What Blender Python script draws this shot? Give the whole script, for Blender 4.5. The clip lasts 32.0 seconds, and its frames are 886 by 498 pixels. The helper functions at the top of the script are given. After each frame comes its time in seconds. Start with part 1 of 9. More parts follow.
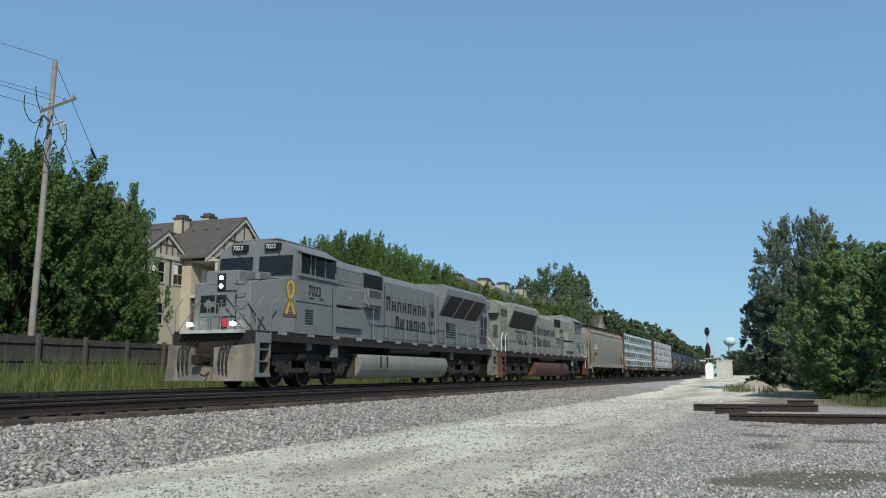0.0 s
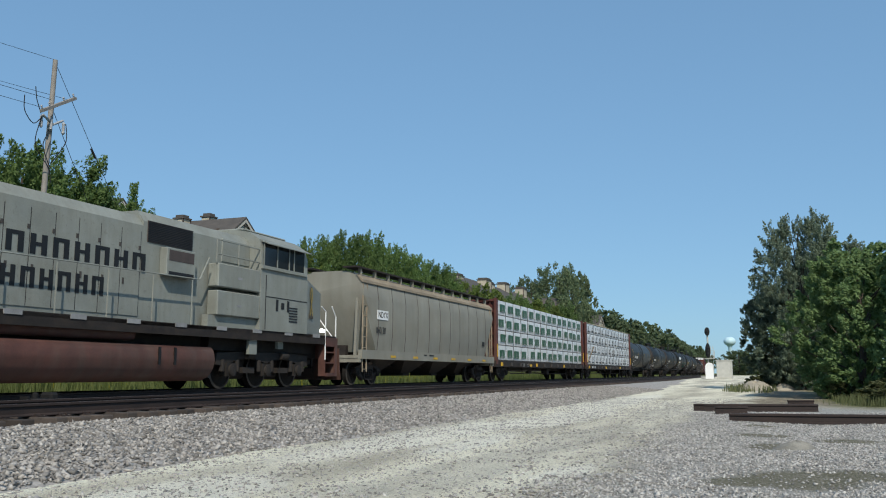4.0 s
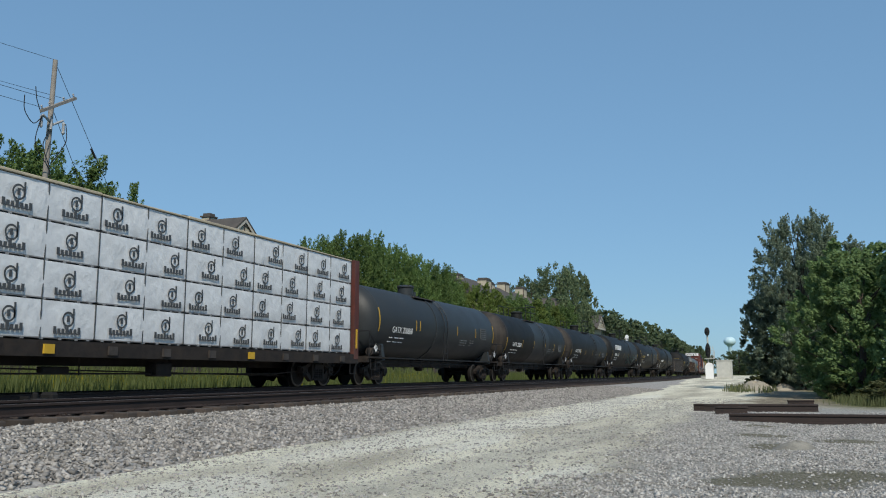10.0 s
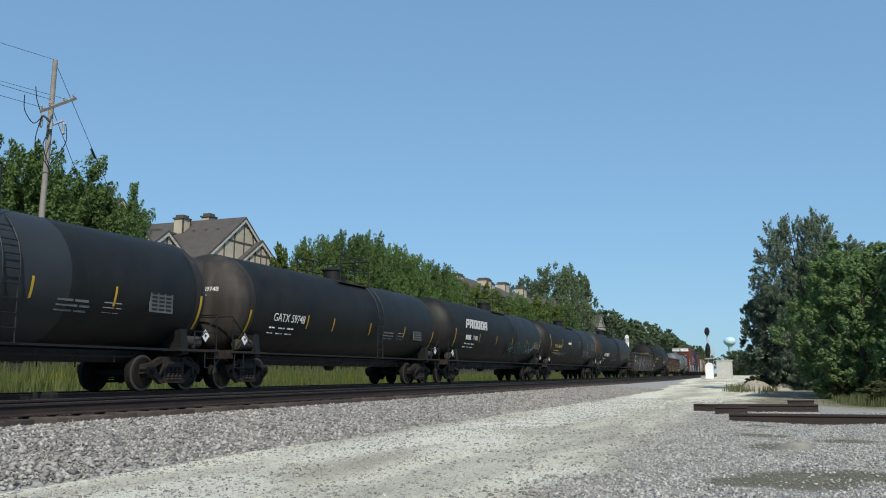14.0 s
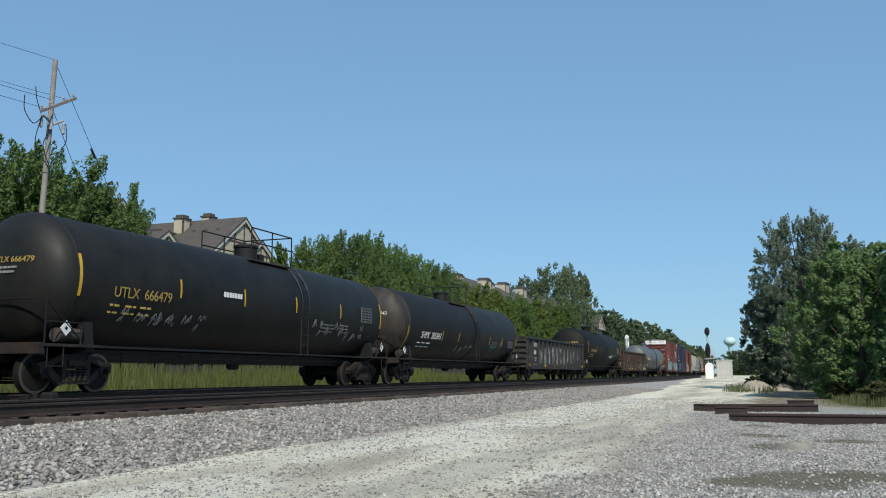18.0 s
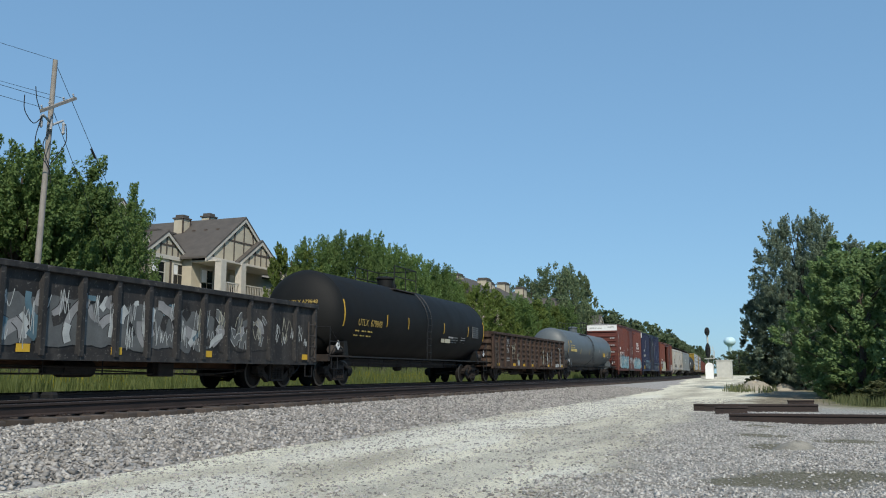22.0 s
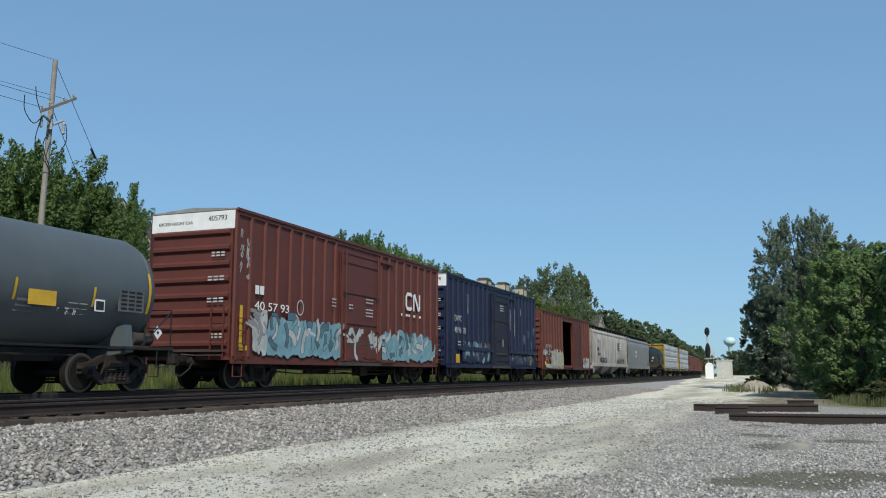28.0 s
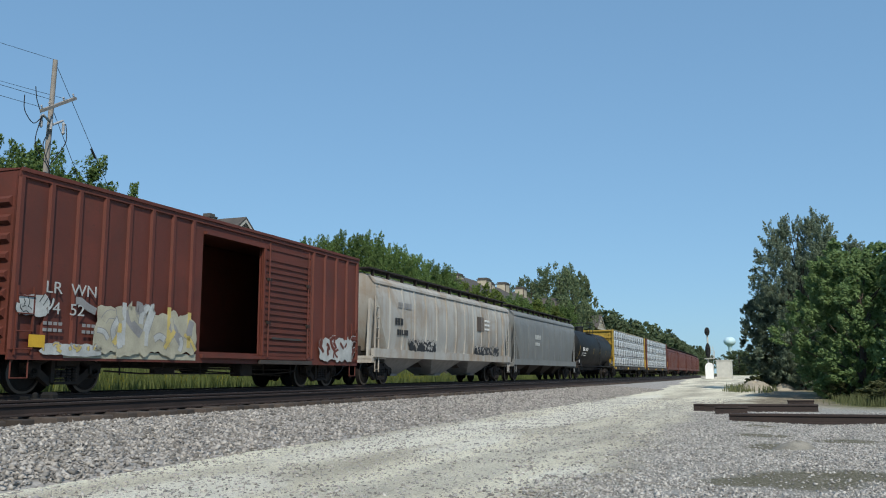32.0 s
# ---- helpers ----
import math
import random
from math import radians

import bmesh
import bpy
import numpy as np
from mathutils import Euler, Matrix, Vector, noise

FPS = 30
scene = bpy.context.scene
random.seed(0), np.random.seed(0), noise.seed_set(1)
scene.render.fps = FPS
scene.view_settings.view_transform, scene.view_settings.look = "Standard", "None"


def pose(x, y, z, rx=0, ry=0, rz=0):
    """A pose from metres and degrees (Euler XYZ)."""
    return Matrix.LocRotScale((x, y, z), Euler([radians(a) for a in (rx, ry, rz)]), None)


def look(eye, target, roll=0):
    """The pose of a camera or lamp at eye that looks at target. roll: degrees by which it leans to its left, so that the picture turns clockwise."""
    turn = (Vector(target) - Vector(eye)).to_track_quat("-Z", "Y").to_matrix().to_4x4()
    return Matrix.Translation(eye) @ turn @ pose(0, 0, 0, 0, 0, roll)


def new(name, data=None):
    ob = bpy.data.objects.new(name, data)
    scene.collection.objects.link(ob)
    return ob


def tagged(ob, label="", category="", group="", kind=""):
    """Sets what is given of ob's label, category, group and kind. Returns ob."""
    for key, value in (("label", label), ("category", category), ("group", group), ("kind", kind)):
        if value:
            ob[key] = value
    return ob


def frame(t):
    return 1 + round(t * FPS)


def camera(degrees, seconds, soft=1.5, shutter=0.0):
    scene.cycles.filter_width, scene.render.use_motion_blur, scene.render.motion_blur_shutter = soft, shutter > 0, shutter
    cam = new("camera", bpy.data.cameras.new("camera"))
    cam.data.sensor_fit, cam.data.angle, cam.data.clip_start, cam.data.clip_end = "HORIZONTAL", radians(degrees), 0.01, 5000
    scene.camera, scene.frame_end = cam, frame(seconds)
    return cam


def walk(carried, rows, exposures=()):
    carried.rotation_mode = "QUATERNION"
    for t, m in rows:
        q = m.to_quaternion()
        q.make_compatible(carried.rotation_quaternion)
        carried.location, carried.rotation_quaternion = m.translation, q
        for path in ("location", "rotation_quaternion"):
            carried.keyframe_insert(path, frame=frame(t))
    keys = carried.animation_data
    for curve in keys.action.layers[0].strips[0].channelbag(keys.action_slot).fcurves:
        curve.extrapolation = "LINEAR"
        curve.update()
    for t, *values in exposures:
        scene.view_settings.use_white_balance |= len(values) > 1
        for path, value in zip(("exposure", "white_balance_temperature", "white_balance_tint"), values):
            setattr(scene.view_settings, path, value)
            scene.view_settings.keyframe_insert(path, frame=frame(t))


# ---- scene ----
# World: x runs along the track, away from the camera; y to the far side of the line; rail tops at z = 0.
EYE = (0.0, 0.0, 0.445)
YAW, PITCH = radians(20.942), math.atan(220 / 1520)
AIM = (EYE[0] + math.cos(YAW) * math.cos(PITCH), EYE[1] + math.sin(YAW) * math.cos(PITCH), EYE[2] + math.sin(PITCH))
cam = camera(2 * math.degrees(math.atan(784 / 1520)), 32.0, soft=1.05)
walk(cam, [(0, look(EYE, AIM)), (32, look(EYE, AIM))], [(0, 0.0), (6, 0.0), (7.5, -0.06), (9, -0.13), (12, -0.13), (13, -0.03), (14, 0.07), (21, 0.07), (25, 0.05), (28, 0.0), (29.5, 0.0), (32, 0.05)])

# ---------------------------------------------------------------- light
SUN_TO = Vector((-0.622, -0.373, 0.688)).normalized()
world = bpy.data.worlds.new("sky")
scene.world = world
world.use_nodes = True
wn = world.node_tree
wn.nodes.clear()
sky = wn.nodes.new("ShaderNodeTexSky")
sky.sky_type = "NISHITA"
sky.sun_disc = False
sky.sun_elevation = math.asin(SUN_TO.z)
sky.sun_rotation = math.atan2(SUN_TO.x, SUN_TO.y)
sky.altitude = 200
sky.air_density, sky.dust_density, sky.ozone_density = 1.0, 0.3, 3.0
bgd = wn.nodes.new("ShaderNodeBackground")
bgd.inputs["Strength"].default_value = 0.35
wout = wn.nodes.new("ShaderNodeOutputWorld")
# a hazy summer sky: less spread between zenith and horizon, and bluer
even = wn.nodes.new("ShaderNodeGamma")
even.inputs["Gamma"].default_value = 0.41
tint = wn.nodes.new("ShaderNodeMix")
tint.data_type, tint.blend_type = "RGBA", "MULTIPLY"
tint.inputs["Factor"].default_value = 1.0
tint.inputs["B"].default_value = (0.458, 0.718, 0.948, 1)
wn.links.new(sky.outputs[0], even.inputs["Color"])
wn.links.new(even.outputs[0], tint.inputs["A"])
wn.links.new(tint.outputs["Result"], bgd.inputs[0])
wn.links.new(bgd.outputs[0], wout.inputs[0])
sun = new("sun", bpy.data.lights.new("sun", "SUN"))
sun.data.energy = 4.0
sun.data.angle = radians(0.53)
sun.data.color = (1.0, 0.925, 0.80)
sun.matrix_world = look(SUN_TO * 50, (0, 0, 0))
scene.view_settings.exposure = 0.0


# ---------------------------------------------------------------- materials
def mat(name, col, rough=0.7, metal=0.0, vary=0.25, scale=3.0, fine=40.0, bump=0.0, col2=None, streak=0.0, streak_col=(0.12, 0.10, 0.08),
        island=0.0, obj_rand=0.0, spec=0.4, streak_fine=2.6, grime=0.0, grime_col=(0.05, 0.04, 0.03), grime_scale=0.9, chips=0.0, chip_col=(0.09, 0.045, 0.025)):
    """Paint, stone, steel or wood: a colour broken up at two scales, with fine relief and, where asked, streaks that run downwards."""
    m = bpy.data.materials.new(name)
    m.use_nodes = True
    nt = m.node_tree
    nt.nodes.clear()
    n, k = nt.nodes.new, nt.links.new
    out, b = n("ShaderNodeOutputMaterial"), n("ShaderNodeBsdfPrincipled")
    k(b.outputs[0], out.inputs[0])
    b.inputs["Roughness"].default_value = rough
    b.inputs["Metallic"].default_value = metal
    b.inputs["Specular IOR Level"].default_value = spec
    tc = n("ShaderNodeTexCoord")
    big, small = n("ShaderNodeTexNoise"), n("ShaderNodeTexNoise")
    big.inputs["Scale"].default_value, big.inputs["Detail"].default_value = scale, 6
    small.inputs["Scale"].default_value, small.inputs["Detail"].default_value = fine, 4
    k(tc.outputs["Object"], big.inputs["Vector"])
    k(tc.outputs["Object"], small.inputs["Vector"])
    add = n("ShaderNodeMath")
    add.operation = "MULTIPLY_ADD"
    k(small.outputs["Fac"], add.inputs[0])
    add.inputs[1].default_value = 0.5
    k(big.outputs["Fac"], add.inputs[2])
    ramp = n("ShaderNodeValToRGB")
    c2 = col2 or tuple(c * (1 - vary) for c in col)
    c1 = tuple(min(1, c * (1 + vary * 0.6)) for c in col)
    ramp.color_ramp.elements[0].position, ramp.color_ramp.elements[1].position = 0.5, 1.0
    ramp.color_ramp.elements[0].color, ramp.color_ramp.elements[1].color = (*c2, 1), (*c1, 1)
    k(add.outputs[0], ramp.inputs["Fac"])
    last = ramp.outputs["Color"]
    if streak:
        mp = n("ShaderNodeMapping")
        mp.inputs["Scale"].default_value = (streak_fine, streak_fine, 0.18 + 0.03 * streak_fine)
        st = n("ShaderNodeTexNoise")
        st.inputs["Scale"].default_value, st.inputs["Detail"].default_value = 1.0, 5
        k(tc.outputs["Object"], mp.inputs["Vector"])
        k(mp.outputs[0], st.inputs["Vector"])
        sr = n("ShaderNodeValToRGB")
        sr.color_ramp.elements[0].position, sr.color_ramp.elements[1].position = 0.45, 0.75
        sr.color_ramp.elements[0].color = (0, 0, 0, 1)
        sr.color_ramp.elements[1].color = (streak, streak, streak, 1)
        k(st.outputs["Fac"], sr.inputs["Fac"])
        mx = n("ShaderNodeMix")
        mx.data_type = "RGBA"
        k(sr.outputs["Color"], mx.inputs["Factor"])
        k(last, mx.inputs["A"])
        mx.inputs["B"].default_value = (*streak_col, 1)
        last = mx.outputs["Result"]
    for amount, tone, size, lo, hi in ((grime, grime_col, grime_scale, 0.46, 0.68), (chips, chip_col, 11.0, 0.58, 0.66)):
        if not amount:
            continue
        gn, gr, gm = n("ShaderNodeTexNoise"), n("ShaderNodeMapRange"), n("ShaderNodeMix")
        gn.inputs["Scale"].default_value, gn.inputs["Detail"].default_value, gn.inputs["Roughness"].default_value = size, 9, 0.68
        gn.inputs["Distortion"].default_value = 0.6
        k(tc.outputs["Object"], gn.inputs["Vector"])
        gr.inputs["From Min"].default_value, gr.inputs["From Max"].default_value, gr.inputs["To Max"].default_value = lo, hi, amount
        k(gn.outputs["Fac"], gr.inputs["Value"])
        gm.data_type = "RGBA"
        k(gr.outputs[0], gm.inputs["Factor"])
        k(last, gm.inputs["A"])
        gm.inputs["B"].default_value = (*tone, 1)
        last = gm.outputs["Result"]
    if island or obj_rand:
        src = n("ShaderNodeNewGeometry").outputs["Random Per Island"] if island else n("ShaderNodeObjectInfo").outputs["Random"]
        amt = island or obj_rand
        mr = n("ShaderNodeMapRange")
        mr.inputs["To Min"].default_value, mr.inputs["To Max"].default_value = 1 - amt, 1 + amt
        k(src, mr.inputs["Value"])
        hs = n("ShaderNodeHueSaturation")
        k(mr.outputs[0], hs.inputs["Value"])
        k(last, hs.inputs["Color"])
        last = hs.outputs["Color"]
    k(last, b.inputs["Base Color"])
    rr = n("ShaderNodeMapRange")
    rr.inputs["To Min"].default_value, rr.inputs["To Max"].default_value = max(0.02, rough - 0.12), min(1, rough + 0.12)
    k(big.outputs["Fac"], rr.inputs["Value"])
    k(rr.outputs[0], b.inputs["Roughness"])
    if bump:
        bp = n("ShaderNodeBump")
        bp.inputs["Strength"].default_value, bp.inputs["Distance"].default_value = bump, 0.02
        k(add.outputs[0], bp.inputs["Height"])
        k(bp.outputs[0], b.inputs["Normal"])
    return m


def leaf_mat(name, col, col2, gloss=0.6):
    m = bpy.data.materials.new(name)
    m.use_nodes = True
    nt = m.node_tree
    nt.nodes.clear()
    n, k = nt.nodes.new, nt.links.new
    out, b = n("ShaderNodeOutputMaterial"), n("ShaderNodeBsdfPrincipled")
    tl, ms = n("ShaderNodeBsdfTranslucent"), n("ShaderNodeMixShader")
    ramp = n("ShaderNodeValToRGB")
    ramp.color_ramp.elements[0].color, ramp.color_ramp.elements[1].color = (*col, 1), (*col2, 1)
    k(n("ShaderNodeNewGeometry").outputs["Random Per Island"], ramp.inputs["Fac"])
    hs = n("ShaderNodeHueSaturation")
    oi = n("ShaderNodeMapRange")
    oi.inputs["To Min"].default_value, oi.inputs["To Max"].default_value = 0.8, 1.2
    k(n("ShaderNodeObjectInfo").outputs["Random"], oi.inputs["Value"])
    k(oi.outputs[0], hs.inputs["Value"])
    k(ramp.outputs["Color"], hs.inputs["Color"])
    k(hs.outputs["Color"], b.inputs["Base Color"])
    k(hs.outputs["Color"], tl.inputs["Color"])
    b.inputs["Roughness"].default_value = gloss
    b.inputs["Specular IOR Level"].default_value = 0.2
    ms.inputs["Fac"].default_value = 0.44
    k(b.outputs[0], ms.inputs[1])
    k(tl.outputs[0], ms.inputs[2])
    k(ms.outputs[0], out.inputs[0])
    return m


def glow(name, col, strength):
    m = bpy.data.materials.new(name)
    m.use_nodes = True
    b = m.node_tree.nodes["Principled BSDF"]
    b.inputs["Base Color"].default_value = (*col, 1)
    b.inputs["Emission Color"].default_value = (*col, 1)
    b.inputs["Emission Strength"].default_value = strength
    b.inputs["Roughness"].default_value = 0.2
    return m


def glass(name, col, rough=0.06):
    m = bpy.data.materials.new(name)
    m.use_nodes = True
    b = m.node_tree.nodes["Principled BSDF"]
    b.inputs["Base Color"].default_value = (*col, 1)
    b.inputs["Roughness"].default_value = rough
    b.inputs["Specular IOR Level"].default_value = 0.4
    return m


M = {}
M["loco"] = mat("loco_grey_paint", (0.166, 0.181, 0.182), 0.6, vary=0.16, scale=1.2, streak=0.35, streak_col=(0.15, 0.15, 0.145), grime=0.30, grime_col=(0.11, 0.11, 0.105))
M["loco2"] = mat("loco_sand_paint", (0.2277, 0.2394, 0.2097), 0.6, vary=0.2, scale=1.2, streak=0.55, streak_col=(0.18, 0.175, 0.15), streak_fine=7.0, grime=0.45, grime_col=(0.26, 0.285, 0.27), chips=0.35, chip_col=(0.10, 0.085, 0.06))
M["loco_dark"] = mat("radiator_black", (0.012, 0.012, 0.014), 0.6, vary=0.3)
M["soot"] = mat("sooty_roof_grey", (0.045, 0.046, 0.047), 0.75, vary=0.5, scale=1.5)
M["loco_brown"] = mat("grille_brown", (0.07, 0.055, 0.05), 0.7, vary=0.3)
M["loco_red"] = mat("oxide_red_frame", (0.0936, 0.0396, 0.0302), 0.7, vary=0.35, streak=0.4, grime=0.5, grime_col=(0.05, 0.035, 0.03))
M["glass"] = glass("window_glass", (0.012, 0.014, 0.016), 0.12)
M["white_paint"] = mat("white_paint", (0.72, 0.73, 0.72), 0.6, vary=0.12)
M["black_paint"] = mat("black_paint", (0.0096, 0.0096, 0.0104), 0.55, vary=0.3)
M["yellow_paint"] = mat("yellow_paint", (0.55, 0.34, 0.03), 0.6, vary=0.2)
M["ribbon_gold"] = mat("ribbon_gold", (0.3750, 0.2700, 0.0675), 0.6, vary=0.2)
M["lamp"] = glow("headlamp_glass", (1.0, 0.97, 0.88), 9.0)
M["lamp_red"] = mat("red_lens", (0.45, 0.05, 0.06), 0.4)
M["steel"] = mat("weathered_steel", (0.0700, 0.0595, 0.0525), 0.6, metal=0.2, vary=0.4, scale=4)
M["loco_truck"] = mat("loco_truck_dusty_steel", (0.025, 0.0205, 0.017), 0.8, vary=0.5, scale=4, bump=0.2, grime=0.6, grime_col=(0.014, 0.012, 0.011), grime_scale=2.5)
M["plough"] = mat("scuffed_plough_steel", (0.21, 0.19, 0.155), 0.75, vary=0.4, scale=2.5, streak=0.6, streak_col=(0.08, 0.06, 0.045))
M["tank_tan"] = mat("stained_fuel_tank_paint", (0.20, 0.20, 0.185), 0.65, vary=0.2, scale=1.2, streak=0.2, streak_col=(0.09, 0.08, 0.07))
M["truck"] = mat("truck_cast_steel", (0.0263, 0.0218, 0.0195), 0.75, vary=0.45, scale=5, bump=0.2, grime=0.5, grime_col=(0.045, 0.032, 0.022), grime_scale=2.5)
M["wheel"] = mat("wheel_steel", (0.0115, 0.0101, 0.0091), 0.7, metal=0.1, vary=0.4)
M["rim"] = mat("worn_wheel_rim", (0.085, 0.078, 0.07), 0.45, metal=0.5, vary=0.3)
M["tank"] = mat("tank_black_paint", (0.0105, 0.0112, 0.0106), 0.58, vary=0.55, scale=1.4, fine=22, streak=0.35, streak_col=(0.026, 0.024, 0.021), grime=0.45, grime_col=(0.020, 0.018, 0.015))
M["tank_black"] = mat("tank_clean_black", (0.0056, 0.0060, 0.0058), 0.7, vary=0.4, scale=1.2, fine=22)
M["tank_patch"] = mat("tank_grey_patch", (0.0288, 0.0331, 0.0360), 0.5, vary=0.25, scale=1.0)
M["tank_rust"] = mat("tank_brown_end", (0.0315, 0.0270, 0.0232), 0.6, vary=0.4, scale=1.1, streak=0.5, grime=0.6, grime_col=(0.016, 0.015, 0.014))
M["tank_grey"] = mat("tank_grey_paint", (0.089, 0.106, 0.115), 0.5, vary=0.2, scale=0.9, streak=0.3, streak_col=(0.10, 0.11, 0.11), grime=0.4, grime_col=(0.065, 0.075, 0.08))
M["hopper"] = mat("hopper_tan_grey_paint", (0.240, 0.238, 0.202), 0.65, vary=0.2, scale=0.8, streak=0.45, streak_col=(0.17, 0.155, 0.125), grime=0.35, grime_col=(0.20, 0.175, 0.13), grime_scale=0.6)
M["hopper_rust"] = mat("hopper_tan_rust_top", (0.265, 0.215, 0.15), 0.7, vary=0.3, scale=1.2)
M["hopper2"] = mat("hopper_white_dirty", (0.391, 0.391, 0.370), 0.65, vary=0.25, scale=0.6, streak=0.75, streak_col=(0.26, 0.20, 0.135), grime=0.75, grime_col=(0.27, 0.19, 0.115), grime_scale=0.45)
M["hopper3"] = mat("hopper_grey_paint", (0.178, 0.191, 0.191), 0.6, vary=0.2, scale=0.9, streak=0.35)
M["box_red"] = mat("boxcar_oxide_red", (0.111, 0.030, 0.022), 0.6, vary=0.18, scale=1.0, streak=0.3, streak_col=(0.08, 0.032, 0.026), streak_fine=5.0, grime=0.45, grime_col=(0.065, 0.024, 0.018), chips=0.4, chip_col=(0.05, 0.022, 0.016))
M["box_red2"] = mat("boxcar_faded_red", (0.121, 0.032, 0.021), 0.65, vary=0.25, scale=0.8, streak=0.4, streak_col=(0.09, 0.035, 0.025), streak_fine=5.0, grime=0.5, grime_col=(0.07, 0.026, 0.018), chips=0.5, chip_col=(0.055, 0.025, 0.018))
M["blue_door"] = mat("boxcar_blue_rusted_door", (0.0105, 0.0155, 0.0370), 0.65, vary=0.35, scale=1.2, streak=0.5, streak_col=(0.03, 0.022, 0.018), streak_fine=6.0, grime=0.75, grime_col=(0.030, 0.021, 0.017), grime_scale=1.3, chips=0.6, chip_col=(0.06, 0.05, 0.045))
M["box_blue"] = mat("boxcar_blue", (0.0105, 0.0185, 0.0540), 0.55, vary=0.25, scale=0.9, streak=0.35, streak_col=(0.04, 0.047, 0.085), streak_fine=6.0, grime=0.6, grime_col=(0.017, 0.018, 0.029), chips=0.5, chip_col=(0.03, 0.022, 0.020))
M["gon_grey"] = mat("gondola_charcoal", (0.0218, 0.0218, 0.0225), 0.65, vary=0.4, scale=0.9, streak=0.5, streak_col=(0.10, 0.09, 0.08), grime=0.6, grime_col=(0.045, 0.040, 0.036), chips=0.7, chip_col=(0.14, 0.13, 0.12))
M["gon_brown"] = mat("gondola_rust_brown", (0.044, 0.0255, 0.019), 0.75, vary=0.45, scale=0.9, streak=0.6, streak_col=(0.15, 0.11, 0.075), streak_fine=5.0, grime=0.6, grime_col=(0.024, 0.017, 0.014), chips=0.6, chip_col=(0.16, 0.12, 0.085))
M["gon_in"] = mat("gondola_rusty_inside", (0.11, 0.06, 0.035), 0.85, vary=0.4)
M["beam_red"] = mat("centerbeam_oxide_red", (0.099, 0.027, 0.021), 0.65, vary=0.3, streak=0.4, grime=0.5, grime_col=(0.05, 0.02, 0.016), chips=0.4, chip_col=(0.03, 0.018, 0.015))
M["beam_yellow"] = mat("centerbeam_yellow", (0.3500, 0.2380, 0.0350), 0.65, vary=0.25)
M["wrap"] = mat("white_lumber_wrap", (0.6360, 0.6555, 0.6670), 0.32, vary=0.14, scale=3.0, fine=7, bump=1.2, grime=0.3, grime_col=(0.50, 0.52, 0.55), grime_scale=2.2)
M["wrap_green"] = mat("green_print_on_wrap", (0.021, 0.096, 0.044), 0.45, vary=0.15)
M["wrap_grey"] = mat("grey_print_on_wrap", (0.0585, 0.0630, 0.0675), 0.5, vary=0.15)
M["top_sheet"] = mat("tan_cover_sheet", (0.46, 0.40, 0.29), 0.7, vary=0.3, scale=1.5)
M["wood"] = mat("lumber_batten", (0.36, 0.27, 0.17), 0.8, vary=0.3)
M["graf_white"] = mat("graffiti_white", (0.42, 0.44, 0.43), 0.6, vary=0.3)
M["graf_blue"] = mat("graffiti_pale_blue", (0.17, 0.32, 0.37), 0.6, vary=0.25)
M["graf_cream"] = mat("graffiti_cream", (0.38, 0.365, 0.28), 0.6, vary=0.25)
M["graf_yellow"] = mat("graffiti_yellow", (0.50, 0.40, 0.14), 0.6, vary=0.25)
M["graf_steel"] = mat("graffiti_steel_blue", (0.085, 0.15, 0.185), 0.6, vary=0.4, scale=3)
M["machine"] = mat("oily_black_iron", (0.011, 0.011, 0.011), 0.85, vary=0.5)
M["panel"] = mat("faded_grey_stencil", (0.10, 0.105, 0.105), 0.6, vary=0.3)
M["graf_teal"] = mat("graffiti_teal", (0.05, 0.28, 0.22), 0.6, vary=0.2)
M["graf_grey"] = mat("graffiti_grey", (0.25, 0.25, 0.25), 0.6, vary=0.3)
M["graf_dark"] = mat("graffiti_dark_outline", (0.02, 0.022, 0.025), 0.6)
M["rail"] = mat("rail_rusty_side", (0.030, 0.020, 0.017), 0.75, vary=0.4, scale=2, bump=0.1)
M["rail_top"] = mat("rail_head_worn", (0.22, 0.20, 0.19), 0.35, metal=0.7, vary=0.25)
M["tie"] = mat("tie_creosoted_wood", (0.06, 0.048, 0.04), 0.9, vary=0.45, scale=6, bump=0.5, obj_rand=0.35)
M["stone"] = mat("ballast_stone", (0.300, 0.282, 0.258), 0.9, vary=0.3, scale=9, island=0.55)
M["stone_w"] = mat("limestone_gravel_stone", (0.355, 0.342, 0.318), 0.85, vary=0.15, scale=9, island=0.5)
M["trunk"] = mat("bark", (0.07, 0.055, 0.042), 0.9, vary=0.4, scale=8, bump=0.8)
M["leaf"] = leaf_mat("leaves_mid_green", (0.080, 0.140, 0.038), (0.158, 0.232, 0.076))
M["leaf_dark"] = leaf_mat("leaves_grey_green", (0.140, 0.186, 0.126), (0.214, 0.262, 0.180))
M["leaf_near"] = leaf_mat("leaves_fresh_green", (0.115, 0.188, 0.071), (0.198, 0.282, 0.118))
M["leaf_light"] = leaf_mat("leaves_light_green", (0.105, 0.155, 0.034), (0.190, 0.250, 0.066))
# distant trees: green paled and greyed, distance haze mixed into the leaf colour
M["leaf_far_haze"] = leaf_mat("leaves_far_hazed_green", (0.112, 0.155, 0.082), (0.175, 0.225, 0.118))
M["grass"] = leaf_mat("grass_blades", (0.085, 0.115, 0.034), (0.165, 0.195, 0.070), 0.6)
M["weed"] = leaf_mat("dull_green_weeds", (0.090, 0.110, 0.045), (0.180, 0.190, 0.090), 0.6)
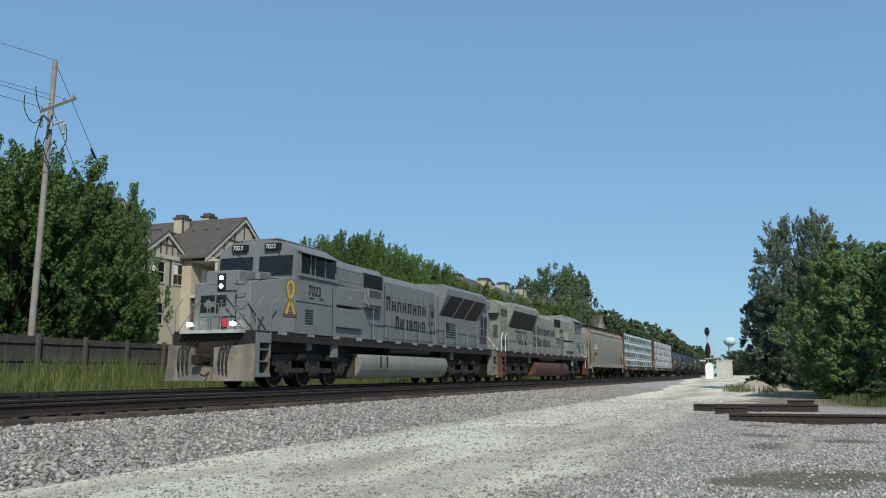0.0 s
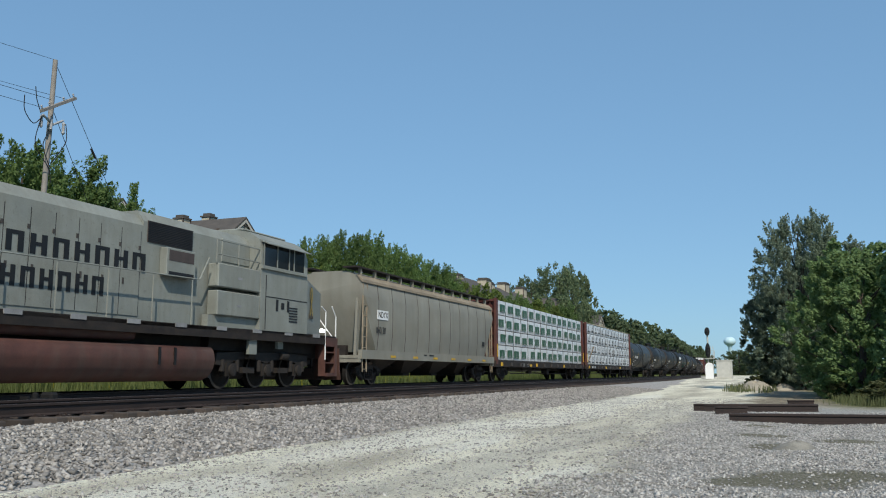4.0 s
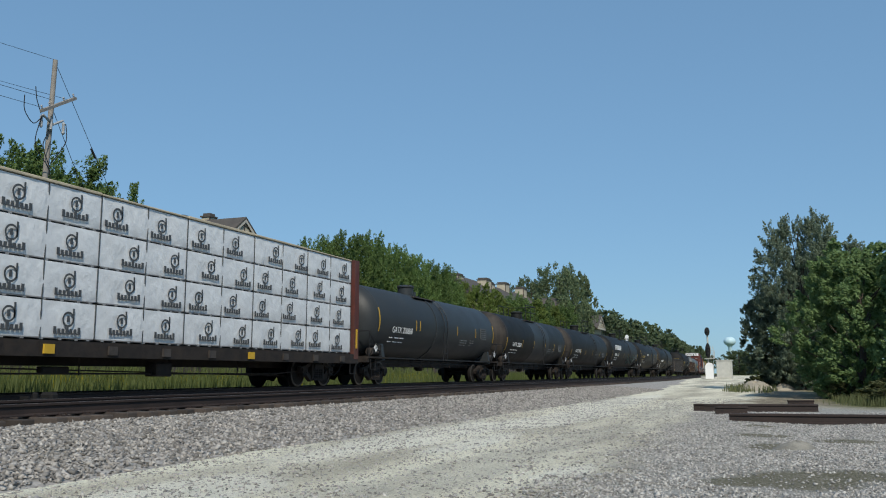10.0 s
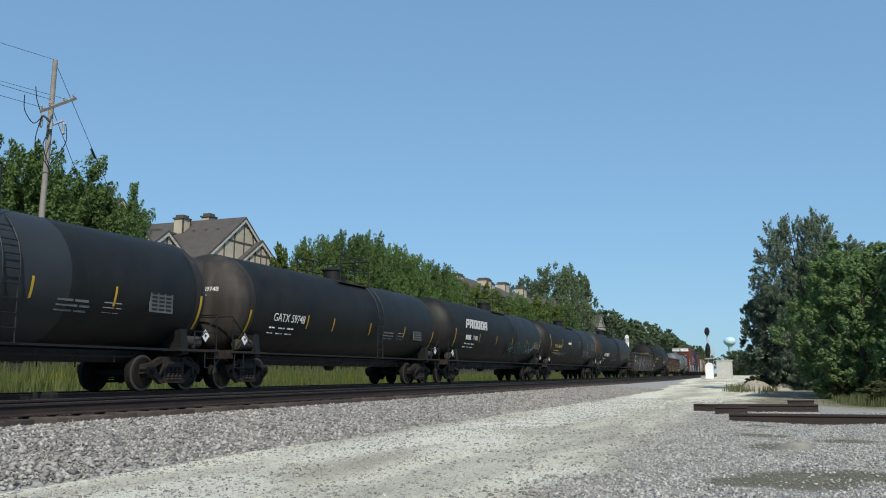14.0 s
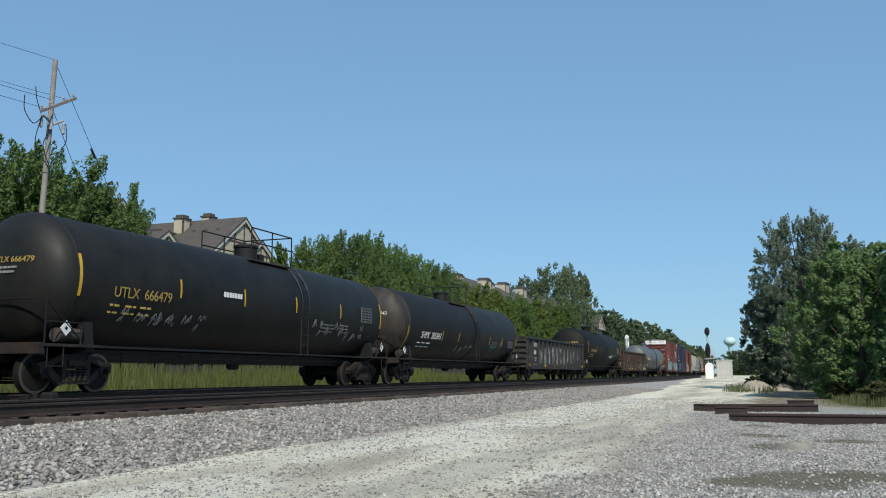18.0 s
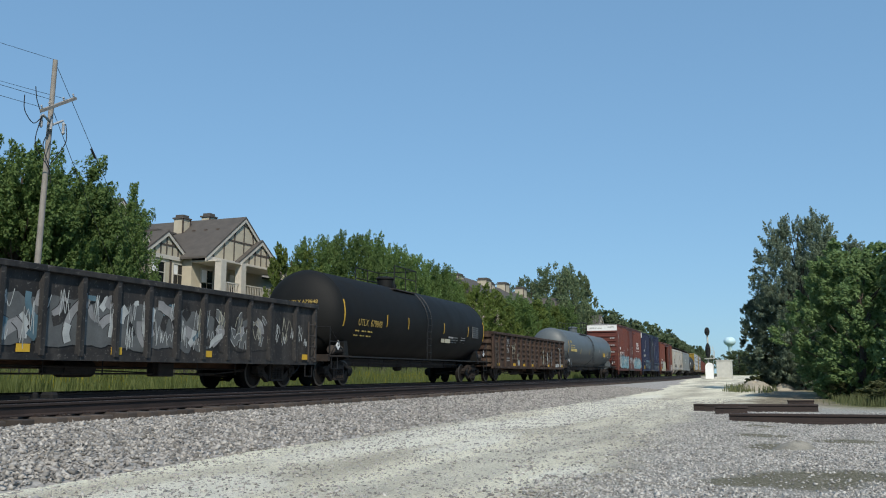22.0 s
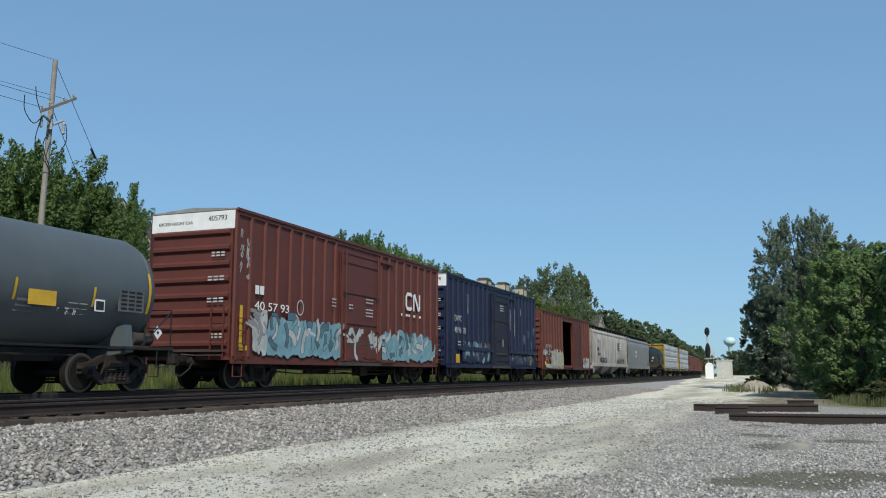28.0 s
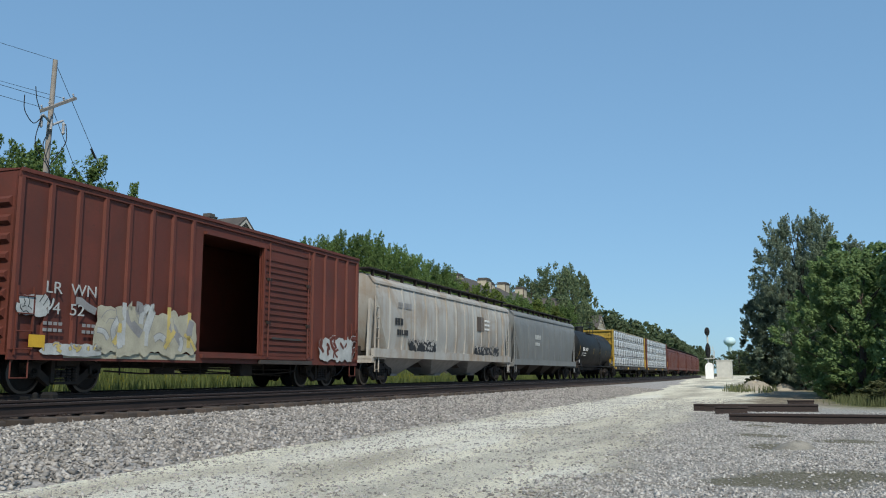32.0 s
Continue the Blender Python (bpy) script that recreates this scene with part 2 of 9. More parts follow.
M["flower"] = leaf_mat("yellow_weed_flowers", (0.30, 0.27, 0.015), (0.40, 0.36, 0.03), 0.6)
M["fence"] = mat("weathered_fence_wood", (0.07, 0.062, 0.056), 0.9, vary=0.3, scale=3, streak=0.5, streak_col=(0.04, 0.035, 0.032), obj_rand=0.2)
M["pole"] = mat("grey_pole_wood", (0.27, 0.25, 0.225), 0.85, vary=0.25, scale=2, streak=0.5, streak_col=(0.19, 0.165, 0.14), bump=0.3)
M["wire"] = mat("cable_black", (0.015, 0.015, 0.016), 0.6)
M["insul"] = mat("insulator_grey", (0.35, 0.36, 0.37), 0.4)
M["stucco"] = mat("cream_stucco", (0.45, 0.405, 0.31), 0.9, vary=0.1, scale=2, bump=0.15)
M["timber"] = mat("brown_trim_boards", (0.085, 0.068, 0.056), 0.8, vary=0.2)
M["trim"] = mat("cream_trim_boards", (0.50, 0.47, 0.41), 0.8, vary=0.1)
M["shingle"] = mat("grey_brown_shingle", (0.085, 0.076, 0.068), 0.9, vary=0.25, scale=1.5, fine=30, bump=0.4)
M["brick"] = mat("brown_brick", (0.17, 0.10, 0.075), 0.9, vary=0.25, scale=3, fine=25, bump=0.3)
M["cabinet"] = mat("signal_cabinet_grey", (0.48, 0.48, 0.44), 0.6, vary=0.12)
M["cab_white"] = mat("cabinet_white", (0.78, 0.79, 0.79), 0.5, vary=0.06)
M["tower"] = mat("water_tower_pale_blue", (0.50, 0.68, 0.74), 0.4, vary=0.06)
M["sand"] = mat("dirt_mound", (0.36, 0.32, 0.25), 0.95, vary=0.25, scale=2, bump=0.8)
M["grey_dirt"] = mat("grey_gravelly_dirt", (0.22, 0.21, 0.18), 0.95, vary=0.4, scale=6, fine=50, bump=1.0)
for k in ("tank", "tank_black", "tank_rust", "tank_patch", "gon_grey", "gon_brown", "truck", "wheel", "box_blue", "machine"):
    M[k].node_tree.nodes["Principled BSDF"].inputs["Specular IOR Level"].default_value = 0.28


# ---------------------------------------------------------------- mesh helpers
def box(bm, x0, x1, y0, y1, z0, z1):
    v = [bm.verts.new((x, y, z)) for x in (x0, x1) for y in (y0, y1) for z in (z0, z1)]
    for f in ((0, 1, 3, 2), (4, 6, 7, 5), (0, 4, 5, 1), (2, 3, 7, 6), (0, 2, 6, 4), (1, 5, 7, 3)):
        bm.faces.new([v[i] for i in f])
    return v


def prism(bm, pts, lo, hi, axis="x"):
    """A closed profile drawn out along an axis; pts are (y, z), (x, z) or (x, y)."""
    def put(a, b, c):
        return {"x": (c, a, b), "y": (a, c, b), "z": (a, b, c)}[axis]
    r0 = [bm.verts.new(put(a, b, lo)) for a, b in pts]
    r1 = [bm.verts.new(put(a, b, hi)) for a, b in pts]
    n = len(pts)
    bm.faces.new(r0[::-1])
    bm.faces.new(r1)
    for i in range(n):
        bm.faces.new((r0[i], r0[(i + 1) % n], r1[(i + 1) % n], r1[i]))


def rod(bm, p0, p1, r, seg=8, r1=None):
    p0, p1 = Vector(p0), Vector(p1)
    d = (p1 - p0).normalized()
    a = d.orthogonal().normalized()
    b = d.cross(a)
    ring = []
    for p, q in ((p0, r), (p1, r if r1 is None else r1)):
        ring.append([bm.verts.new(p + (a * math.cos(t) + b * math.sin(t)) * q) for t in (2 * math.pi * i / seg for i in range(seg))])
    for i in range(seg):
        j = (i + 1) % seg
        bm.faces.new((ring[0][i], ring[0][j], ring[1][j], ring[1][i]))
    bm.faces.new(ring[0][::-1])
    bm.faces.new(ring[1])


def pipe(bm, pts, r, seg=6):
    """One bent tube through the points."""
    pts = [Vector(p) for p in pts]
    up, rings = None, []
    for i, p in enumerate(pts):
        d = ((p - pts[i - 1]).normalized() if i else Vector()) + ((pts[i + 1] - p).normalized() if i + 1 < len(pts) else Vector())
        d = d.normalized() if d.length > 1e-4 else Vector((0, 0, 1))
        a = d.orthogonal().normalized() if up is None else (up - d * up.dot(d)).normalized()
        up, b = a, d.cross(a)
        rings.append([bm.verts.new(p + (a * math.cos(t) + b * math.sin(t)) * r) for t in (2 * math.pi * k / seg for k in range(seg))])
    for q, s in zip(rings, rings[1:]):
        for k in range(seg):
            bm.faces.new((q[k], q[(k + 1) % seg], s[(k + 1) % seg], s[k]))
    bm.faces.new(rings[0][::-1])
    bm.faces.new(rings[-1])


def turned(bm, prof, centre=(0, 0, 0), axis="x", seg=32):
    """A profile of (along, radius) turned round an axis."""
    rings = []
    for a, r in prof:
        ring = []
        for i in range(seg):
            t = 2 * math.pi * i / seg
            c, s = r * math.cos(t), r * math.sin(t)
            p = {"x": (a, c, s), "y": (c, a, s), "z": (c, s, a)}[axis]
            ring.append(bm.verts.new((p[0] + centre[0], p[1] + centre[1], p[2] + centre[2])))
        rings.append(ring)
    for r0, r1 in zip(rings, rings[1:]):
        for i in range(seg):
            j = (i + 1) % seg
            bm.faces.new((r0[i], r0[j], r1[j], r1[i]))
    bm.faces.new(rings[0][::-1])
    bm.faces.new(rings[-1])


def mesh_of(name, bm, material, smooth=False, bevel=0.0):
    if bevel:
        bmesh.ops.bevel(bm, geom=list(bm.edges), offset=bevel, segments=1, affect="EDGES", clamp_overlap=True)
    bmesh.ops.recalc_face_normals(bm, faces=list(bm.faces))
    me = bpy.data.meshes.new(name)
    bm.to_mesh(me)
    bm.free()
    for m in (material if isinstance(material, (list, tuple)) else [material]):
        me.materials.append(m)
    if smooth:
        me.polygons.foreach_set("use_smooth", [True] * len(me.polygons))
        me.set_sharp_from_angle(angle=radians(35))
    return me


def part(name, bm, material, parent=None, label="", smooth=False, bevel=0.0, at=None):
    ob = new(name, mesh_of(name, bm, material, smooth, bevel))
    if parent is not None:
        ob.parent = parent
    if at is not None:
        ob.matrix_basis = at
    return tagged(ob, label)


def again(name, me, parent, at, label=""):
    """One more object on a mesh that is there already."""
    ob = new(name, me)
    ob.parent = parent
    ob.matrix_basis = at
    return tagged(ob, label)


def B(*boxes):
    bm = bmesh.new()
    for b in boxes:
        box(bm, *b)
    return bm


def thing(name, label, category, group="", kind=""):
    return tagged(new(name), label, category, group, kind)


def raw_mesh(name, verts, faces, material):
    me = bpy.data.meshes.new(name)
    me.from_pydata([tuple(v) for v in verts], [], [tuple(f) for f in faces])
    me.materials.append(material)
    return me


def writing(name, words, size, parent, at, material, label="", squeeze=1.0):
    """Letters of the built-in font as a thin mesh; at places their left foot, local x along the line, local z out of the face."""
    cu = bpy.data.curves.new(name, "FONT")
    cu.body, cu.size, cu.extrude = words, size, 0.003
    tmp = bpy.data.objects.new(name + "_tmp", cu)
    scene.collection.objects.link(tmp)
    me = bpy.data.meshes.new_from_object(tmp.evaluated_get(bpy.context.evaluated_depsgraph_get()))
    bpy.data.objects.remove(tmp)
    bpy.data.curves.remove(cu)
    me.transform(Matrix.Diagonal((squeeze, 1, 1, 1)))
    me.materials.clear()
    me.materials.append(material)
    return again(name, me, parent, at, label)


def on_side(x, z, y=-1.55, tilt=0.0):
    """The pose of writing on a car's near side: reading from low x to high x."""
    return pose(x, y, z, 90 + tilt, 0, 0)


# ---------------------------------------------------------------- the line
def bend(u):
    """How far the line has swung to the far side at u metres along it: straight here, then a slow curve, then straight again."""
    v = min(max(0.0, u), 230.0) / 14.3
    return 14.3 * (-0.08945 * v * v / 100 + 0.11107 * v ** 3 / 1000) + 0.0575 * max(0.0, u - 230.0)


TRAIN_Y, NEAR_Y = 15.85, 11.1


def run(t):
    """How far the train has gone at t seconds."""
    w = t / 16 - 1
    return 171.672 * w + 0.3265 * w * w - 0.3041 * w ** 3 - 0.6788 * w ** 4 + 171.7203


def on_track(u, yc=TRAIN_Y):
    d = (bend(u + 2) - bend(u - 2)) / 4
    return pose(u, yc + bend(u), 0, 0, 0, math.degrees(math.atan(d)))


MOVERS = []
WHEELS = {}


# ---------------------------------------------------------------- running gear
def wheel_mesh(r, gauge=0.76):
    bm = bmesh.new()
    rod(bm, (0, -1.02, 0), (0, 1.02, 0), 0.08, 10)
    for s in (-1, 1):
        turned(bm, [(s * (gauge + 0.075), r - 0.06), (s * (gauge + 0.06), r), (s * (gauge - 0.05), r + 0.006), (s * (gauge - 0.055), r + 0.028),
                    (s * (gauge - 0.085), r + 0.028), (s * (gauge - 0.09), r - 0.07)], axis="y", seg=28)
        turned(bm, [(s * (gauge + 0.02), r - 0.06), (s * (gauge + 0.085), r - 0.10), (s * (gauge + 0.09), r - 0.11), (s * (gauge + 0.03), r - 0.14),
                    (s * (gauge + 0.05), 0.17), (s * (gauge + 0.11), 0.13)], axis="y", seg=24)
        turned(bm, [(s * 0.98, 0.13), (s * 1.09, 0.13), (s * 1.12, 0.10)], axis="y", seg=14)
        for i in range(3):
            a = i * 2.094
            rod(bm, (0.06 * math.cos(a), s * 1.11, 0.06 * math.sin(a)), (0.06 * math.cos(a), s * 1.14, 0.06 * math.sin(a)), 0.022, 6)
    me = mesh_of("wheelset", bm, [M["wheel"], M["rim"]], smooth=True)
    for p in me.polygons:
        if math.hypot(p.center.x, p.center.z) > r - 0.035 and abs(p.center.y) > gauge + 0.05:
            p.material_index = 1
    return me


WHEEL_MESH = wheel_mesh(0.457)
WHEEL_BIG = wheel_mesh(0.533)


def sideframe_mesh():
    """Cast three-piece freight truck frame with its spring nest."""
    bm = bmesh.new()
    prism(bm, [(-1.12, 0.55), (-1.10, 0.67), (-0.80, 0.71), (-0.42, 0.87), (0.42, 0.87), (0.80, 0.71), (1.10, 0.67), (1.12, 0.55), (0.78, 0.58), (0.38, 0.74), (-0.38, 0.74), (-0.78, 0.58)], -0.08, 0.08, "y")
    for sx in (-1, 1):
        prism(bm, [(sx * 0.72, 0.58), (sx * 0.86, 0.46), (sx * 0.42, 0.17), (sx * 0.32, 0.28)], -0.07, 0.07, "y")
    for sx in (-1, 1):
        box(bm, sx * 0.89 - 0.17, sx * 0.89 + 0.17, -0.12, 0.12, 0.44, 0.62)
        box(bm, sx * 0.36 - 0.05, sx * 0.36 + 0.05, -0.11, 0.11, 0.24, 0.84)
    box(bm, -0.34, 0.34, -0.13, 0.13, 0.20, 0.27)
    for i in range(4):
        x = -0.24 + 0.16 * i
        for k in range(5):
            z = 0.28 + k * 0.065
            turned(bm, [(z, 0.066), (z + 0.03, 0.072), (z + 0.055, 0.05)], (x, -0.10, 0), "z", 10)
    box(bm, -0.30, 0.30, -0.16, 0.12, 0.60, 0.74)
    return mesh_of("side_frame", bm, M["truck"])


FRAME_MESH = sideframe_mesh()


def truck(car, x):
    """A two-axle freight truck under a car at local x."""
    if "bolster" not in SHARED:
        bm = B((-0.19, 0.19, -1.05, 1.05, 0.55, 0.78), (-0.42, -0.30, -0.7, 0.7, 0.40, 0.46), (0.30, 0.42, -0.7, 0.7, 0.40, 0.46), (-0.9, 0.9, -0.05, 0.05, 0.42, 0.50))
        turned(bm, [(0.78, 0.30), (0.92, 0.30)], axis="z", seg=16)
        SHARED["bolster"] = mesh_of("bogie", bm, M["truck"])
    t = again("bogie", SHARED["bolster"], car, pose(x, 0, 0))
    again("side_frame", FRAME_MESH, t, pose(0, -1.0, 0))
    again("side_frame", FRAME_MESH, t, pose(0, 1.0, 0, 0, 0, 180))
    for dx in (-0.885, 0.885):
        w = again("wheelset", WHEEL_MESH, t, pose(dx, 0, 0.457))
        WHEELS.setdefault((dx, 0.457), []).append(w)
    return t


SHARED = {}


def couplers(car, half, draw=0.62):
    """Draft gear, coupler, cut lever and air hose at both ends."""
    if "coupler" not in SHARED:
        bm = B((-0.1, 0.50, -0.09, 0.09, 0.76, 0.94), (0.42, 0.64, -0.14, 0.12, 0.70, 0.99), (-0.35, 0.0, -0.24, 0.24, 0.68, 1.02))
        SHARED["coupler"] = mesh_of("coupler", bm, M["truck"], bevel=0.02)
        bm = bmesh.new()
        pipe(bm, [(0.05, 0.35, 0.80), (0.25, 0.33, 0.55), (0.5, 0.25, 0.36), (0.65, 0.2, 0.42)], 0.025)
        SHARED["hose"] = mesh_of("air_hose", bm, M["wire"])
    for s in (-1, 1):
        again("coupler", SHARED["coupler"], car, pose(s * half, 0, 0, 0, 0, 0 if s > 0 else 180))
        again("air_hose", SHARED["hose"], car, pose(s * half, 0, 0, 0, 0, 0 if s > 0 else 180))


def ladder_mesh(name, width, height, material, step=0.36, r=0.014):
    key = (name, width, height, material.name)
    if key not in SHARED:
        bm = bmesh.new()
        for x in (-width / 2, width / 2):
            box(bm, x - 0.02, x + 0.02, -0.02, 0.02, 0, height)
        z = 0.12
        while z < height:
            rod(bm, (-width / 2, -0.03, z), (width / 2, -0.03, z), r, 6)
            z += step
        SHARED[key] = mesh_of(name, bm, material)
    return SHARED[key]


def stirrup(car, x, y=-1.5, z=0.75, material=None):
    material = material or M["black_paint"]
    key = ("stirrup", material.name)
    if key not in SHARED:
        bm = bmesh.new()
        pipe(bm, [(-0.22, 0, 0), (-0.22, 0, -0.42), (0.22, 0, -0.42), (0.22, 0, 0)], 0.018)
        SHARED[key] = mesh_of("sill_step", bm, material)
    again("sill_step", SHARED[key], car, pose(x, y, z))


def rigging(car, half):
    """Brake rods, hangers and a valve box below the floor, between the trucks."""
    a, b = -half + 3.3, half - 3.3
    bm = bmesh.new()
    pipe(bm, [(a, -0.95, 0.50), (a + 1.2, -0.97, 0.44), (b - 1.5, -0.97, 0.43), (b, -0.9, 0.52)], 0.022)
    pipe(bm, [(a + 0.6, -0.6, 0.62), (b - 0.4, -0.6, 0.36)], 0.018)
    part("brake_rod", bm, M["truck"], car)
    for i in range(6):
        x = a + 0.5 + (b - a - 1.0) * i / 5
        bm = bmesh.new()
        rod(bm, (x, -0.97, 0.40), (x, -0.97, 0.80), 0.02, 6)
        part("rod_hanger", bm, M["truck"], car)
    part("valve_box", B((0.9, 1.5, -1.15, -0.75, 0.36, 0.72)), M["truck"], car, bevel=0.03)
    part("slack_adjuster", B((-2.4, -1.6, -0.75, -0.55, 0.42, 0.60)), M["truck"], car, bevel=0.03)


def bars(car, x, z, widths, height, material, y=-1.556, gap=0.06, name="lettering", label=""):
    """Writing that cannot be read, or names of firms, as plain bars in one line."""
    bm = bmesh.new()
    for w in widths:
        if w > 0:
            box(bm, x, x + w, y, y + 0.008, z, z + height)
        x += abs(w) + gap
    return part(name, bm, material, car, label)


def ribbon_strip(bm, pts, half, y, shift, closed=False):
    """A flat stroke of one piece through points (x, z)."""
    n = len(pts)
    rows = []
    for i in range(n):
        p, q = (pts[i - 1] if i or closed else pts[i]), (pts[(i + 1) % n] if i + 1 < n or closed else pts[i])
        t = Vector((q[0] - p[0], 0, q[1] - p[1]))
        t = t.normalized() if t.length > 1e-5 else Vector((1, 0, 0))
        nn = Vector((-t.z, 0, t.x)) * half
        rows.append([bm.verts.new((pts[i][0] + s * nn.x, y + shift(pts[i][1]), pts[i][1] + s * nn.z)) for s in (-1, 1)])
    for i in range(n if closed else n - 1):
        a, b = rows[i], rows[(i + 1) % n]
        bm.faces.new((a[0], b[0], b[1], a[1]))


def bent(pts, k=4):
    """A smooth line through points (a, b)."""
    out = []
    for i in range(len(pts) - 1):
        g = [pts[max(0, i - 1)], pts[i], pts[i + 1], pts[min(len(pts) - 1, i + 2)]]
        for f in (q / k for q in range(k)):
            out.append(tuple(0.5 * (2 * g[1][c] + (g[2][c] - g[0][c]) * f + (2 * g[0][c] - 5 * g[1][c] + 4 * g[2][c] - g[3][c]) * f * f + (3 * g[1][c] - g[0][c] - 3 * g[2][c] + g[3][c]) * f ** 3) for c in (0, 1)))
    return out + [pts[-1]]


def graffiti(car, x0, x1, z0, z1, fills, line, seed, y=-1.56, letters=5, fit=None):
    """Sprayed shapes without meaning: a ragged ground of colour, fat leaning strokes with outlines on it, overspray above; or thin scribbles alone."""
    rnd = random.Random(seed)
    w = (x1 - x0) / letters
    shift = fit or (lambda z: 0.0)
    H = z1 - z0
    lim = lambda z: max(z0 + 0.02, min(z1 - 0.02, z))
    for i in range(letters):
        cx, cz = x0 + w * (i + 0.5), (z0 + z1) / 2
        yy = y - 0.0030 * (i % 2)
        if not fills:
            for q in range(2):
                n, h0 = rnd.randrange(4, 8), H * rnd.uniform(0.2, 0.42)
                zc, px = z0 + H * rnd.uniform(0.2, 0.85), cx - w * rnd.uniform(0.3, 0.5)
                pts = []
                for k in range(n):
                    pts.append((px, lim(zc + (h0 if k % 2 else -h0) * rnd.uniform(0.2, 0.7))))
                    px += w * rnd.uniform(-0.03, 0.22)
                bm = bmesh.new()
                ribbon_strip(bm, [(a, lim(b)) for a, b in bent(pts, 4)], 0.010, yy - 0.001 * q, shift)
                part("graffiti", bm, M[line], car, "thin scratched scribble")
            continue
        hh = H / 2 * rnd.uniform(0.82, 1.0)
        n = 30
        bm = bmesh.new()
        ring = []
        w3, w5, w7 = (rnd.uniform(0, 6.28) for _ in range(3))
        for k in range(n):
            a = 2 * math.pi * k / n
            q = (abs(math.cos(a)) ** 5 + abs(math.sin(a)) ** 5) ** -0.2
            r = q * (0.93 + 0.07 * math.sin(3 * a + w3) + 0.05 * math.sin(5 * a + w5) + 0.05 * math.sin(8 * a + w7))
            ring.append((cx + math.cos(a) * w * 0.66 * r, max(z0, min(z1, cz + math.sin(a) * hh * r))))
        f = [bm.verts.new((px, yy + shift(pz), pz)) for px, pz in ring]
        c = bm.verts.new((cx, yy + shift(cz), cz))
        for k in range(n):
            bm.faces.new((f[k], f[(k + 1) % n], c))
        g = part("graffiti", bm, M[fills[0]], car)
        tones = fills[1:] or fills
        limbs = []
        for q in range(5):
            xa, za = cx + w * rnd.uniform(-0.62, 0.62), cz + hh * rnd.uniform(-0.85, 0.85)
            turn, span = rnd.choice((0.5, 0.9, 1.25, 1.9, 2.3, 2.7)) + rnd.uniform(-0.2, 0.2), H * rnd.uniform(0.28, 0.62)
            kink = rnd.uniform(-0.9, 0.9)
            mid = (xa + span * 0.5 * math.cos(turn), za + span * 0.5 * math.sin(turn))
            limbs.append([(xa, za), mid, (mid[0] + span * 0.5 * math.cos(turn + kink), mid[1] + span * 0.5 * math.sin(turn + kink))])
        for k, pts in enumerate(limbs):
            fat = min(w * 0.14, H * 0.10) * rnd.uniform(0.45, 1.2)
            pts = [(a, lim(b)) for a, b in bent(pts, 5)]
            bm = bmesh.new()
            ribbon_strip(bm, pts, fat + 0.020, yy - 0.0006 - 0.0006 * k, shift)
            o = part("outline", bm, M[line], g)
            bm = bmesh.new()
            ribbon_strip(bm, pts, fat, yy - 0.0032 - 0.0006 * k, shift)
            tone = tones[(i + k) % len(tones)] if rnd.random() < 0.82 else "graf_white" if fills[0] not in ("graf_dark", "gon_grey", "box_blue") else "graf_grey"
            part("stroke", bm, M[tone], g)


def placard(car, x, z, y=-1.57):
    bm = bmesh.new()
    prism(bm, [(x - 0.17, z), (x, z - 0.17), (x + 0.17, z), (x, z + 0.17)], y, y + 0.012, "y")
    p = part("placard", bm, M["white_paint"], car, "white diamond hazard placard")
    bm = bmesh.new()
    prism(bm, [(x - 0.05, z), (x, z - 0.05), (x + 0.05, z), (x, z + 0.05)], y - 0.004, y + 0.002, "y")
    part("symbol", bm, M["black_paint"], p)


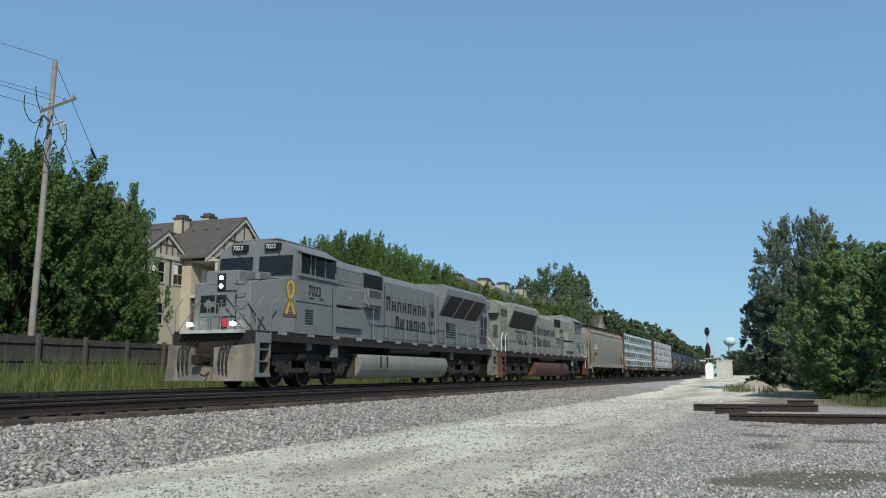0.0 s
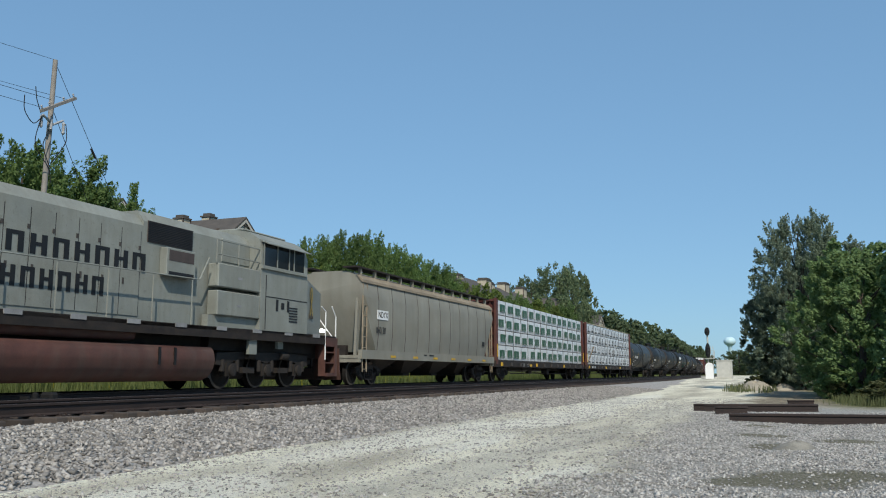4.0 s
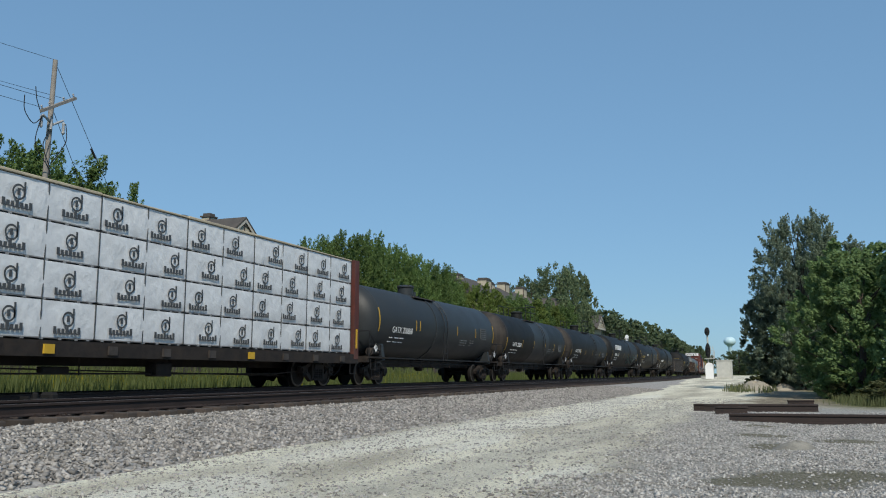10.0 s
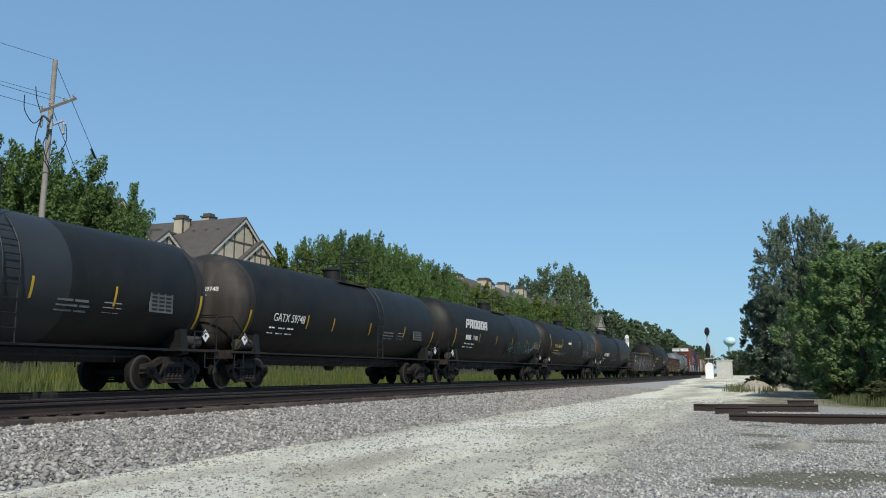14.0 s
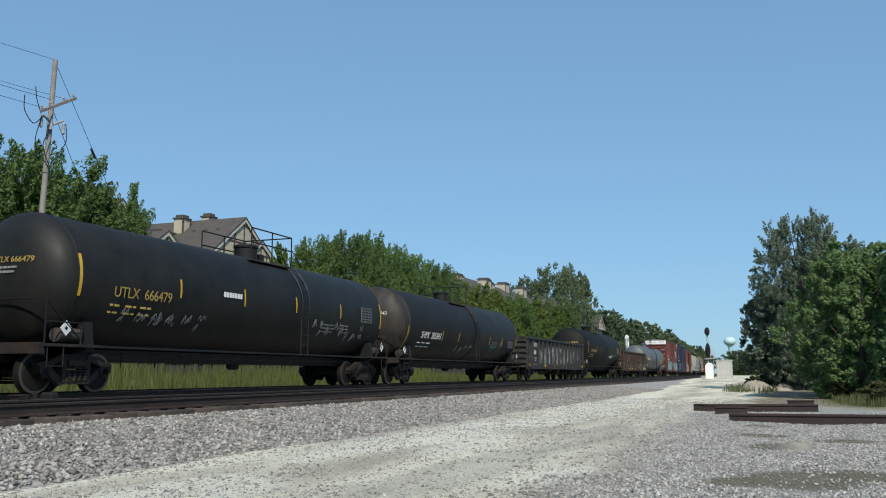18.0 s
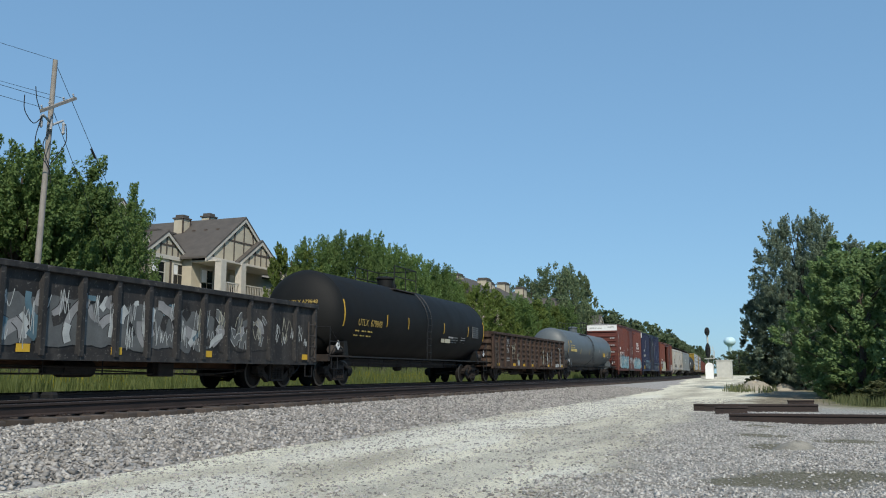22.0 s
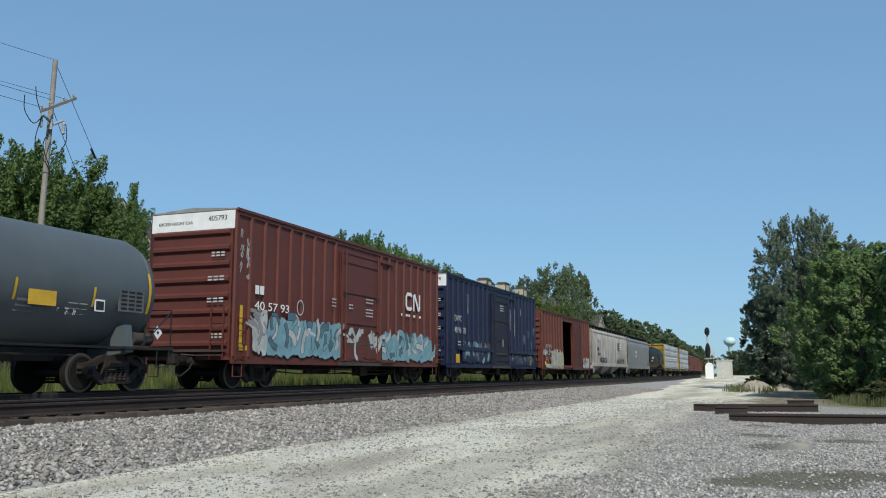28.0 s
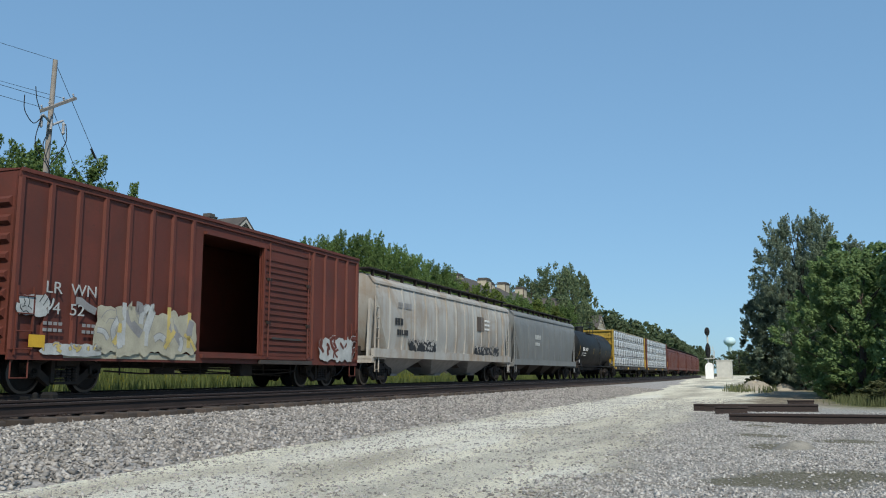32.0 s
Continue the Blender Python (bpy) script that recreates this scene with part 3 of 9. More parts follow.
# ---------------------------------------------------------------- tank cars
def tank_car(s, half, bolster, rad, label, body="tank", end="tank", head=0.72, zc=None, number="", mark=4, mark_x=None, num_z=2.25, ink="white_paint", dome_x=-0.6,
             bands=(), patches=(), panel_x=None, bars_at=(), cage=True, frame_ends=True, lines=2, extra=None, num_size=0.36, strip_z=(1.6, 2.6), bar_z=(2.1, 2.5), ends=None):
    """Car at train place s; half: half the straight shell; rad: shell radius."""
    car = thing("tank_car", label, "tank car", "freight cars of the train")
    off = 0.0
    if ends:
        # the shell's two ends, along the car from s
        off, half = (ends[0] + ends[1]) / 2, (ends[1] - ends[0]) / 2 + 0.05
        s, bolster, dome_x = s + off, half - 0.55, dome_x - off
        mark_x, panel_x = (mark_x - off if mark_x is not None else None), (panel_x - off if panel_x is not None else None)
        bars_at, bands = [x - off for x in bars_at], [x - off for x in bands]
        patches = [(a - off, b - off, c) for a, b, c in patches]
    zc = zc or 1.02 + rad
    prof = []
    for i in range(7):
        a = math.pi / 2 * i / 6
        prof.append((-half - head * math.cos(a), max(0.03, rad * math.sin(a))))
    prof += [(half + head * math.cos(math.pi / 2 * i / 6), max(0.03, rad * math.sin(math.pi / 2 * i / 6))) for i in range(6, -1, -1)]
    bm = bmesh.new()
    turned(bm, prof, (0, 0, zc), "x", 44)
    shell = part("tank_shell", bm, M[body], car, smooth=True)
    if end != body:
        for s_ in (-1, 1):
            bm = bmesh.new()
            pr = [(s_ * (half - 0.25), rad + 0.004)] + [(s_ * (half + (head + 0.004) * math.cos(math.pi / 2 * i / 6)), max(0.03, (rad + 0.004) * math.sin(math.pi / 2 * i / 6))) for i in range(6, -1, -1)]
            turned(bm, pr, (0, 0, zc), "x", 44)
            part("tank_head", bm, M[end], shell, "dusty brown tank end", smooth=True)
    for x0, x1, mname in patches:
        bm = bmesh.new()
        turned(bm, [(x0, rad - 0.01), (x0, rad + 0.005), (x1, rad + 0.005), (x1, rad - 0.01)], (0, 0, zc), "x", 44)
        part("shell_course", bm, M[mname], shell, "repainted band round the shell", smooth=True)
    for x in bands:
        bm = bmesh.new()
        turned(bm, [(x - 0.09, rad), (x - 0.09, rad + 0.03), (x + 0.09, rad + 0.03), (x + 0.09, rad)], (0, 0, zc), "x", 44)
        part("shell_band", bm, M[body], shell, smooth=False)
    # jacket seams
    for x in (-half, half):
        bm = bmesh.new()
        turned(bm, [(x - 0.02, rad), (x - 0.01, rad + 0.008), (x + 0.01, rad + 0.008), (x + 0.02, rad)], (0, 0, zc), "x", 44)
        part("seam", bm, M[body], shell)
    # dome with its manway, platform and cage
    top = zc + rad
    bm = bmesh.new()
    turned(bm, [(top - 0.15, 0.36), (top + 0.30, 0.36), (top + 0.34, 0.40), (top + 0.40, 0.40), (top + 0.46, 0.25)], (dome_x, 0, 0), "z", 20)
    box(bm, dome_x + 0.5, dome_x + 0.75, -0.2, 0.2, top - 0.05, top + 0.2)
    dome = part("dome", bm, M[body], car, smooth=True)
    for k in range(8):
        a = k * math.pi / 4
        bm = bmesh.new()
        rod(bm, (dome_x + 0.36 * math.cos(a), 0.36 * math.sin(a), top + 0.34), (dome_x + 0.36 * math.cos(a), 0.36 * math.sin(a), top + 0.44), 0.03, 6)
        part("bolt", bm, M["steel"], dome)
    bm = B((dome_x - 1.1, dome_x + 1.3, -0.95, -0.45, top - 0.22, top - 0.18), (dome_x - 1.1, dome_x + 1.3, 0.45, 0.95, top - 0.22, top - 0.18),
           (dome_x - 1.1, dome_x - 0.6, -0.95, 0.95, top - 0.21, top - 0.17), (dome_x + 0.9, dome_x + 1.3, -0.95, 0.95, top - 0.21, top - 0.17))
    for sx in (-1.0, 1.2):
        for sy in (-0.8, 0.8):
            box(bm, dome_x + sx - 0.03, dome_x + sx + 0.03, sy - 0.03, sy + 0.03, top - 0.55, top - 0.2)
    part("platform", bm, M["steel"], car)
    if cage:
        def bar(p, q):
            bm = bmesh.new()
            rod(bm, p, q, 0.022, 6)
            part("railing_bar", bm, M["black_paint"], car)
        for sy in (-0.92, 0.92):
            for z in (0.35, 0.80):
                bar((dome_x - 1.08, sy, top + z), (dome_x + 1.28, sy, top + z))
            for sx in (-1.08, 0.1, 1.28):
                bar((dome_x + sx, sy, top - 0.2), (dome_x + sx, sy, top + 0.80))
        bar((dome_x + 1.28, -0.92, top + 0.8), (dome_x + 1.28, 0.92, top + 0.8))
    # ladder down the near side and the far side
    for sy in (-1, 1):
        bm = bmesh.new()
        for dx in (-0.22, 0.22):
            pts = []
            for i in range(9):
                a = math.pi * (0.28 - 0.28 * i / 8) - (0.24 * i / 8)
                pts.append((dome_x + dx + 1.1, sy * (rad + 0.10) * math.cos(a), zc + (rad + 0.10) * math.sin(a)))
            pts.append((dome_x + dx + 1.1, sy * (rad + 0.05), 1.0))
            pipe(bm, pts, 0.02)
        for i in range(9):
            z = 1.05 + i * 0.3
            yy = math.sqrt(max(0.0, (rad + 0.1) ** 2 - (z - zc) ** 2)) if z > zc else rad + 0.08
            rod(bm, (dome_x + 0.88, sy * yy, z), (dome_x + 1.32, sy * yy, z), 0.014, 6)
        part("ladder", bm, M["black_paint"], car)
    # running board, end sills, bolsters and saddles
    full = half + head + 0.10
    for sy in (-1, 1):
        bm = B((-full + 1.6, full - 1.6, sy * 1.42 - 0.05, sy * 1.42 + 0.05, 1.02, 1.07))
        part("side_rail", bm, M["black_paint"], car)
    bm = B((-full, full, -0.28, 0.28, 0.72, 1.02))
    part("centre_sill", bm, M["truck"], car)
    for s_ in (-1, 1):
        bm = B((s_ * full - 0.08, s_ * full + 0.08, -1.45, 1.45, 0.86, 1.10), (min(s_ * (full - 1.7), s_ * full), max(s_ * (full - 1.7), s_ * full), -1.50, 1.50, 1.02, 1.08))
        part("end_platform", bm, M["truck"], car)
        bm = bmesh.new()
        prism(bm, [(-1.45, 0.95), (-1.35, 1.6), (-1.15, 1.55), (-0.3, 1.08), (0.3, 1.08), (1.15, 1.55), (1.35, 1.6), (1.45, 0.95), (0.3, 0.75), (-0.3, 0.75)],
              s_ * bolster - 0.13, s_ * bolster + 0.13)
        part("saddle", bm, M[body], car)
        bm = bmesh.new()
        xe = s_ * (full - 0.05)
        pipe(bm, [(xe, -1.45, 1.08), (xe, -1.45, 2.05), (xe, -0.5, 2.05), (xe, 0.5, 2.05), (xe, 1.45, 2.05), (xe, 1.45, 1.08)], 0.02)
        pipe(bm, [(xe, -1.45, 1.55), (xe - s_ * 1.0, -1.47, 1.55), (xe - s_ * 1.0, -1.47, 1.08)], 0.02)
        pipe(bm, [(xe, -1.45, 2.0), (xe - s_ * 1.1, -1.47, 1.1)], 0.02)
        part("end_railing", bm, M["black_paint"], car)
        bm = bmesh.new()
        turned(bm, [(-0.35, 0.02), (-0.33, 0.16), (0.33, 0.16), (0.35, 0.02)], (s_ * (full - 0.9), -1.2, 1.28), "x", 14)
        part("brake_cylinder", bm, M["steel"], car, smooth=True)
        for sy in (-1, 1):
            stirrup(car, s_ * (full - 0.35), sy * 1.47, 1.02)
    # piping and valves below
    bm = bmesh.new()
    pipe(bm, [(-full + 2.5, -0.75, 0.86), (full - 2.5, -0.75, 0.86)], 0.025)
    pipe(bm, [(-full + 2.5, 0.75, 0.80), (full - 2.5, 0.75, 0.80)], 0.025)
    for i in range(9):
        x = -full + 3.2 + i * (2 * full - 6.4) / 8
        rod(bm, (x, -0.75, 1.0), (x, -0.75, 0.72), 0.018, 5)
        rod(bm, (x + 0.3, 0.75, 1.0), (x + 0.3, 0.75, 0.6), 0.018, 5)
    part("brake_piping", bm, M["truck"], car)
    bm = bmesh.new()
    turned(bm, [(0.55, 0.12), (0.62, 0.2), (0.95, 0.2), (1.1, 0.3)], (0.3, 0, 0), "z", 14)
    part("outlet_valve", bm, M["truck"], car)

    # marks that lie on the curved shell
    def lie(z):
        return -math.sqrt(max(0.01, (rad + 0.012) ** 2 - (z - zc) ** 2))

    def curved(name, x, z0, z1, w, material, lab=""):
        bm = bmesh.new()
        n = 6
        vs = [[bm.verts.new((x + dx, lie(z0 + (z1 - z0) * i / n), z0 + (z1 - z0) * i / n)) for dx in (-w / 2, w / 2)] for i in range(n + 1)]
        for a, b in zip(vs, vs[1:]):
            bm.faces.new((a[0], a[1], b[1], b[0]))
        return part(name, bm, material, shell, lab)

    mid = zc - 0.30
    for x in (-half + 0.05, half - 0.05):
        curved("reflective_strip", x, strip_z[0], strip_z[1], 0.09, M["yellow_paint"], "yellow reflective strip")
    for x in (bars_at or [-half + (i + 1) * 2 * half / 5 for i in range(4)]):
        curved("reflective_strip", x, bar_z[0], bar_z[1], 0.07, M["yellow_paint"], "yellow reflective strip")
    mx = mark_x if mark_x is not None else -half + 1.2

    def tilt_at(z):
        return math.degrees(math.asin(max(-0.9, min(0.9, (z - zc) / rad))))

    mark_text = "" if isinstance(mark, int) else mark
    if number:
        bm = bmesh.new()
        for i in range(mark if isinstance(mark, int) else 0):
            x = mx + i * num_size * 0.62
            for dz in (0, 0.72 * num_size * 0.5 - 0.03, 0.72 * num_size - 0.06):
                if (i + int(dz * 10)) % 4 != 3 or dz == 0:
                    box(bm, x, x + num_size * 0.42, lie(num_z + dz) - 0.004, lie(num_z + dz) + 0.004, num_z + dz, num_z + dz + 0.06)
            box(bm, x, x + 0.07, lie(num_z + 0.15) - 0.006, lie(num_z + 0.15) + 0.004, num_z, num_z + 0.72 * num_size)
        if isinstance(mark, int):
            part("reporting_mark", bm, M[ink], shell, "owner's mark as plain bars")
        else:
            writing("reporting_mark", mark, num_size, shell, on_side(mx, num_z, lie(num_z + 0.15) - 0.004, -tilt_at(num_z + 0.15)), M[ink], squeeze=0.95)
            mark = 4
        writing("car_number", number, num_size, shell, on_side(mx + mark * num_size * 0.62 + 0.15, num_z, lie(num_z + 0.15) - 0.004, -tilt_at(num_z + 0.15)), M[ink], squeeze=0.95)
        for r in range(lines):
            z = num_z - 0.22 - 0.16 * r
            bars(shell, mx, z, [0.1, 0.16, -0.1, 0.22, 0.1, -0.05, 0.2, 0.14], 0.055, M[ink], lie(z) - 0.006, 0.05)
        # number and small print on the tank end that faces the line ahead
        def on_end(name, words, size, y, z):
            ob = writing(name, words, size, shell, pose(-half - head - 0.012, y, z, 90, 0, -90), M[ink])
            for v in ob.data.vertices:
                r2 = ((y - v.co.x) ** 2 + (z + v.co.y - zc) ** 2) / rad ** 2
                v.co.z -= head * (1 - math.sqrt(max(0.0, 1 - r2)))
        on_end("end_number", (mark_text + " " + number).strip(), 0.19, 0.26, zc + 0.30)
        bm = bmesh.new()
        for i, (w, z, y) in enumerate(((0.52, 0.16, -0.18), (0.42, 0.06, -0.18), (0.40, -0.52, -0.06), (0.30, -0.60, -0.06))):
            xx = -half - head * math.sqrt(1 - (0.2 + abs(z)) ** 2 / rad ** 2) - 0.012
            for k in range(4):
                box(bm, xx - 0.008, xx + 0.03, y - w / 2 + k * w / 4, y - w / 2 + (k + 0.78) * w / 4, zc + z, zc + z + 0.05)
        part("end_lettering", bm, M["graf_grey"], shell)
    if panel_x is not None:
        z = bar_z[0] - 0.05
        bm = bmesh.new()
        box(bm, panel_x, panel_x + 0.85, lie(z + 0.3) - 0.006, lie(z + 0.3) + 0.03, z, z + 0.55)
        pn = part("test_data_panel", bm, M["panel"], shell, "stencilled grey test-data panel")
        bm = bmesh.new()
        for r in range(5):
            for k in range(3):
                box(bm, panel_x + 0.06 + k * 0.26, panel_x + 0.26 + k * 0.26, lie(z + 0.3) - 0.012, lie(z + 0.3) - 0.006, z + 0.05 + r * 0.1, z + 0.10 + r * 0.1)
        part("print_rows", bm, M["black_paint"], pn)
        # stencilled notes beside the panel
        for r, ws in enumerate(((0.5, 0.35), (0.62, 0.3), (0.45, 0.4))):
            z = max(zc - 0.72, 1.42) + r * 0.11
            bars(shell, panel_x - 2.9, z, ws, 0.055, M["panel"], lie(z) - 0.006, 0.06, label="small stencilled notes")
            bars(shell, panel_x - 1.5, z + 0.04, [w * 0.6 for w in ws], 0.05, M["graf_grey"], lie(z) - 0.008, 0.05)
    placard(car, half + 0.25, 1.45, -1.47)
    placard(car, -half - 0.2, 1.42, -1.47)
    if extra:
        had = set(shell.children)
        extra(car, shell, lie, zc)
        for ob in shell.children:
            if ob not in had:
                ob.location.x -= off
    for s_ in (-1, 1):
        truck(car, s_ * bolster)
    couplers(car, full)
    MOVERS.append((car, s))
    return car


# ---------------------------------------------------------------- box cars
def box_car(s, half, height, body, label, floor=1.02, bottom=0.72, ribs=14, door=(-1.5, 1.5), opening=None, white_end=True, number=(), mark_bars=None,
            extra=None, side_y=1.47, door_mat=None):
    car = thing("box_car", label, "box car", "freight cars of the train")
    m = M[body]
    T = 0.06
    d0, d1 = opening or (0, 0)
    # side walls, with a real doorway where a door stands open
    for sy in (-1, 1):
        y0, y1 = sorted((sy * side_y, sy * (side_y - T)))
        spans = [(-half, d0), (d1, half)] if opening else [(-half, half)]
        bm = B(*[(a, b, y0, y1, bottom + 0.15, height - 0.12) for a, b in spans])
        if opening:
            box(bm, d0, d1, y0, y1, height - 0.40, height - 0.12)
            box(bm, d0, d1, y0, y1, bottom + 0.15, floor)
        part("side_wall", bm, m, car)
        bm = B((-half, half, sy * (side_y + 0.01) - 0.03, sy * (side_y + 0.01) + 0.03, bottom, bottom + 0.22))
        part("side_sill", bm, m, car)
        bm = B((-half, half, sy * (side_y + 0.02) - 0.035, sy * (side_y + 0.02) + 0.035, height - 0.14, height))
        part("top_chord", bm, m, car)
    bm = B((-half, half, -side_y + T, side_y - T, floor - 0.1, floor))
    part("floor", bm, M["wood"] if opening else M["truck"], car)
    bm = bmesh.new()
    prism(bm, [(-side_y - 0.03, height), (-side_y - 0.03, height + 0.03), (0, height + 0.13), (side_y + 0.03, height + 0.03), (side_y + 0.03, height)], -half - 0.02, half + 0.02)
    for i in range(int(half * 2 / 1.1)):
        x = -half + 0.6 + i * 1.1
        prism(bm, [(-side_y, height + 0.035), (0, height + 0.165), (side_y, height + 0.035), (0, height + 0.1)], x, x + 0.08)
    part("roof", bm, M["graf_grey"] if white_end else m, car)
    for sy in (-1, 1):
        part("roof_gutter", B((-half, half, sy * (side_y + 0.075) - 0.02, sy * (side_y + 0.075) + 0.02, height - 0.03, height + 0.05)), m, car)
    # posts on the sides
    key = ("post", body, height)
    if key not in SHARED:
        bm = bmesh.new()
        prism(bm, [(-0.07, 0), (-0.045, -0.07), (0.045, -0.07), (0.07, 0)], bottom + 0.2, height - 0.12, "z")
        SHARED[key] = mesh_of("side_post", bm, m)
    lo, hi = door
    for sy in (-1, 1):
        for i in range(ribs + 1):
            x = -half + 0.07 + i * (2 * half - 0.14) / ribs
            if lo - 0.1 < x < hi + 0.1 or (opening and d0 - 0.1 < x < d1 + 0.1):
                continue
            again("side_post", SHARED[key], car, pose(x, sy * side_y, 0, 0, 0, 0 if sy < 0 else 180))
    # corrugated ends
    for sx in (-1, 1):
        bm = B((min(sx * half, sx * (half - 0.06)), max(sx * half, sx * (half - 0.06)), -side_y, side_y, bottom + 0.1, height))
        e = part("end_wall", bm, m, car)
        nrib = 8
        for i in range(nrib):
            z = floor + 0.25 + i * (height - floor - 0.9) / (nrib - 1)
            bm = bmesh.new()
            prism(bm, [(sx * half, z - 0.11), (sx * (half + 0.09), z - 0.04), (sx * (half + 0.09), z + 0.04), (sx * half, z + 0.11)], -side_y + 0.12, side_y - 0.12, "y")
            part("end_rib", bm, m, e)
        if white_end:
            bm = B((min(sx * (half + 0.004), sx * (half + 0.016)), max(sx * (half + 0.004), sx * (half + 0.016)), -side_y, side_y, height - 0.56, height - 0.02))
            wb = part("height_band", bm, M["white_paint"], e, "white band across the top of the car end")
            if sx < 0:
                writing("excess_height_note", "EXCESS HEIGHT CAR", 0.13, wb, pose(-half - 0.02, side_y - 0.25, height - 0.36, 90, 0, -90), M["black_paint"])
                if number:
                    writing("end_number", number[0], 0.22, wb, pose(-half - 0.02, -0.55, height - 0.30, 90, 0, -90), M["black_paint"])
        if sx < 0 and white_end:
            bm = bmesh.new()
            xx = -half - 0.10
            for w, z in ((0.50, 3.95), (0.60, 3.25), (0.60, 2.62), (0.45, 1.6)):
                for r in range(2):
                    for q in range(3):
                        box(bm, xx - 0.006, xx, -side_y + 0.25 + q * w / 3, -side_y + 0.2 + (q + 1) * w / 3, z + 0.09 * r - height + 5.0, z + 0.09 * r + 0.045 - height + 5.0)
            part("end_lettering", bm, M["graf_white"], e)
        again("end_ladder", ladder_mesh("end_ladder", 0.42, 1.5, m), car, pose(sx * (half + 0.13), sx * side_y * 0.72, bottom + 0.1, 0, 0, 90 * sx))
        again("side_ladder", ladder_mesh("side_ladder", 0.42, 1.4, m), car, pose(sx * (half - 0.33), -side_y - 0.07, bottom + 0.1))
        for sy in (-1, 1):
            stirrup(car, sx * (half - 0.33), sy * side_y, bottom + 0.05, m)
        bm = B((sx * half + (-0.25 if sx < 0 else 0.0), sx * half + (0.0 if sx < 0 else 0.25), -1.3, 1.3, 1.05, 1.10))
        part("crossover_step", bm, M["steel"], car)
        bm = bmesh.new()
        pipe(bm, [(sx * (half + 0.22), -1.3, 0.95), (sx * (half + 0.25), -0.4, 0.95), (sx * (half + 0.45), -0.1, 0.98)], 0.018)
        part("cut_lever", bm, M["steel"], car)
    # door
    for sy in (-1, 1):
        y = sy * (side_y + 0.06)
        bm = B((lo, hi, y - 0.03, y + 0.03, floor - 0.05, height - 0.42))
        dm = M[door_mat] if door_mat else m
        dr = part("door", bm, dm, car)
        nr = 16 if opening else 4
        for i in range(nr):
            z = floor + 0.15 + i * (height - floor - 0.85) / (nr - 1)
            bm = bmesh.new()
            ya, yb = sorted((y + sy * 0.03, y + sy * 0.065))
            box(bm, lo + 0.08, hi - 0.08, ya, yb, z - 0.05, z + 0.05)
            part("door_rib", bm, dm, dr)
        for x in (lo, hi - 0.07):
            bm = B((x, x + 0.07, min(y, y + sy * 0.08), max(y, y + sy * 0.08), floor - 0.05, height - 0.42))
            part("door_post", bm, dm, dr)
        for x in (lo + 0.25, hi - 0.25):
            bm = bmesh.new()
            pipe(bm, [(x, y + sy * 0.10, floor - 0.1), (x, y + sy * 0.10, height - 0.25)], 0.024)
            part("locking_bar", bm, m, dr)
            for z in (floor + 0.9, floor + 2.2):
                part("bar_keeper", B((x - 0.09, x + 0.09, min(y + sy * 0.05, y + sy * 0.12), max(y + sy * 0.05, y + sy * 0.12), z, z + 0.09)), M["truck"], dr)
        part("operating_lever", B((lo + 0.5, hi - 0.6, min(y + sy * 0.05, y + sy * 0.09), max(y + sy * 0.05, y + sy * 0.09), floor + 0.45, floor + 0.51)), M["steel"], dr)
        part("door_sill", B((lo - 0.1, hi + 0.1, min(y, y + sy * 0.09), max(y, y + sy * 0.09), floor - 0.30, floor - 0.18)), M["steel"], car, "scuffed rusty door sill")
        a, b = (min(lo, d0), max(hi, d1)) if opening else (lo, hi + 1.3)
        for z, h in ((height - 0.42, 0.09), (floor - 0.16, 0.10)):
            bm = B((a, b, min(sy * side_y, y + sy * 0.06), max(sy * side_y, y + sy * 0.06), z, z + h))
            part("door_track", bm, m, car)
    bm = B((-half + 0.2, half - 0.2, -0.22, 0.22, 0.62, floor - 0.1))
    for i in range(7):
        x = -half + 1.6 + i * (2 * half - 3.2) / 6
        box(bm, x - 0.06, x + 0.06, -1.4, 1.4, 0.78, floor - 0.1)
    part("underframe", bm, M["truck"], car)
    bm = bmesh.new()
    turned(bm, [(-0.5, 0.02), (-0.48, 0.18), (0.48, 0.18), (0.5, 0.02)], (1.2, 0.75, 0.62), "x", 14)
    pipe(bm, [(-half + 3, -0.8, 0.6), (half - 3, -0.8, 0.55)], 0.025)
    part("air_reservoir", bm, M["truck"], car, smooth=True)
    if extra:
        extra(car, -side_y - 0.012)
    rigging(car, half)
    for s_ in (-1, 1):
        truck(car, s_ * (half - 1.95))
    couplers(car, half + 0.12)
    MOVERS.append((car, s))
    return car


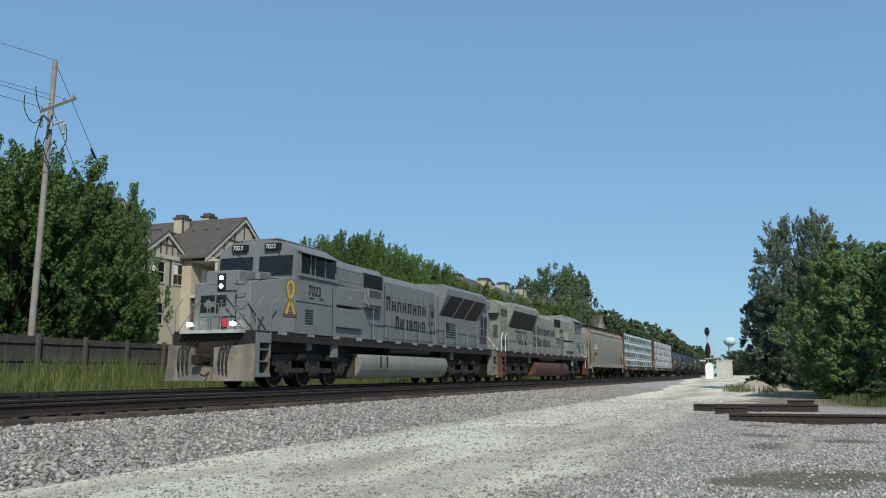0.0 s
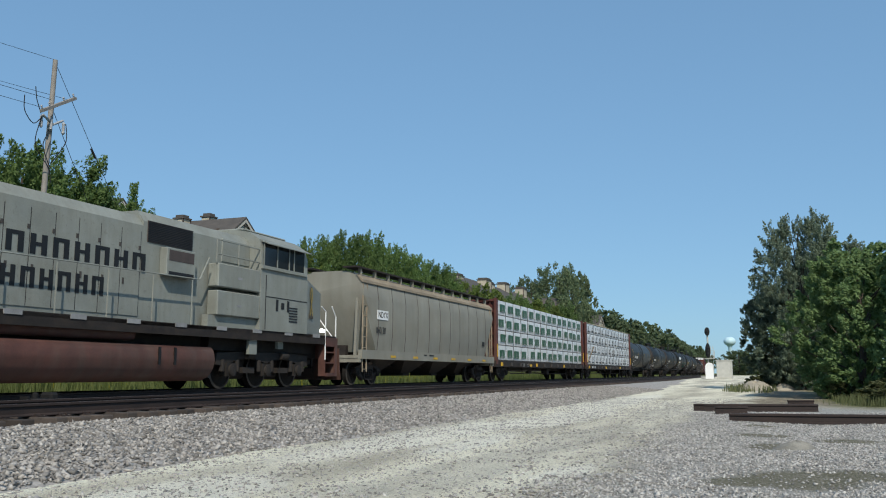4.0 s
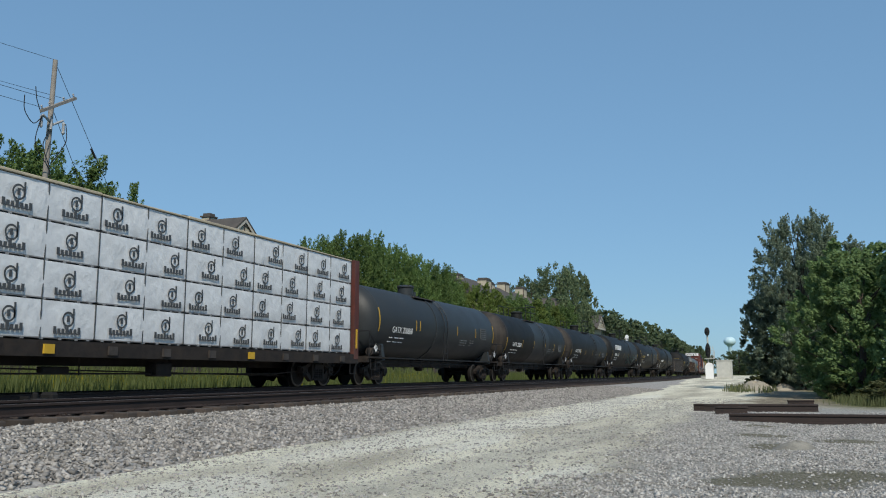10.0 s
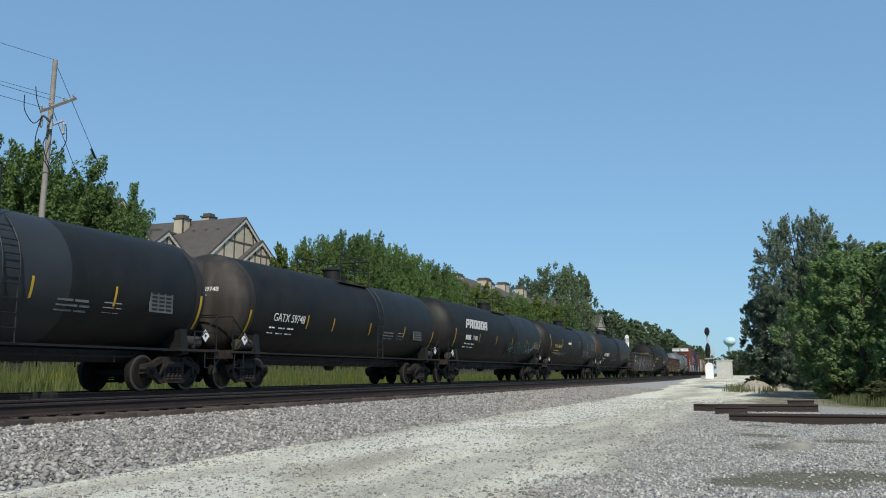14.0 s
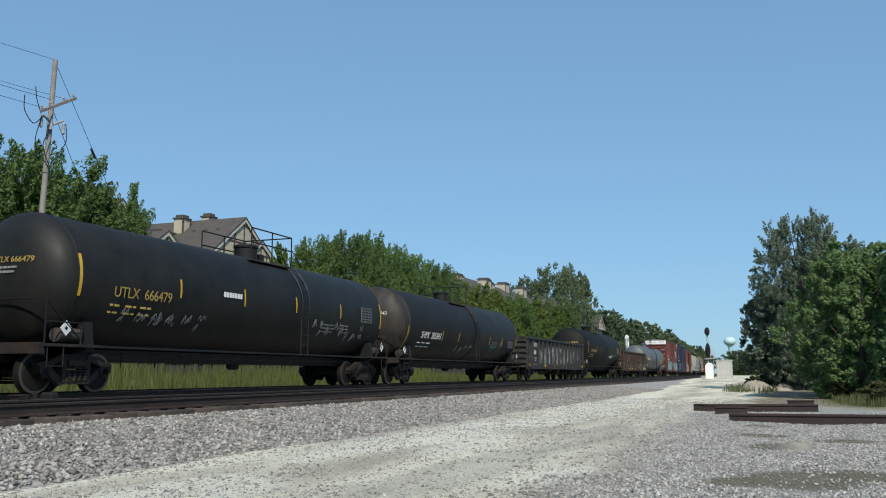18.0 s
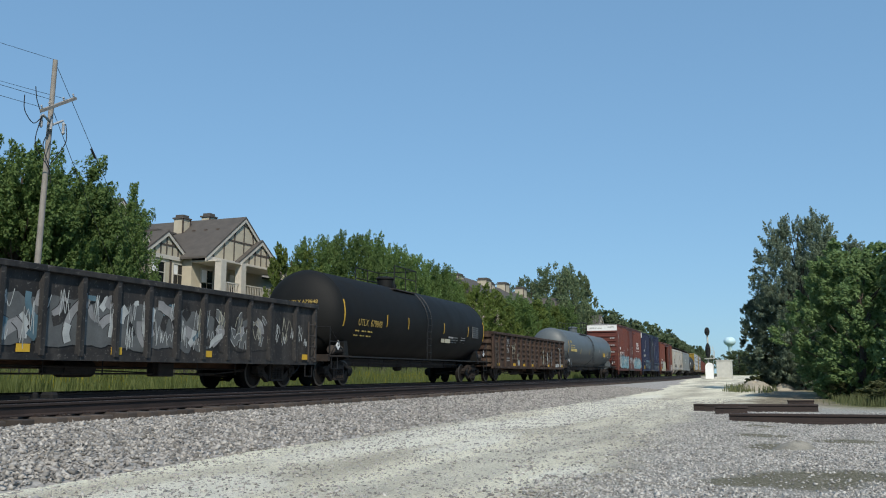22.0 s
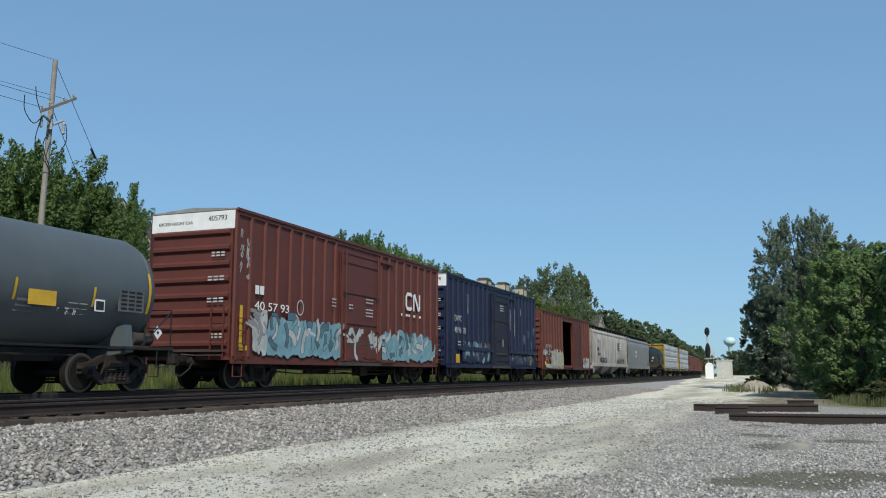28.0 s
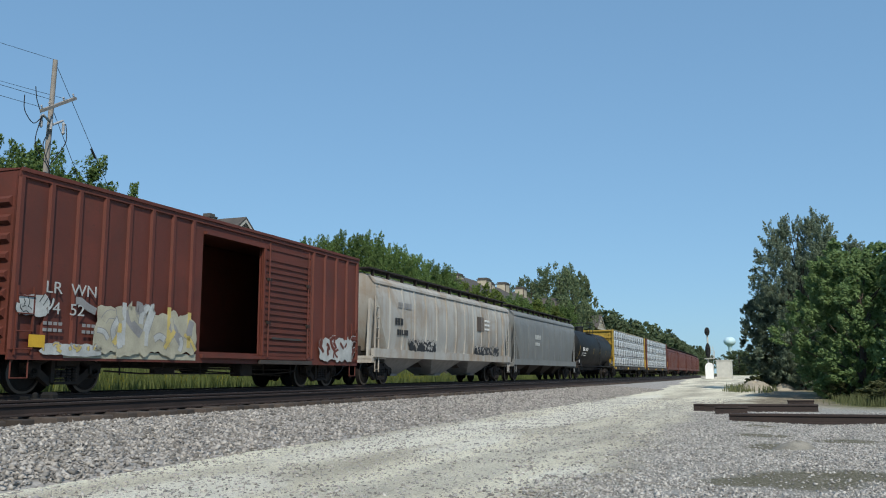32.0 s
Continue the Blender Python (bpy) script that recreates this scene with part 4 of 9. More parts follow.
# ---------------------------------------------------------------- gondolas
def gondola(s, half, body, label, top=2.72, bottom=0.72, corrugated=False, extra=None, side_y=1.45, posts=(), plain=(0.0, 0.0)):
    car = thing("gondola_car", label, "gondola car", "freight cars of the train")
    m = M[body]
    for sy in (-1, 1):
        bm = B((-half, half, min(sy * side_y, sy * (side_y - 0.05)), max(sy * side_y, sy * (side_y - 0.05)), bottom + 0.1, top - 0.1))
        w = part("side_wall", bm, m, car)
        if corrugated:
            for xa, xb in zip(posts, posts[1:]):
                seg = xb - xa
                if xa < plain[1] and xb > plain[0]:
                    continue
                for r in range(5):
                    key = ("louvre", body, round(seg, 3))
                    if key not in SHARED:
                        b2 = bmesh.new()
                        prism(b2, [(0, -0.09), (-0.05, -0.03), (-0.05, 0.03), (0, 0.09)], -seg / 2 + 0.16, seg / 2 - 0.16)
                        SHARED[key] = mesh_of("side_pressing", b2, m)
                    again("side_pressing", SHARED[key], car, pose((xa + xb) / 2, sy * side_y, bottom + 0.55 + r * 0.29, 0, 0, 0 if sy < 0 else 180))
        key = ("gpost", body, top)
        if key not in SHARED:
            b2 = bmesh.new()
            prism(b2, [(-0.10, 0), (-0.06, -0.11), (0.06, -0.11), (0.10, 0)], bottom + 0.1, top - 0.1, "z")
            SHARED[key] = mesh_of("side_post", b2, m)
        for x in posts:
            again("side_post", SHARED[key], car, pose(x, sy * side_y, 0, 0, 0, 0 if sy < 0 else 180))
        bm = B((-half - 0.05, half + 0.05, sy * (side_y + 0.03) - 0.10, sy * (side_y + 0.03) + 0.10, top - 0.14, top))
        part("top_chord", bm, m, car, bevel=0.015)
        bm = B((-half, half, sy * (side_y + 0.02) - 0.05, sy * (side_y + 0.02) + 0.05, bottom, bottom + 0.14))
        part("side_sill", bm, m, car)
    for sx in (-1, 1):
        bm = B((min(sx * half, sx * (half - 0.05)), max(sx * half, sx * (half - 0.05)), -side_y, side_y, bottom + 0.1, top - 0.05))
        e = part("end_wall", bm, m, car)
        for i in range(5):
            z = bottom + 0.4 + i * 0.34
            b2 = bmesh.new()
            prism(b2, [(sx * half, z - 0.10), (sx * (half + 0.10), z - 0.06), (sx * (half + 0.10), z + 0.06), (sx * half, z + 0.10)], -side_y, side_y, "y")
            part("end_rib", b2, m, e)
        bm = B((sx * half - 0.06, sx * half + 0.06, -side_y - 0.1, side_y + 0.1, top - 0.14, top + 0.01))
        part("end_cap", bm, m, car)
        again("side_ladder", ladder_mesh("side_ladder", 0.42, 1.3, M["steel"]), car, pose(sx * (half - 0.45), -side_y - 0.16, bottom + 0.1))
        for sy in (-1, 1):
            stirrup(car, sx * (half - 0.45), sy * (side_y + 0.05), bottom + 0.05)
    bm = B((-half, half, -side_y + 0.05, side_y - 0.05, bottom + 0.2, bottom + 0.28), (-half, half, -0.25, 0.25, 0.55, bottom + 0.2))
    part("floor", bm, M["gon_in"], car)
    bm = bmesh.new()
    turned(bm, [(-0.5, 0.02), (-0.48, 0.2), (0.48, 0.2), (0.5, 0.02)], (-1.4, -0.6, 0.55), "x", 14)
    pipe(bm, [(-half + 3, -0.8, 0.62), (half - 3, -0.8, 0.55)], 0.025)
    part("air_reservoir", bm, M["truck"], car, smooth=True)
    if extra:
        extra(car, -side_y - 0.01)
    rigging(car, half)
    for s_ in (-1, 1):
        truck(car, s_ * (half - 1.75))
    couplers(car, half + 0.1)
    MOVERS.append((car, s))
    return car


# ---------------------------------------------------------------- covered hoppers
def hopper_car(s, half, body, label, eave=4.12, sill=1.12, bays=4, rounded=True, panels=10, top_mat=None, extra=None):
    car = thing("hopper_car", label, "hopper car", "freight cars of the train")
    m = M[body]
    L = half - 1.5
    # the body: bulging sides, sloped shoulders
    prof = [(-1.45, sill + 0.15), (-1.52, sill + 0.9), (-1.52, eave - 0.9), (-1.44, eave - 0.25), (-1.20, eave + 0.02), (-0.7, eave + 0.20), (0.7, eave + 0.20), (1.20, eave + 0.02), (1.44, eave - 0.25),
            (1.52, eave - 0.9), (1.52, sill + 0.9), (1.45, sill + 0.15)]
    bm = bmesh.new()
    rings = []
    for x, lift in ((-half + 0.25, eave - sill - 0.9), (-L, 0.0), (L, 0.0), (half - 0.25, eave - sill - 0.9)):
        rings.append([bm.verts.new((x, y, max(z, sill + 0.15 + lift) if z < eave - 0.5 else z)) for y, z in prof])
    n = len(prof)
    for a, b in zip(rings, rings[1:]):
        for i in range(n):
            j = (i + 1) % n
            bm.faces.new((a[i], a[j], b[j], b[i]))
    bm.faces.new(rings[0][::-1])
    bm.faces.new(rings[-1])
    shell = part("hopper_body", bm, m, car, smooth=True)
    # seams and side posts
    for sy in (-1, 1):
        for i in range(panels + 1):
            x = -L + 0.05 + i * (2 * L - 0.1) / panels
            bm = bmesh.new()
            for (y0, z0), (y1, z1) in zip(prof[:4], prof[1:5]):
                a = 0.05 if not rounded else 0.012
                d = 0.035 if not rounded else 0.010
                q = [(x - a, -sy * y0, z0), (x + a, -sy * y0, z0), (x + a, -sy * y1, z1), (x - a, -sy * y1, z1)]
                f = [bm.verts.new((p, -yy, zz)) for p, yy, zz in q]
                g = [bm.verts.new((p, -yy * (1 + d / 1.5), zz)) for p, yy, zz in q]
                bm.faces.new(g)
                for k in range(4):
                    bm.faces.new((f[k], f[(k + 1) % 4], g[(k + 1) % 4], g[k]))
            part("side_post", bm, m if body != "hopper" else M["loco_brown"], shell)
        bm = B((-half + 0.1, half - 0.1, min(sy * 1.38, sy * 1.54), max(sy * 1.38, sy * 1.54), sill - 0.14, sill + 0.2))
        part("side_sill", bm, m, car)
        bm = bmesh.new()
        prism(bm, [(sy * 1.20, eave + 0.04), (sy * 1.30, eave + 0.0), (sy * 1.475, eave - 0.16), (sy * 1.495, eave - 0.27), (sy * 1.44, eave - 0.26)], -half + 0.2, half - 0.2)
        part("eave_rail", bm, M[top_mat] if top_mat else m, car)
    # roof hatch, running boards on posts
    bm = B((-L + 0.2, L - 0.2, -0.38, 0.38, eave + 0.2, eave + 0.30))
    part("hatch_cover", bm, m, car, bevel=0.02)
    for sy in (-1, 1):
        bm = B((-half + 0.1, half - 0.1, sy * 0.98 - 0.30, sy * 0.98 + 0.30, eave + 0.30, eave + 0.36))
        part("running_board", bm, M["truck"], car)
        nb = 13
        for i in range(nb):
            x = -half + 0.6 + i * (2 * half - 1.2) / (nb - 1)
            bm = B((x - 0.025, x + 0.025, min(sy * 1.10, sy * 1.24), max(sy * 1.10, sy * 1.24), eave + 0.0, eave + 0.30))
            part("board_bracket", bm, M["hopper"] if body == "hopper" else M["truck"], car)
    # outlet bays
    for i in range(bays):
        x = -L + (i + 0.5) * 2 * L / bays
        w = L / bays
        bm = bmesh.new()
        a = [bm.verts.new((x + dx * w * 0.97, dy * 1.25, sill + 0.1)) for dx, dy in ((-1, -1), (1, -1), (1, 1), (-1, 1))]
        b = [bm.verts.new((x + dx * w * 0.25, dy * 0.45, 0.42)) for dx, dy in ((-1, -1), (1, -1), (1, 1), (-1, 1))]
        for k in range(4):
            bm.faces.new((a[k], a[(k + 1) % 4], b[(k + 1) % 4], b[k]))
        bm.faces.new(b)
        bm.faces.new(a[::-1])
        box(bm, x - 0.35, x + 0.35, -0.55, 0.55, 0.34, 0.44)
        part("outlet_bay", bm, M["truck"] if body != "hopper2" else M["graf_grey"], car)
    bm = B((-half + 0.1, half - 0.1, -0.25, 0.25, 0.72, 1.0))
    part("centre_sill", bm, M["truck"], car)
    for sx in (-1, 1):
        bm = B((sx * (half - 0.1) - 0.08, sx * (half - 0.1) + 0.08, -1.48, 1.48, 0.85, 1.12), (min(sx * (L + 0.1), sx * half), max(sx * (L + 0.1), sx * half), -1.42, 1.42, 1.0, 1.05))
        part("end_platform", bm, m, car)
        for sy in (-1, 1):
            bm = bmesh.new()
            for dx in (0.28, 0.62):
                pipe(bm, [(sx * (half - dx), sy * 1.46, 0.5), (sx * (half - dx), sy * 1.46, eave - 0.3)], 0.03)
            z = 0.6
            while z < eave - 0.4:
                rod(bm, (sx * (half - 0.28), sy * 1.47, z), (sx * (half - 0.62), sy * 1.47, z), 0.016, 6)
                z += 0.4
            part("end_ladder", bm, m if body != "hopper" else M["hopper_rust"], car)
            bm = bmesh.new()
            prism(bm, [(sx * (half - 0.15), 1.05), (sx * (half - 0.3), 1.05), (sx * (half - 0.55), eave - 0.2), (sx * (half - 0.35), eave - 0.2)], sy * 1.2 - 0.05, sy * 1.2 + 0.05, "y")
            part("end_post", bm, m, car)
            stirrup(car, sx * (half - 0.45), sy * 1.46, 0.95)
        bm = bmesh.new()
        turned(bm, [(-0.35, 0.02), (-0.33, 0.19), (0.33, 0.19), (0.35, 0.02)], (sx * (half - 0.8), 0.5, 1.3), "x", 14)
        box(bm, sx * (half - 0.5) - 0.1, sx * (half - 0.5) + 0.1, -0.7, -0.2, 1.05, 1.5)
        part("brake_gear", bm, M["truck"], car)
    if extra:
        extra(car, shell)
    for s_ in (-1, 1):
        truck(car, s_ * (half - 1.55))
    couplers(car, half + 0.05)
    MOVERS.append((car, s))
    return car


# ---------------------------------------------------------------- centre-beam lumber cars
def bundle_face(kind):
    """The printed side of a wrapped bundle: a green panel with a pale sprig, or a ring with a bar for the maker's name."""
    bm = bmesh.new()
    if kind == "green":
        box(bm, -0.47, 0.47, -0.006, 0.0, -0.215, 0.215)
        n = len(bm.faces)
        for k in range(8):
            a, b = math.pi * (1.05 + 0.112 * k), math.pi * (1.05 + 0.112 * (k + 1))
            bm.faces.new([bm.verts.new((0.15 * r * math.cos(t), -0.010, 0.05 + 0.15 * r * math.sin(t))) for r, t in ((1.0, a), (1.0, b), (0.76, b), (0.76, a))])
        bm.faces.new([bm.verts.new(p) for p in ((-0.045, -0.010, -0.03), (0.045, -0.010, -0.03), (0.0, -0.010, 0.20))])
        box(bm, -0.22, 0.22, -0.010, -0.007, -0.19, -0.14)
        bm.faces.ensure_lookup_table()
        for f in bm.faces[n:]:
            f.material_index = 1
        return mesh_of("printed_panel", bm, [M["wrap_green"], M["graf_grey"]])
    ribbon_strip(bm, [(0.15 * math.cos(a * math.pi / 10), 0.08 + 0.15 * math.sin(a * math.pi / 10)) for a in range(20)], 0.022, -0.008, lambda z: 0.0, True)
    box(bm, 0.125, 0.17, -0.008, 0.0, 0.0, 0.32)
    box(bm, -0.035, 0.035, -0.008, 0.0, 0.02, 0.16)
    row = [(-0.40, -0.25)]
    for i in range(7):
        q = -0.40 + i * 0.115
        row += [(q, -0.13 if i % 3 else -0.09), (q + 0.075, -0.13 if i % 3 else -0.09), (q + 0.075, -0.225), (q + 0.115, -0.225)]
    prism(bm, row[:-1] + [(row[-1][0] - 0.04, -0.25)], -0.008, 0.0, "y")
    return mesh_of("printed_mark", bm, M["wrap_grey"])


def centerbeam(s, half, label, kind, frame="beam_red", n=12, rows=4, top=4.55, deck=1.16, extra=None):
    car = thing("centerbeam_car", label, "lumber car", "freight cars of the train")
    m = M[frame]
    for sy in (-1, 1):
        part("side_sill", B((-half, half, min(sy * 1.30, sy * 1.48), max(sy * 1.30, sy * 1.48), 0.80, deck - 0.02)), M["truck"], car)
    part("centre_sill", B((-half, half, -0.3, 0.3, 0.62, deck - 0.1)), M["truck"], car)
    part("deck", B((-half, half, -1.3, 1.3, deck - 0.1, deck)), M["truck"], car)
    for i in range(int(half * 2 / 1.9)):
        bm = bmesh.new()
        x = -half + 1.0 + i * 1.9
        box(bm, x - 0.14, x + 0.14, -1.53, -1.48, 0.86, 1.06)
        part("winch", bm, M["steel"] if i % 4 else M["yellow_paint"], car)
    # the beam down the middle
    bm = B((-half + 0.5, half - 0.5, -0.07, 0.07, deck, deck + 0.4), (-half + 0.5, half - 0.5, -0.09, 0.09, top - 0.25, top))
    for i in range(11):
        x = -half + 0.8 + i * (2 * half - 1.6) / 10
        box(bm, x - 0.09, x + 0.09, -0.06, 0.06, deck, top)
    part("centre_beam", bm, m, car)
    # bulkheads
    for sx in (-1, 1):
        bm = bmesh.new()
        box(bm, sx * (half - 0.30) - 0.03, sx * (half - 0.30) + 0.03, -1.40, 1.40, deck, top + 0.02)
        bk = part("bulkhead", bm, m, car)
        for y in (-1.42, 1.42):
            bm = bmesh.new()
            x0, x1 = sorted((sx * (half - 0.36), sx * (half - 0.02)))
            box(bm, x0, x1, y - 0.07, y + 0.07, deck - 0.2, top + 0.05)
            part("bulkhead_post", bm, m, bk)
        for i in range(6):
            z = deck + 0.25 + i * (top - deck - 0.3) / 5
            bm = bmesh.new()
            x0, x1 = sorted((sx * (half - 0.27), sx * (half - 0.12)))
            box(bm, x0, x1, -1.38, 1.38, z - 0.07, z + 0.05)
            part("bulkhead_rib", bm, m, bk)
        again("end_ladder", ladder_mesh("end_ladder", 0.42, 3.2, m), car, pose(sx * (half - 0.08), sx * 0.9, deck, 0, 0, 90 * sx))
        bm = B((sx * (half - 0.2) - 0.05, sx * (half - 0.2) + 0.05, -1.515, -1.49, 1.35, 2.05))
        part("reflective_strip", bm, M["yellow_paint"], car)
        for sy in (-1, 1):
            stirrup(car, sx * (half - 0.4), sy * 1.46, 0.85)
    # wrapped bundles, row on row, with battens between
    w = (2 * half - 1.0) / n
    h = (top - deck - 0.02) / rows
    rnd = random.Random(int(s))
    key = ("bundle", round(w, 3), round(h, 3), kind)
    if key not in SHARED:
        for v in range(3):
            bm = bmesh.new()
            nx, nz = 14, 5
            r2 = random.Random(v + 3)
            y_in, y_out = -0.12, -1.40
            vs = {}
            for i in range(nx + 1):
                for k in range(nz + 1):
                    wob = r2.uniform(-0.022, 0.022) if 0 < i < nx and 0 < k < nz else 0.014
                    vs[i, k] = bm.verts.new((-w / 2 + 0.005 + (w - 0.01) * i / nx, y_out + wob, 0.055 + (h - 0.062) * k / nz))
            for i in range(nx):
                for k in range(nz):
                    bm.faces.new((vs[i, k], vs[i + 1, k], vs[i + 1, k + 1], vs[i, k + 1])).smooth = True
            box(bm, -w / 2 + 0.005, w / 2 - 0.005, y_out + 0.03, y_in, 0.055, h - 0.007)
            SHARED[key + (v,)] = mesh_of("wrapped_block", bm, M["wrap"])
        bm = bmesh.new()
        comb = [(-w * 0.48, 0.054), (-w * 0.48, 0.030)]
        for q in (-0.42, -0.3, -0.14, 0.02, 0.18, 0.33, 0.44):
            comb += [(q * w - 0.045, 0.030), (q * w - 0.045, 0.0), (q * w + 0.045, 0.0), (q * w + 0.045, 0.030)]
        comb += [(w * 0.48, 0.030), (w * 0.48, 0.054)]
        prism(bm, comb, -1.39, -0.12, "y")
        SHARED[key + ("bat",)] = mesh_of("batten_layer", bm, M["graf_grey"])
        SHARED[key] = bundle_face(kind)
        bm = B((-0.009, 0.009, -1.412, -1.39, 0.04, h))
        SHARED[key + ("strap",)] = mesh_of("strap", bm, M["wrap_grey"])
    for sy in (-1, 1):
        turn = 0 if sy < 0 else 180
        for r in range(rows):
            for i in range(n):
                x, z = -half + 0.5 + (i + 0.5) * w, deck + r * h
                b = again("wrapped_block", SHARED[key + (rnd.randrange(3),)], car, pose(x, 0, z, 0, 0, turn))
                if sy > 0:
                    continue
                slip = rnd.uniform(-0.10, 0.10)
                for dx in (-0.25 + slip, 0.25 + slip):
                    q = again("printed_panel" if kind == "green" else "printed_mark", SHARED[key], b, pose(dx * w + rnd.uniform(-0.03, 0.03), -1.426, h * 0.47 + rnd.uniform(-0.03, 0.03), 0, rnd.uniform(-1, 1), 0))
                again("batten_layer", SHARED[key + ("bat",)], b, pose(0, 0, 0))
                for q in (0.0, 0.495):
                    again("strap", SHARED[key + ("strap",)], b, pose(w * q, 0, 0))
    if kind == "ring":
        for i in range(n):
            x0 = -half + 0.5 + i * w
            part("top_sheet", B((x0, x0 + w - 0.03, -1.43, -0.12, top - 0.01, top + 0.03 + 0.03 * rnd.random())), M["top_sheet"], car, "loose tan cover board", bevel=0.012)
    if extra:
        extra(car)
    rigging(car, half)
    for s_ in (-1, 1):
        truck(car, s_ * (half - 2.3))
    couplers(car, half + 0.1)
    MOVERS.append((car, s))
    return car


# ---------------------------------------------------------------- locomotives
def loco_truck(car, x):
    if "loco_frame" not in SHARED:
        bm = B((-2.3, 2.3, -0.6, 0.6, 0.55, 0.85), (-0.3, 0.3, -1.1, 1.1, 0.6, 1.0))
        SHARED["loco_frame"] = mesh_of("bogie", bm, M["loco_truck"])
        bm = bmesh.new()
        prism(bm, [(-2.55, 0.70), (-2.5, 1.02), (-1.3, 1.08), (1.3, 1.08), (2.5, 1.02), (2.55, 0.70), (2.2, 0.66), (1.4, 0.86), (0.5, 0.86), (0, 0.75), (-0.5, 0.86), (-1.4, 0.86), (-2.2, 0.66)], -0.09, 0.09, "y")
        for k in (-1.85, 0, 1.85):
            box(bm, k - 0.24, k + 0.24, -0.14, 0.10, 0.36, 0.74)
            turned(bm, [(-0.22, 0.10), (-0.2, 0.17), (-0.1, 0.18)], (k, 0, 0.533), "y", 14)
            for q in (-0.36, 0.36):
                turned(bm, [(0.50, 0.09), (0.84, 0.09)], (k + q, -0.05, 0), "z", 10)
        for k in (-0.95, 0.95):
            box(bm, k - 0.30, k + 0.30, -0.12, 0.05, 0.45, 0.62)
            turned(bm, [(-0.20, 0.11), (0.20, 0.11)], (k, -0.14, 0.98), "x", 12)
        SHARED["loco_side"] = mesh_of("side_frame", bm, M["loco_truck"])
    t = again("bogie", SHARED["loco_frame"], car, pose(x, 0, 0))
    again("side_frame", SHARED["loco_side"], t, pose(0, -1.08, 0))
    again("side_frame", SHARED["loco_side"], t, pose(0, 1.08, 0, 0, 0, 180))
    for dx in (-1.85, 0.0, 1.85):
        w = again("wheelset", WHEEL_BIG, t, pose(dx, 0, 0.533))
        WHEELS.setdefault((dx, 0.533), []).append(w)


def letters_as_bars(car, heights, x, z, w, material, y, gap):
    """A firm's name: one upright block a letter, in strokes, so that no letter can be read."""
    for i, h in enumerate(heights):
        if h:
            bm = B((x, x + w * 0.30, y, y + 0.008, z, z + h), (x + w * 0.62, x + w * 0.92, y, y + 0.008, z, z + h), (x + w * 0.30, x + w * 0.62, y, y + 0.008, z + h * (0.42 if i % 2 else 0.8), z + h * (0.60 if i % 2 else 1.0)))
            part("letter_block", bm, material, car)
        x += w + gap


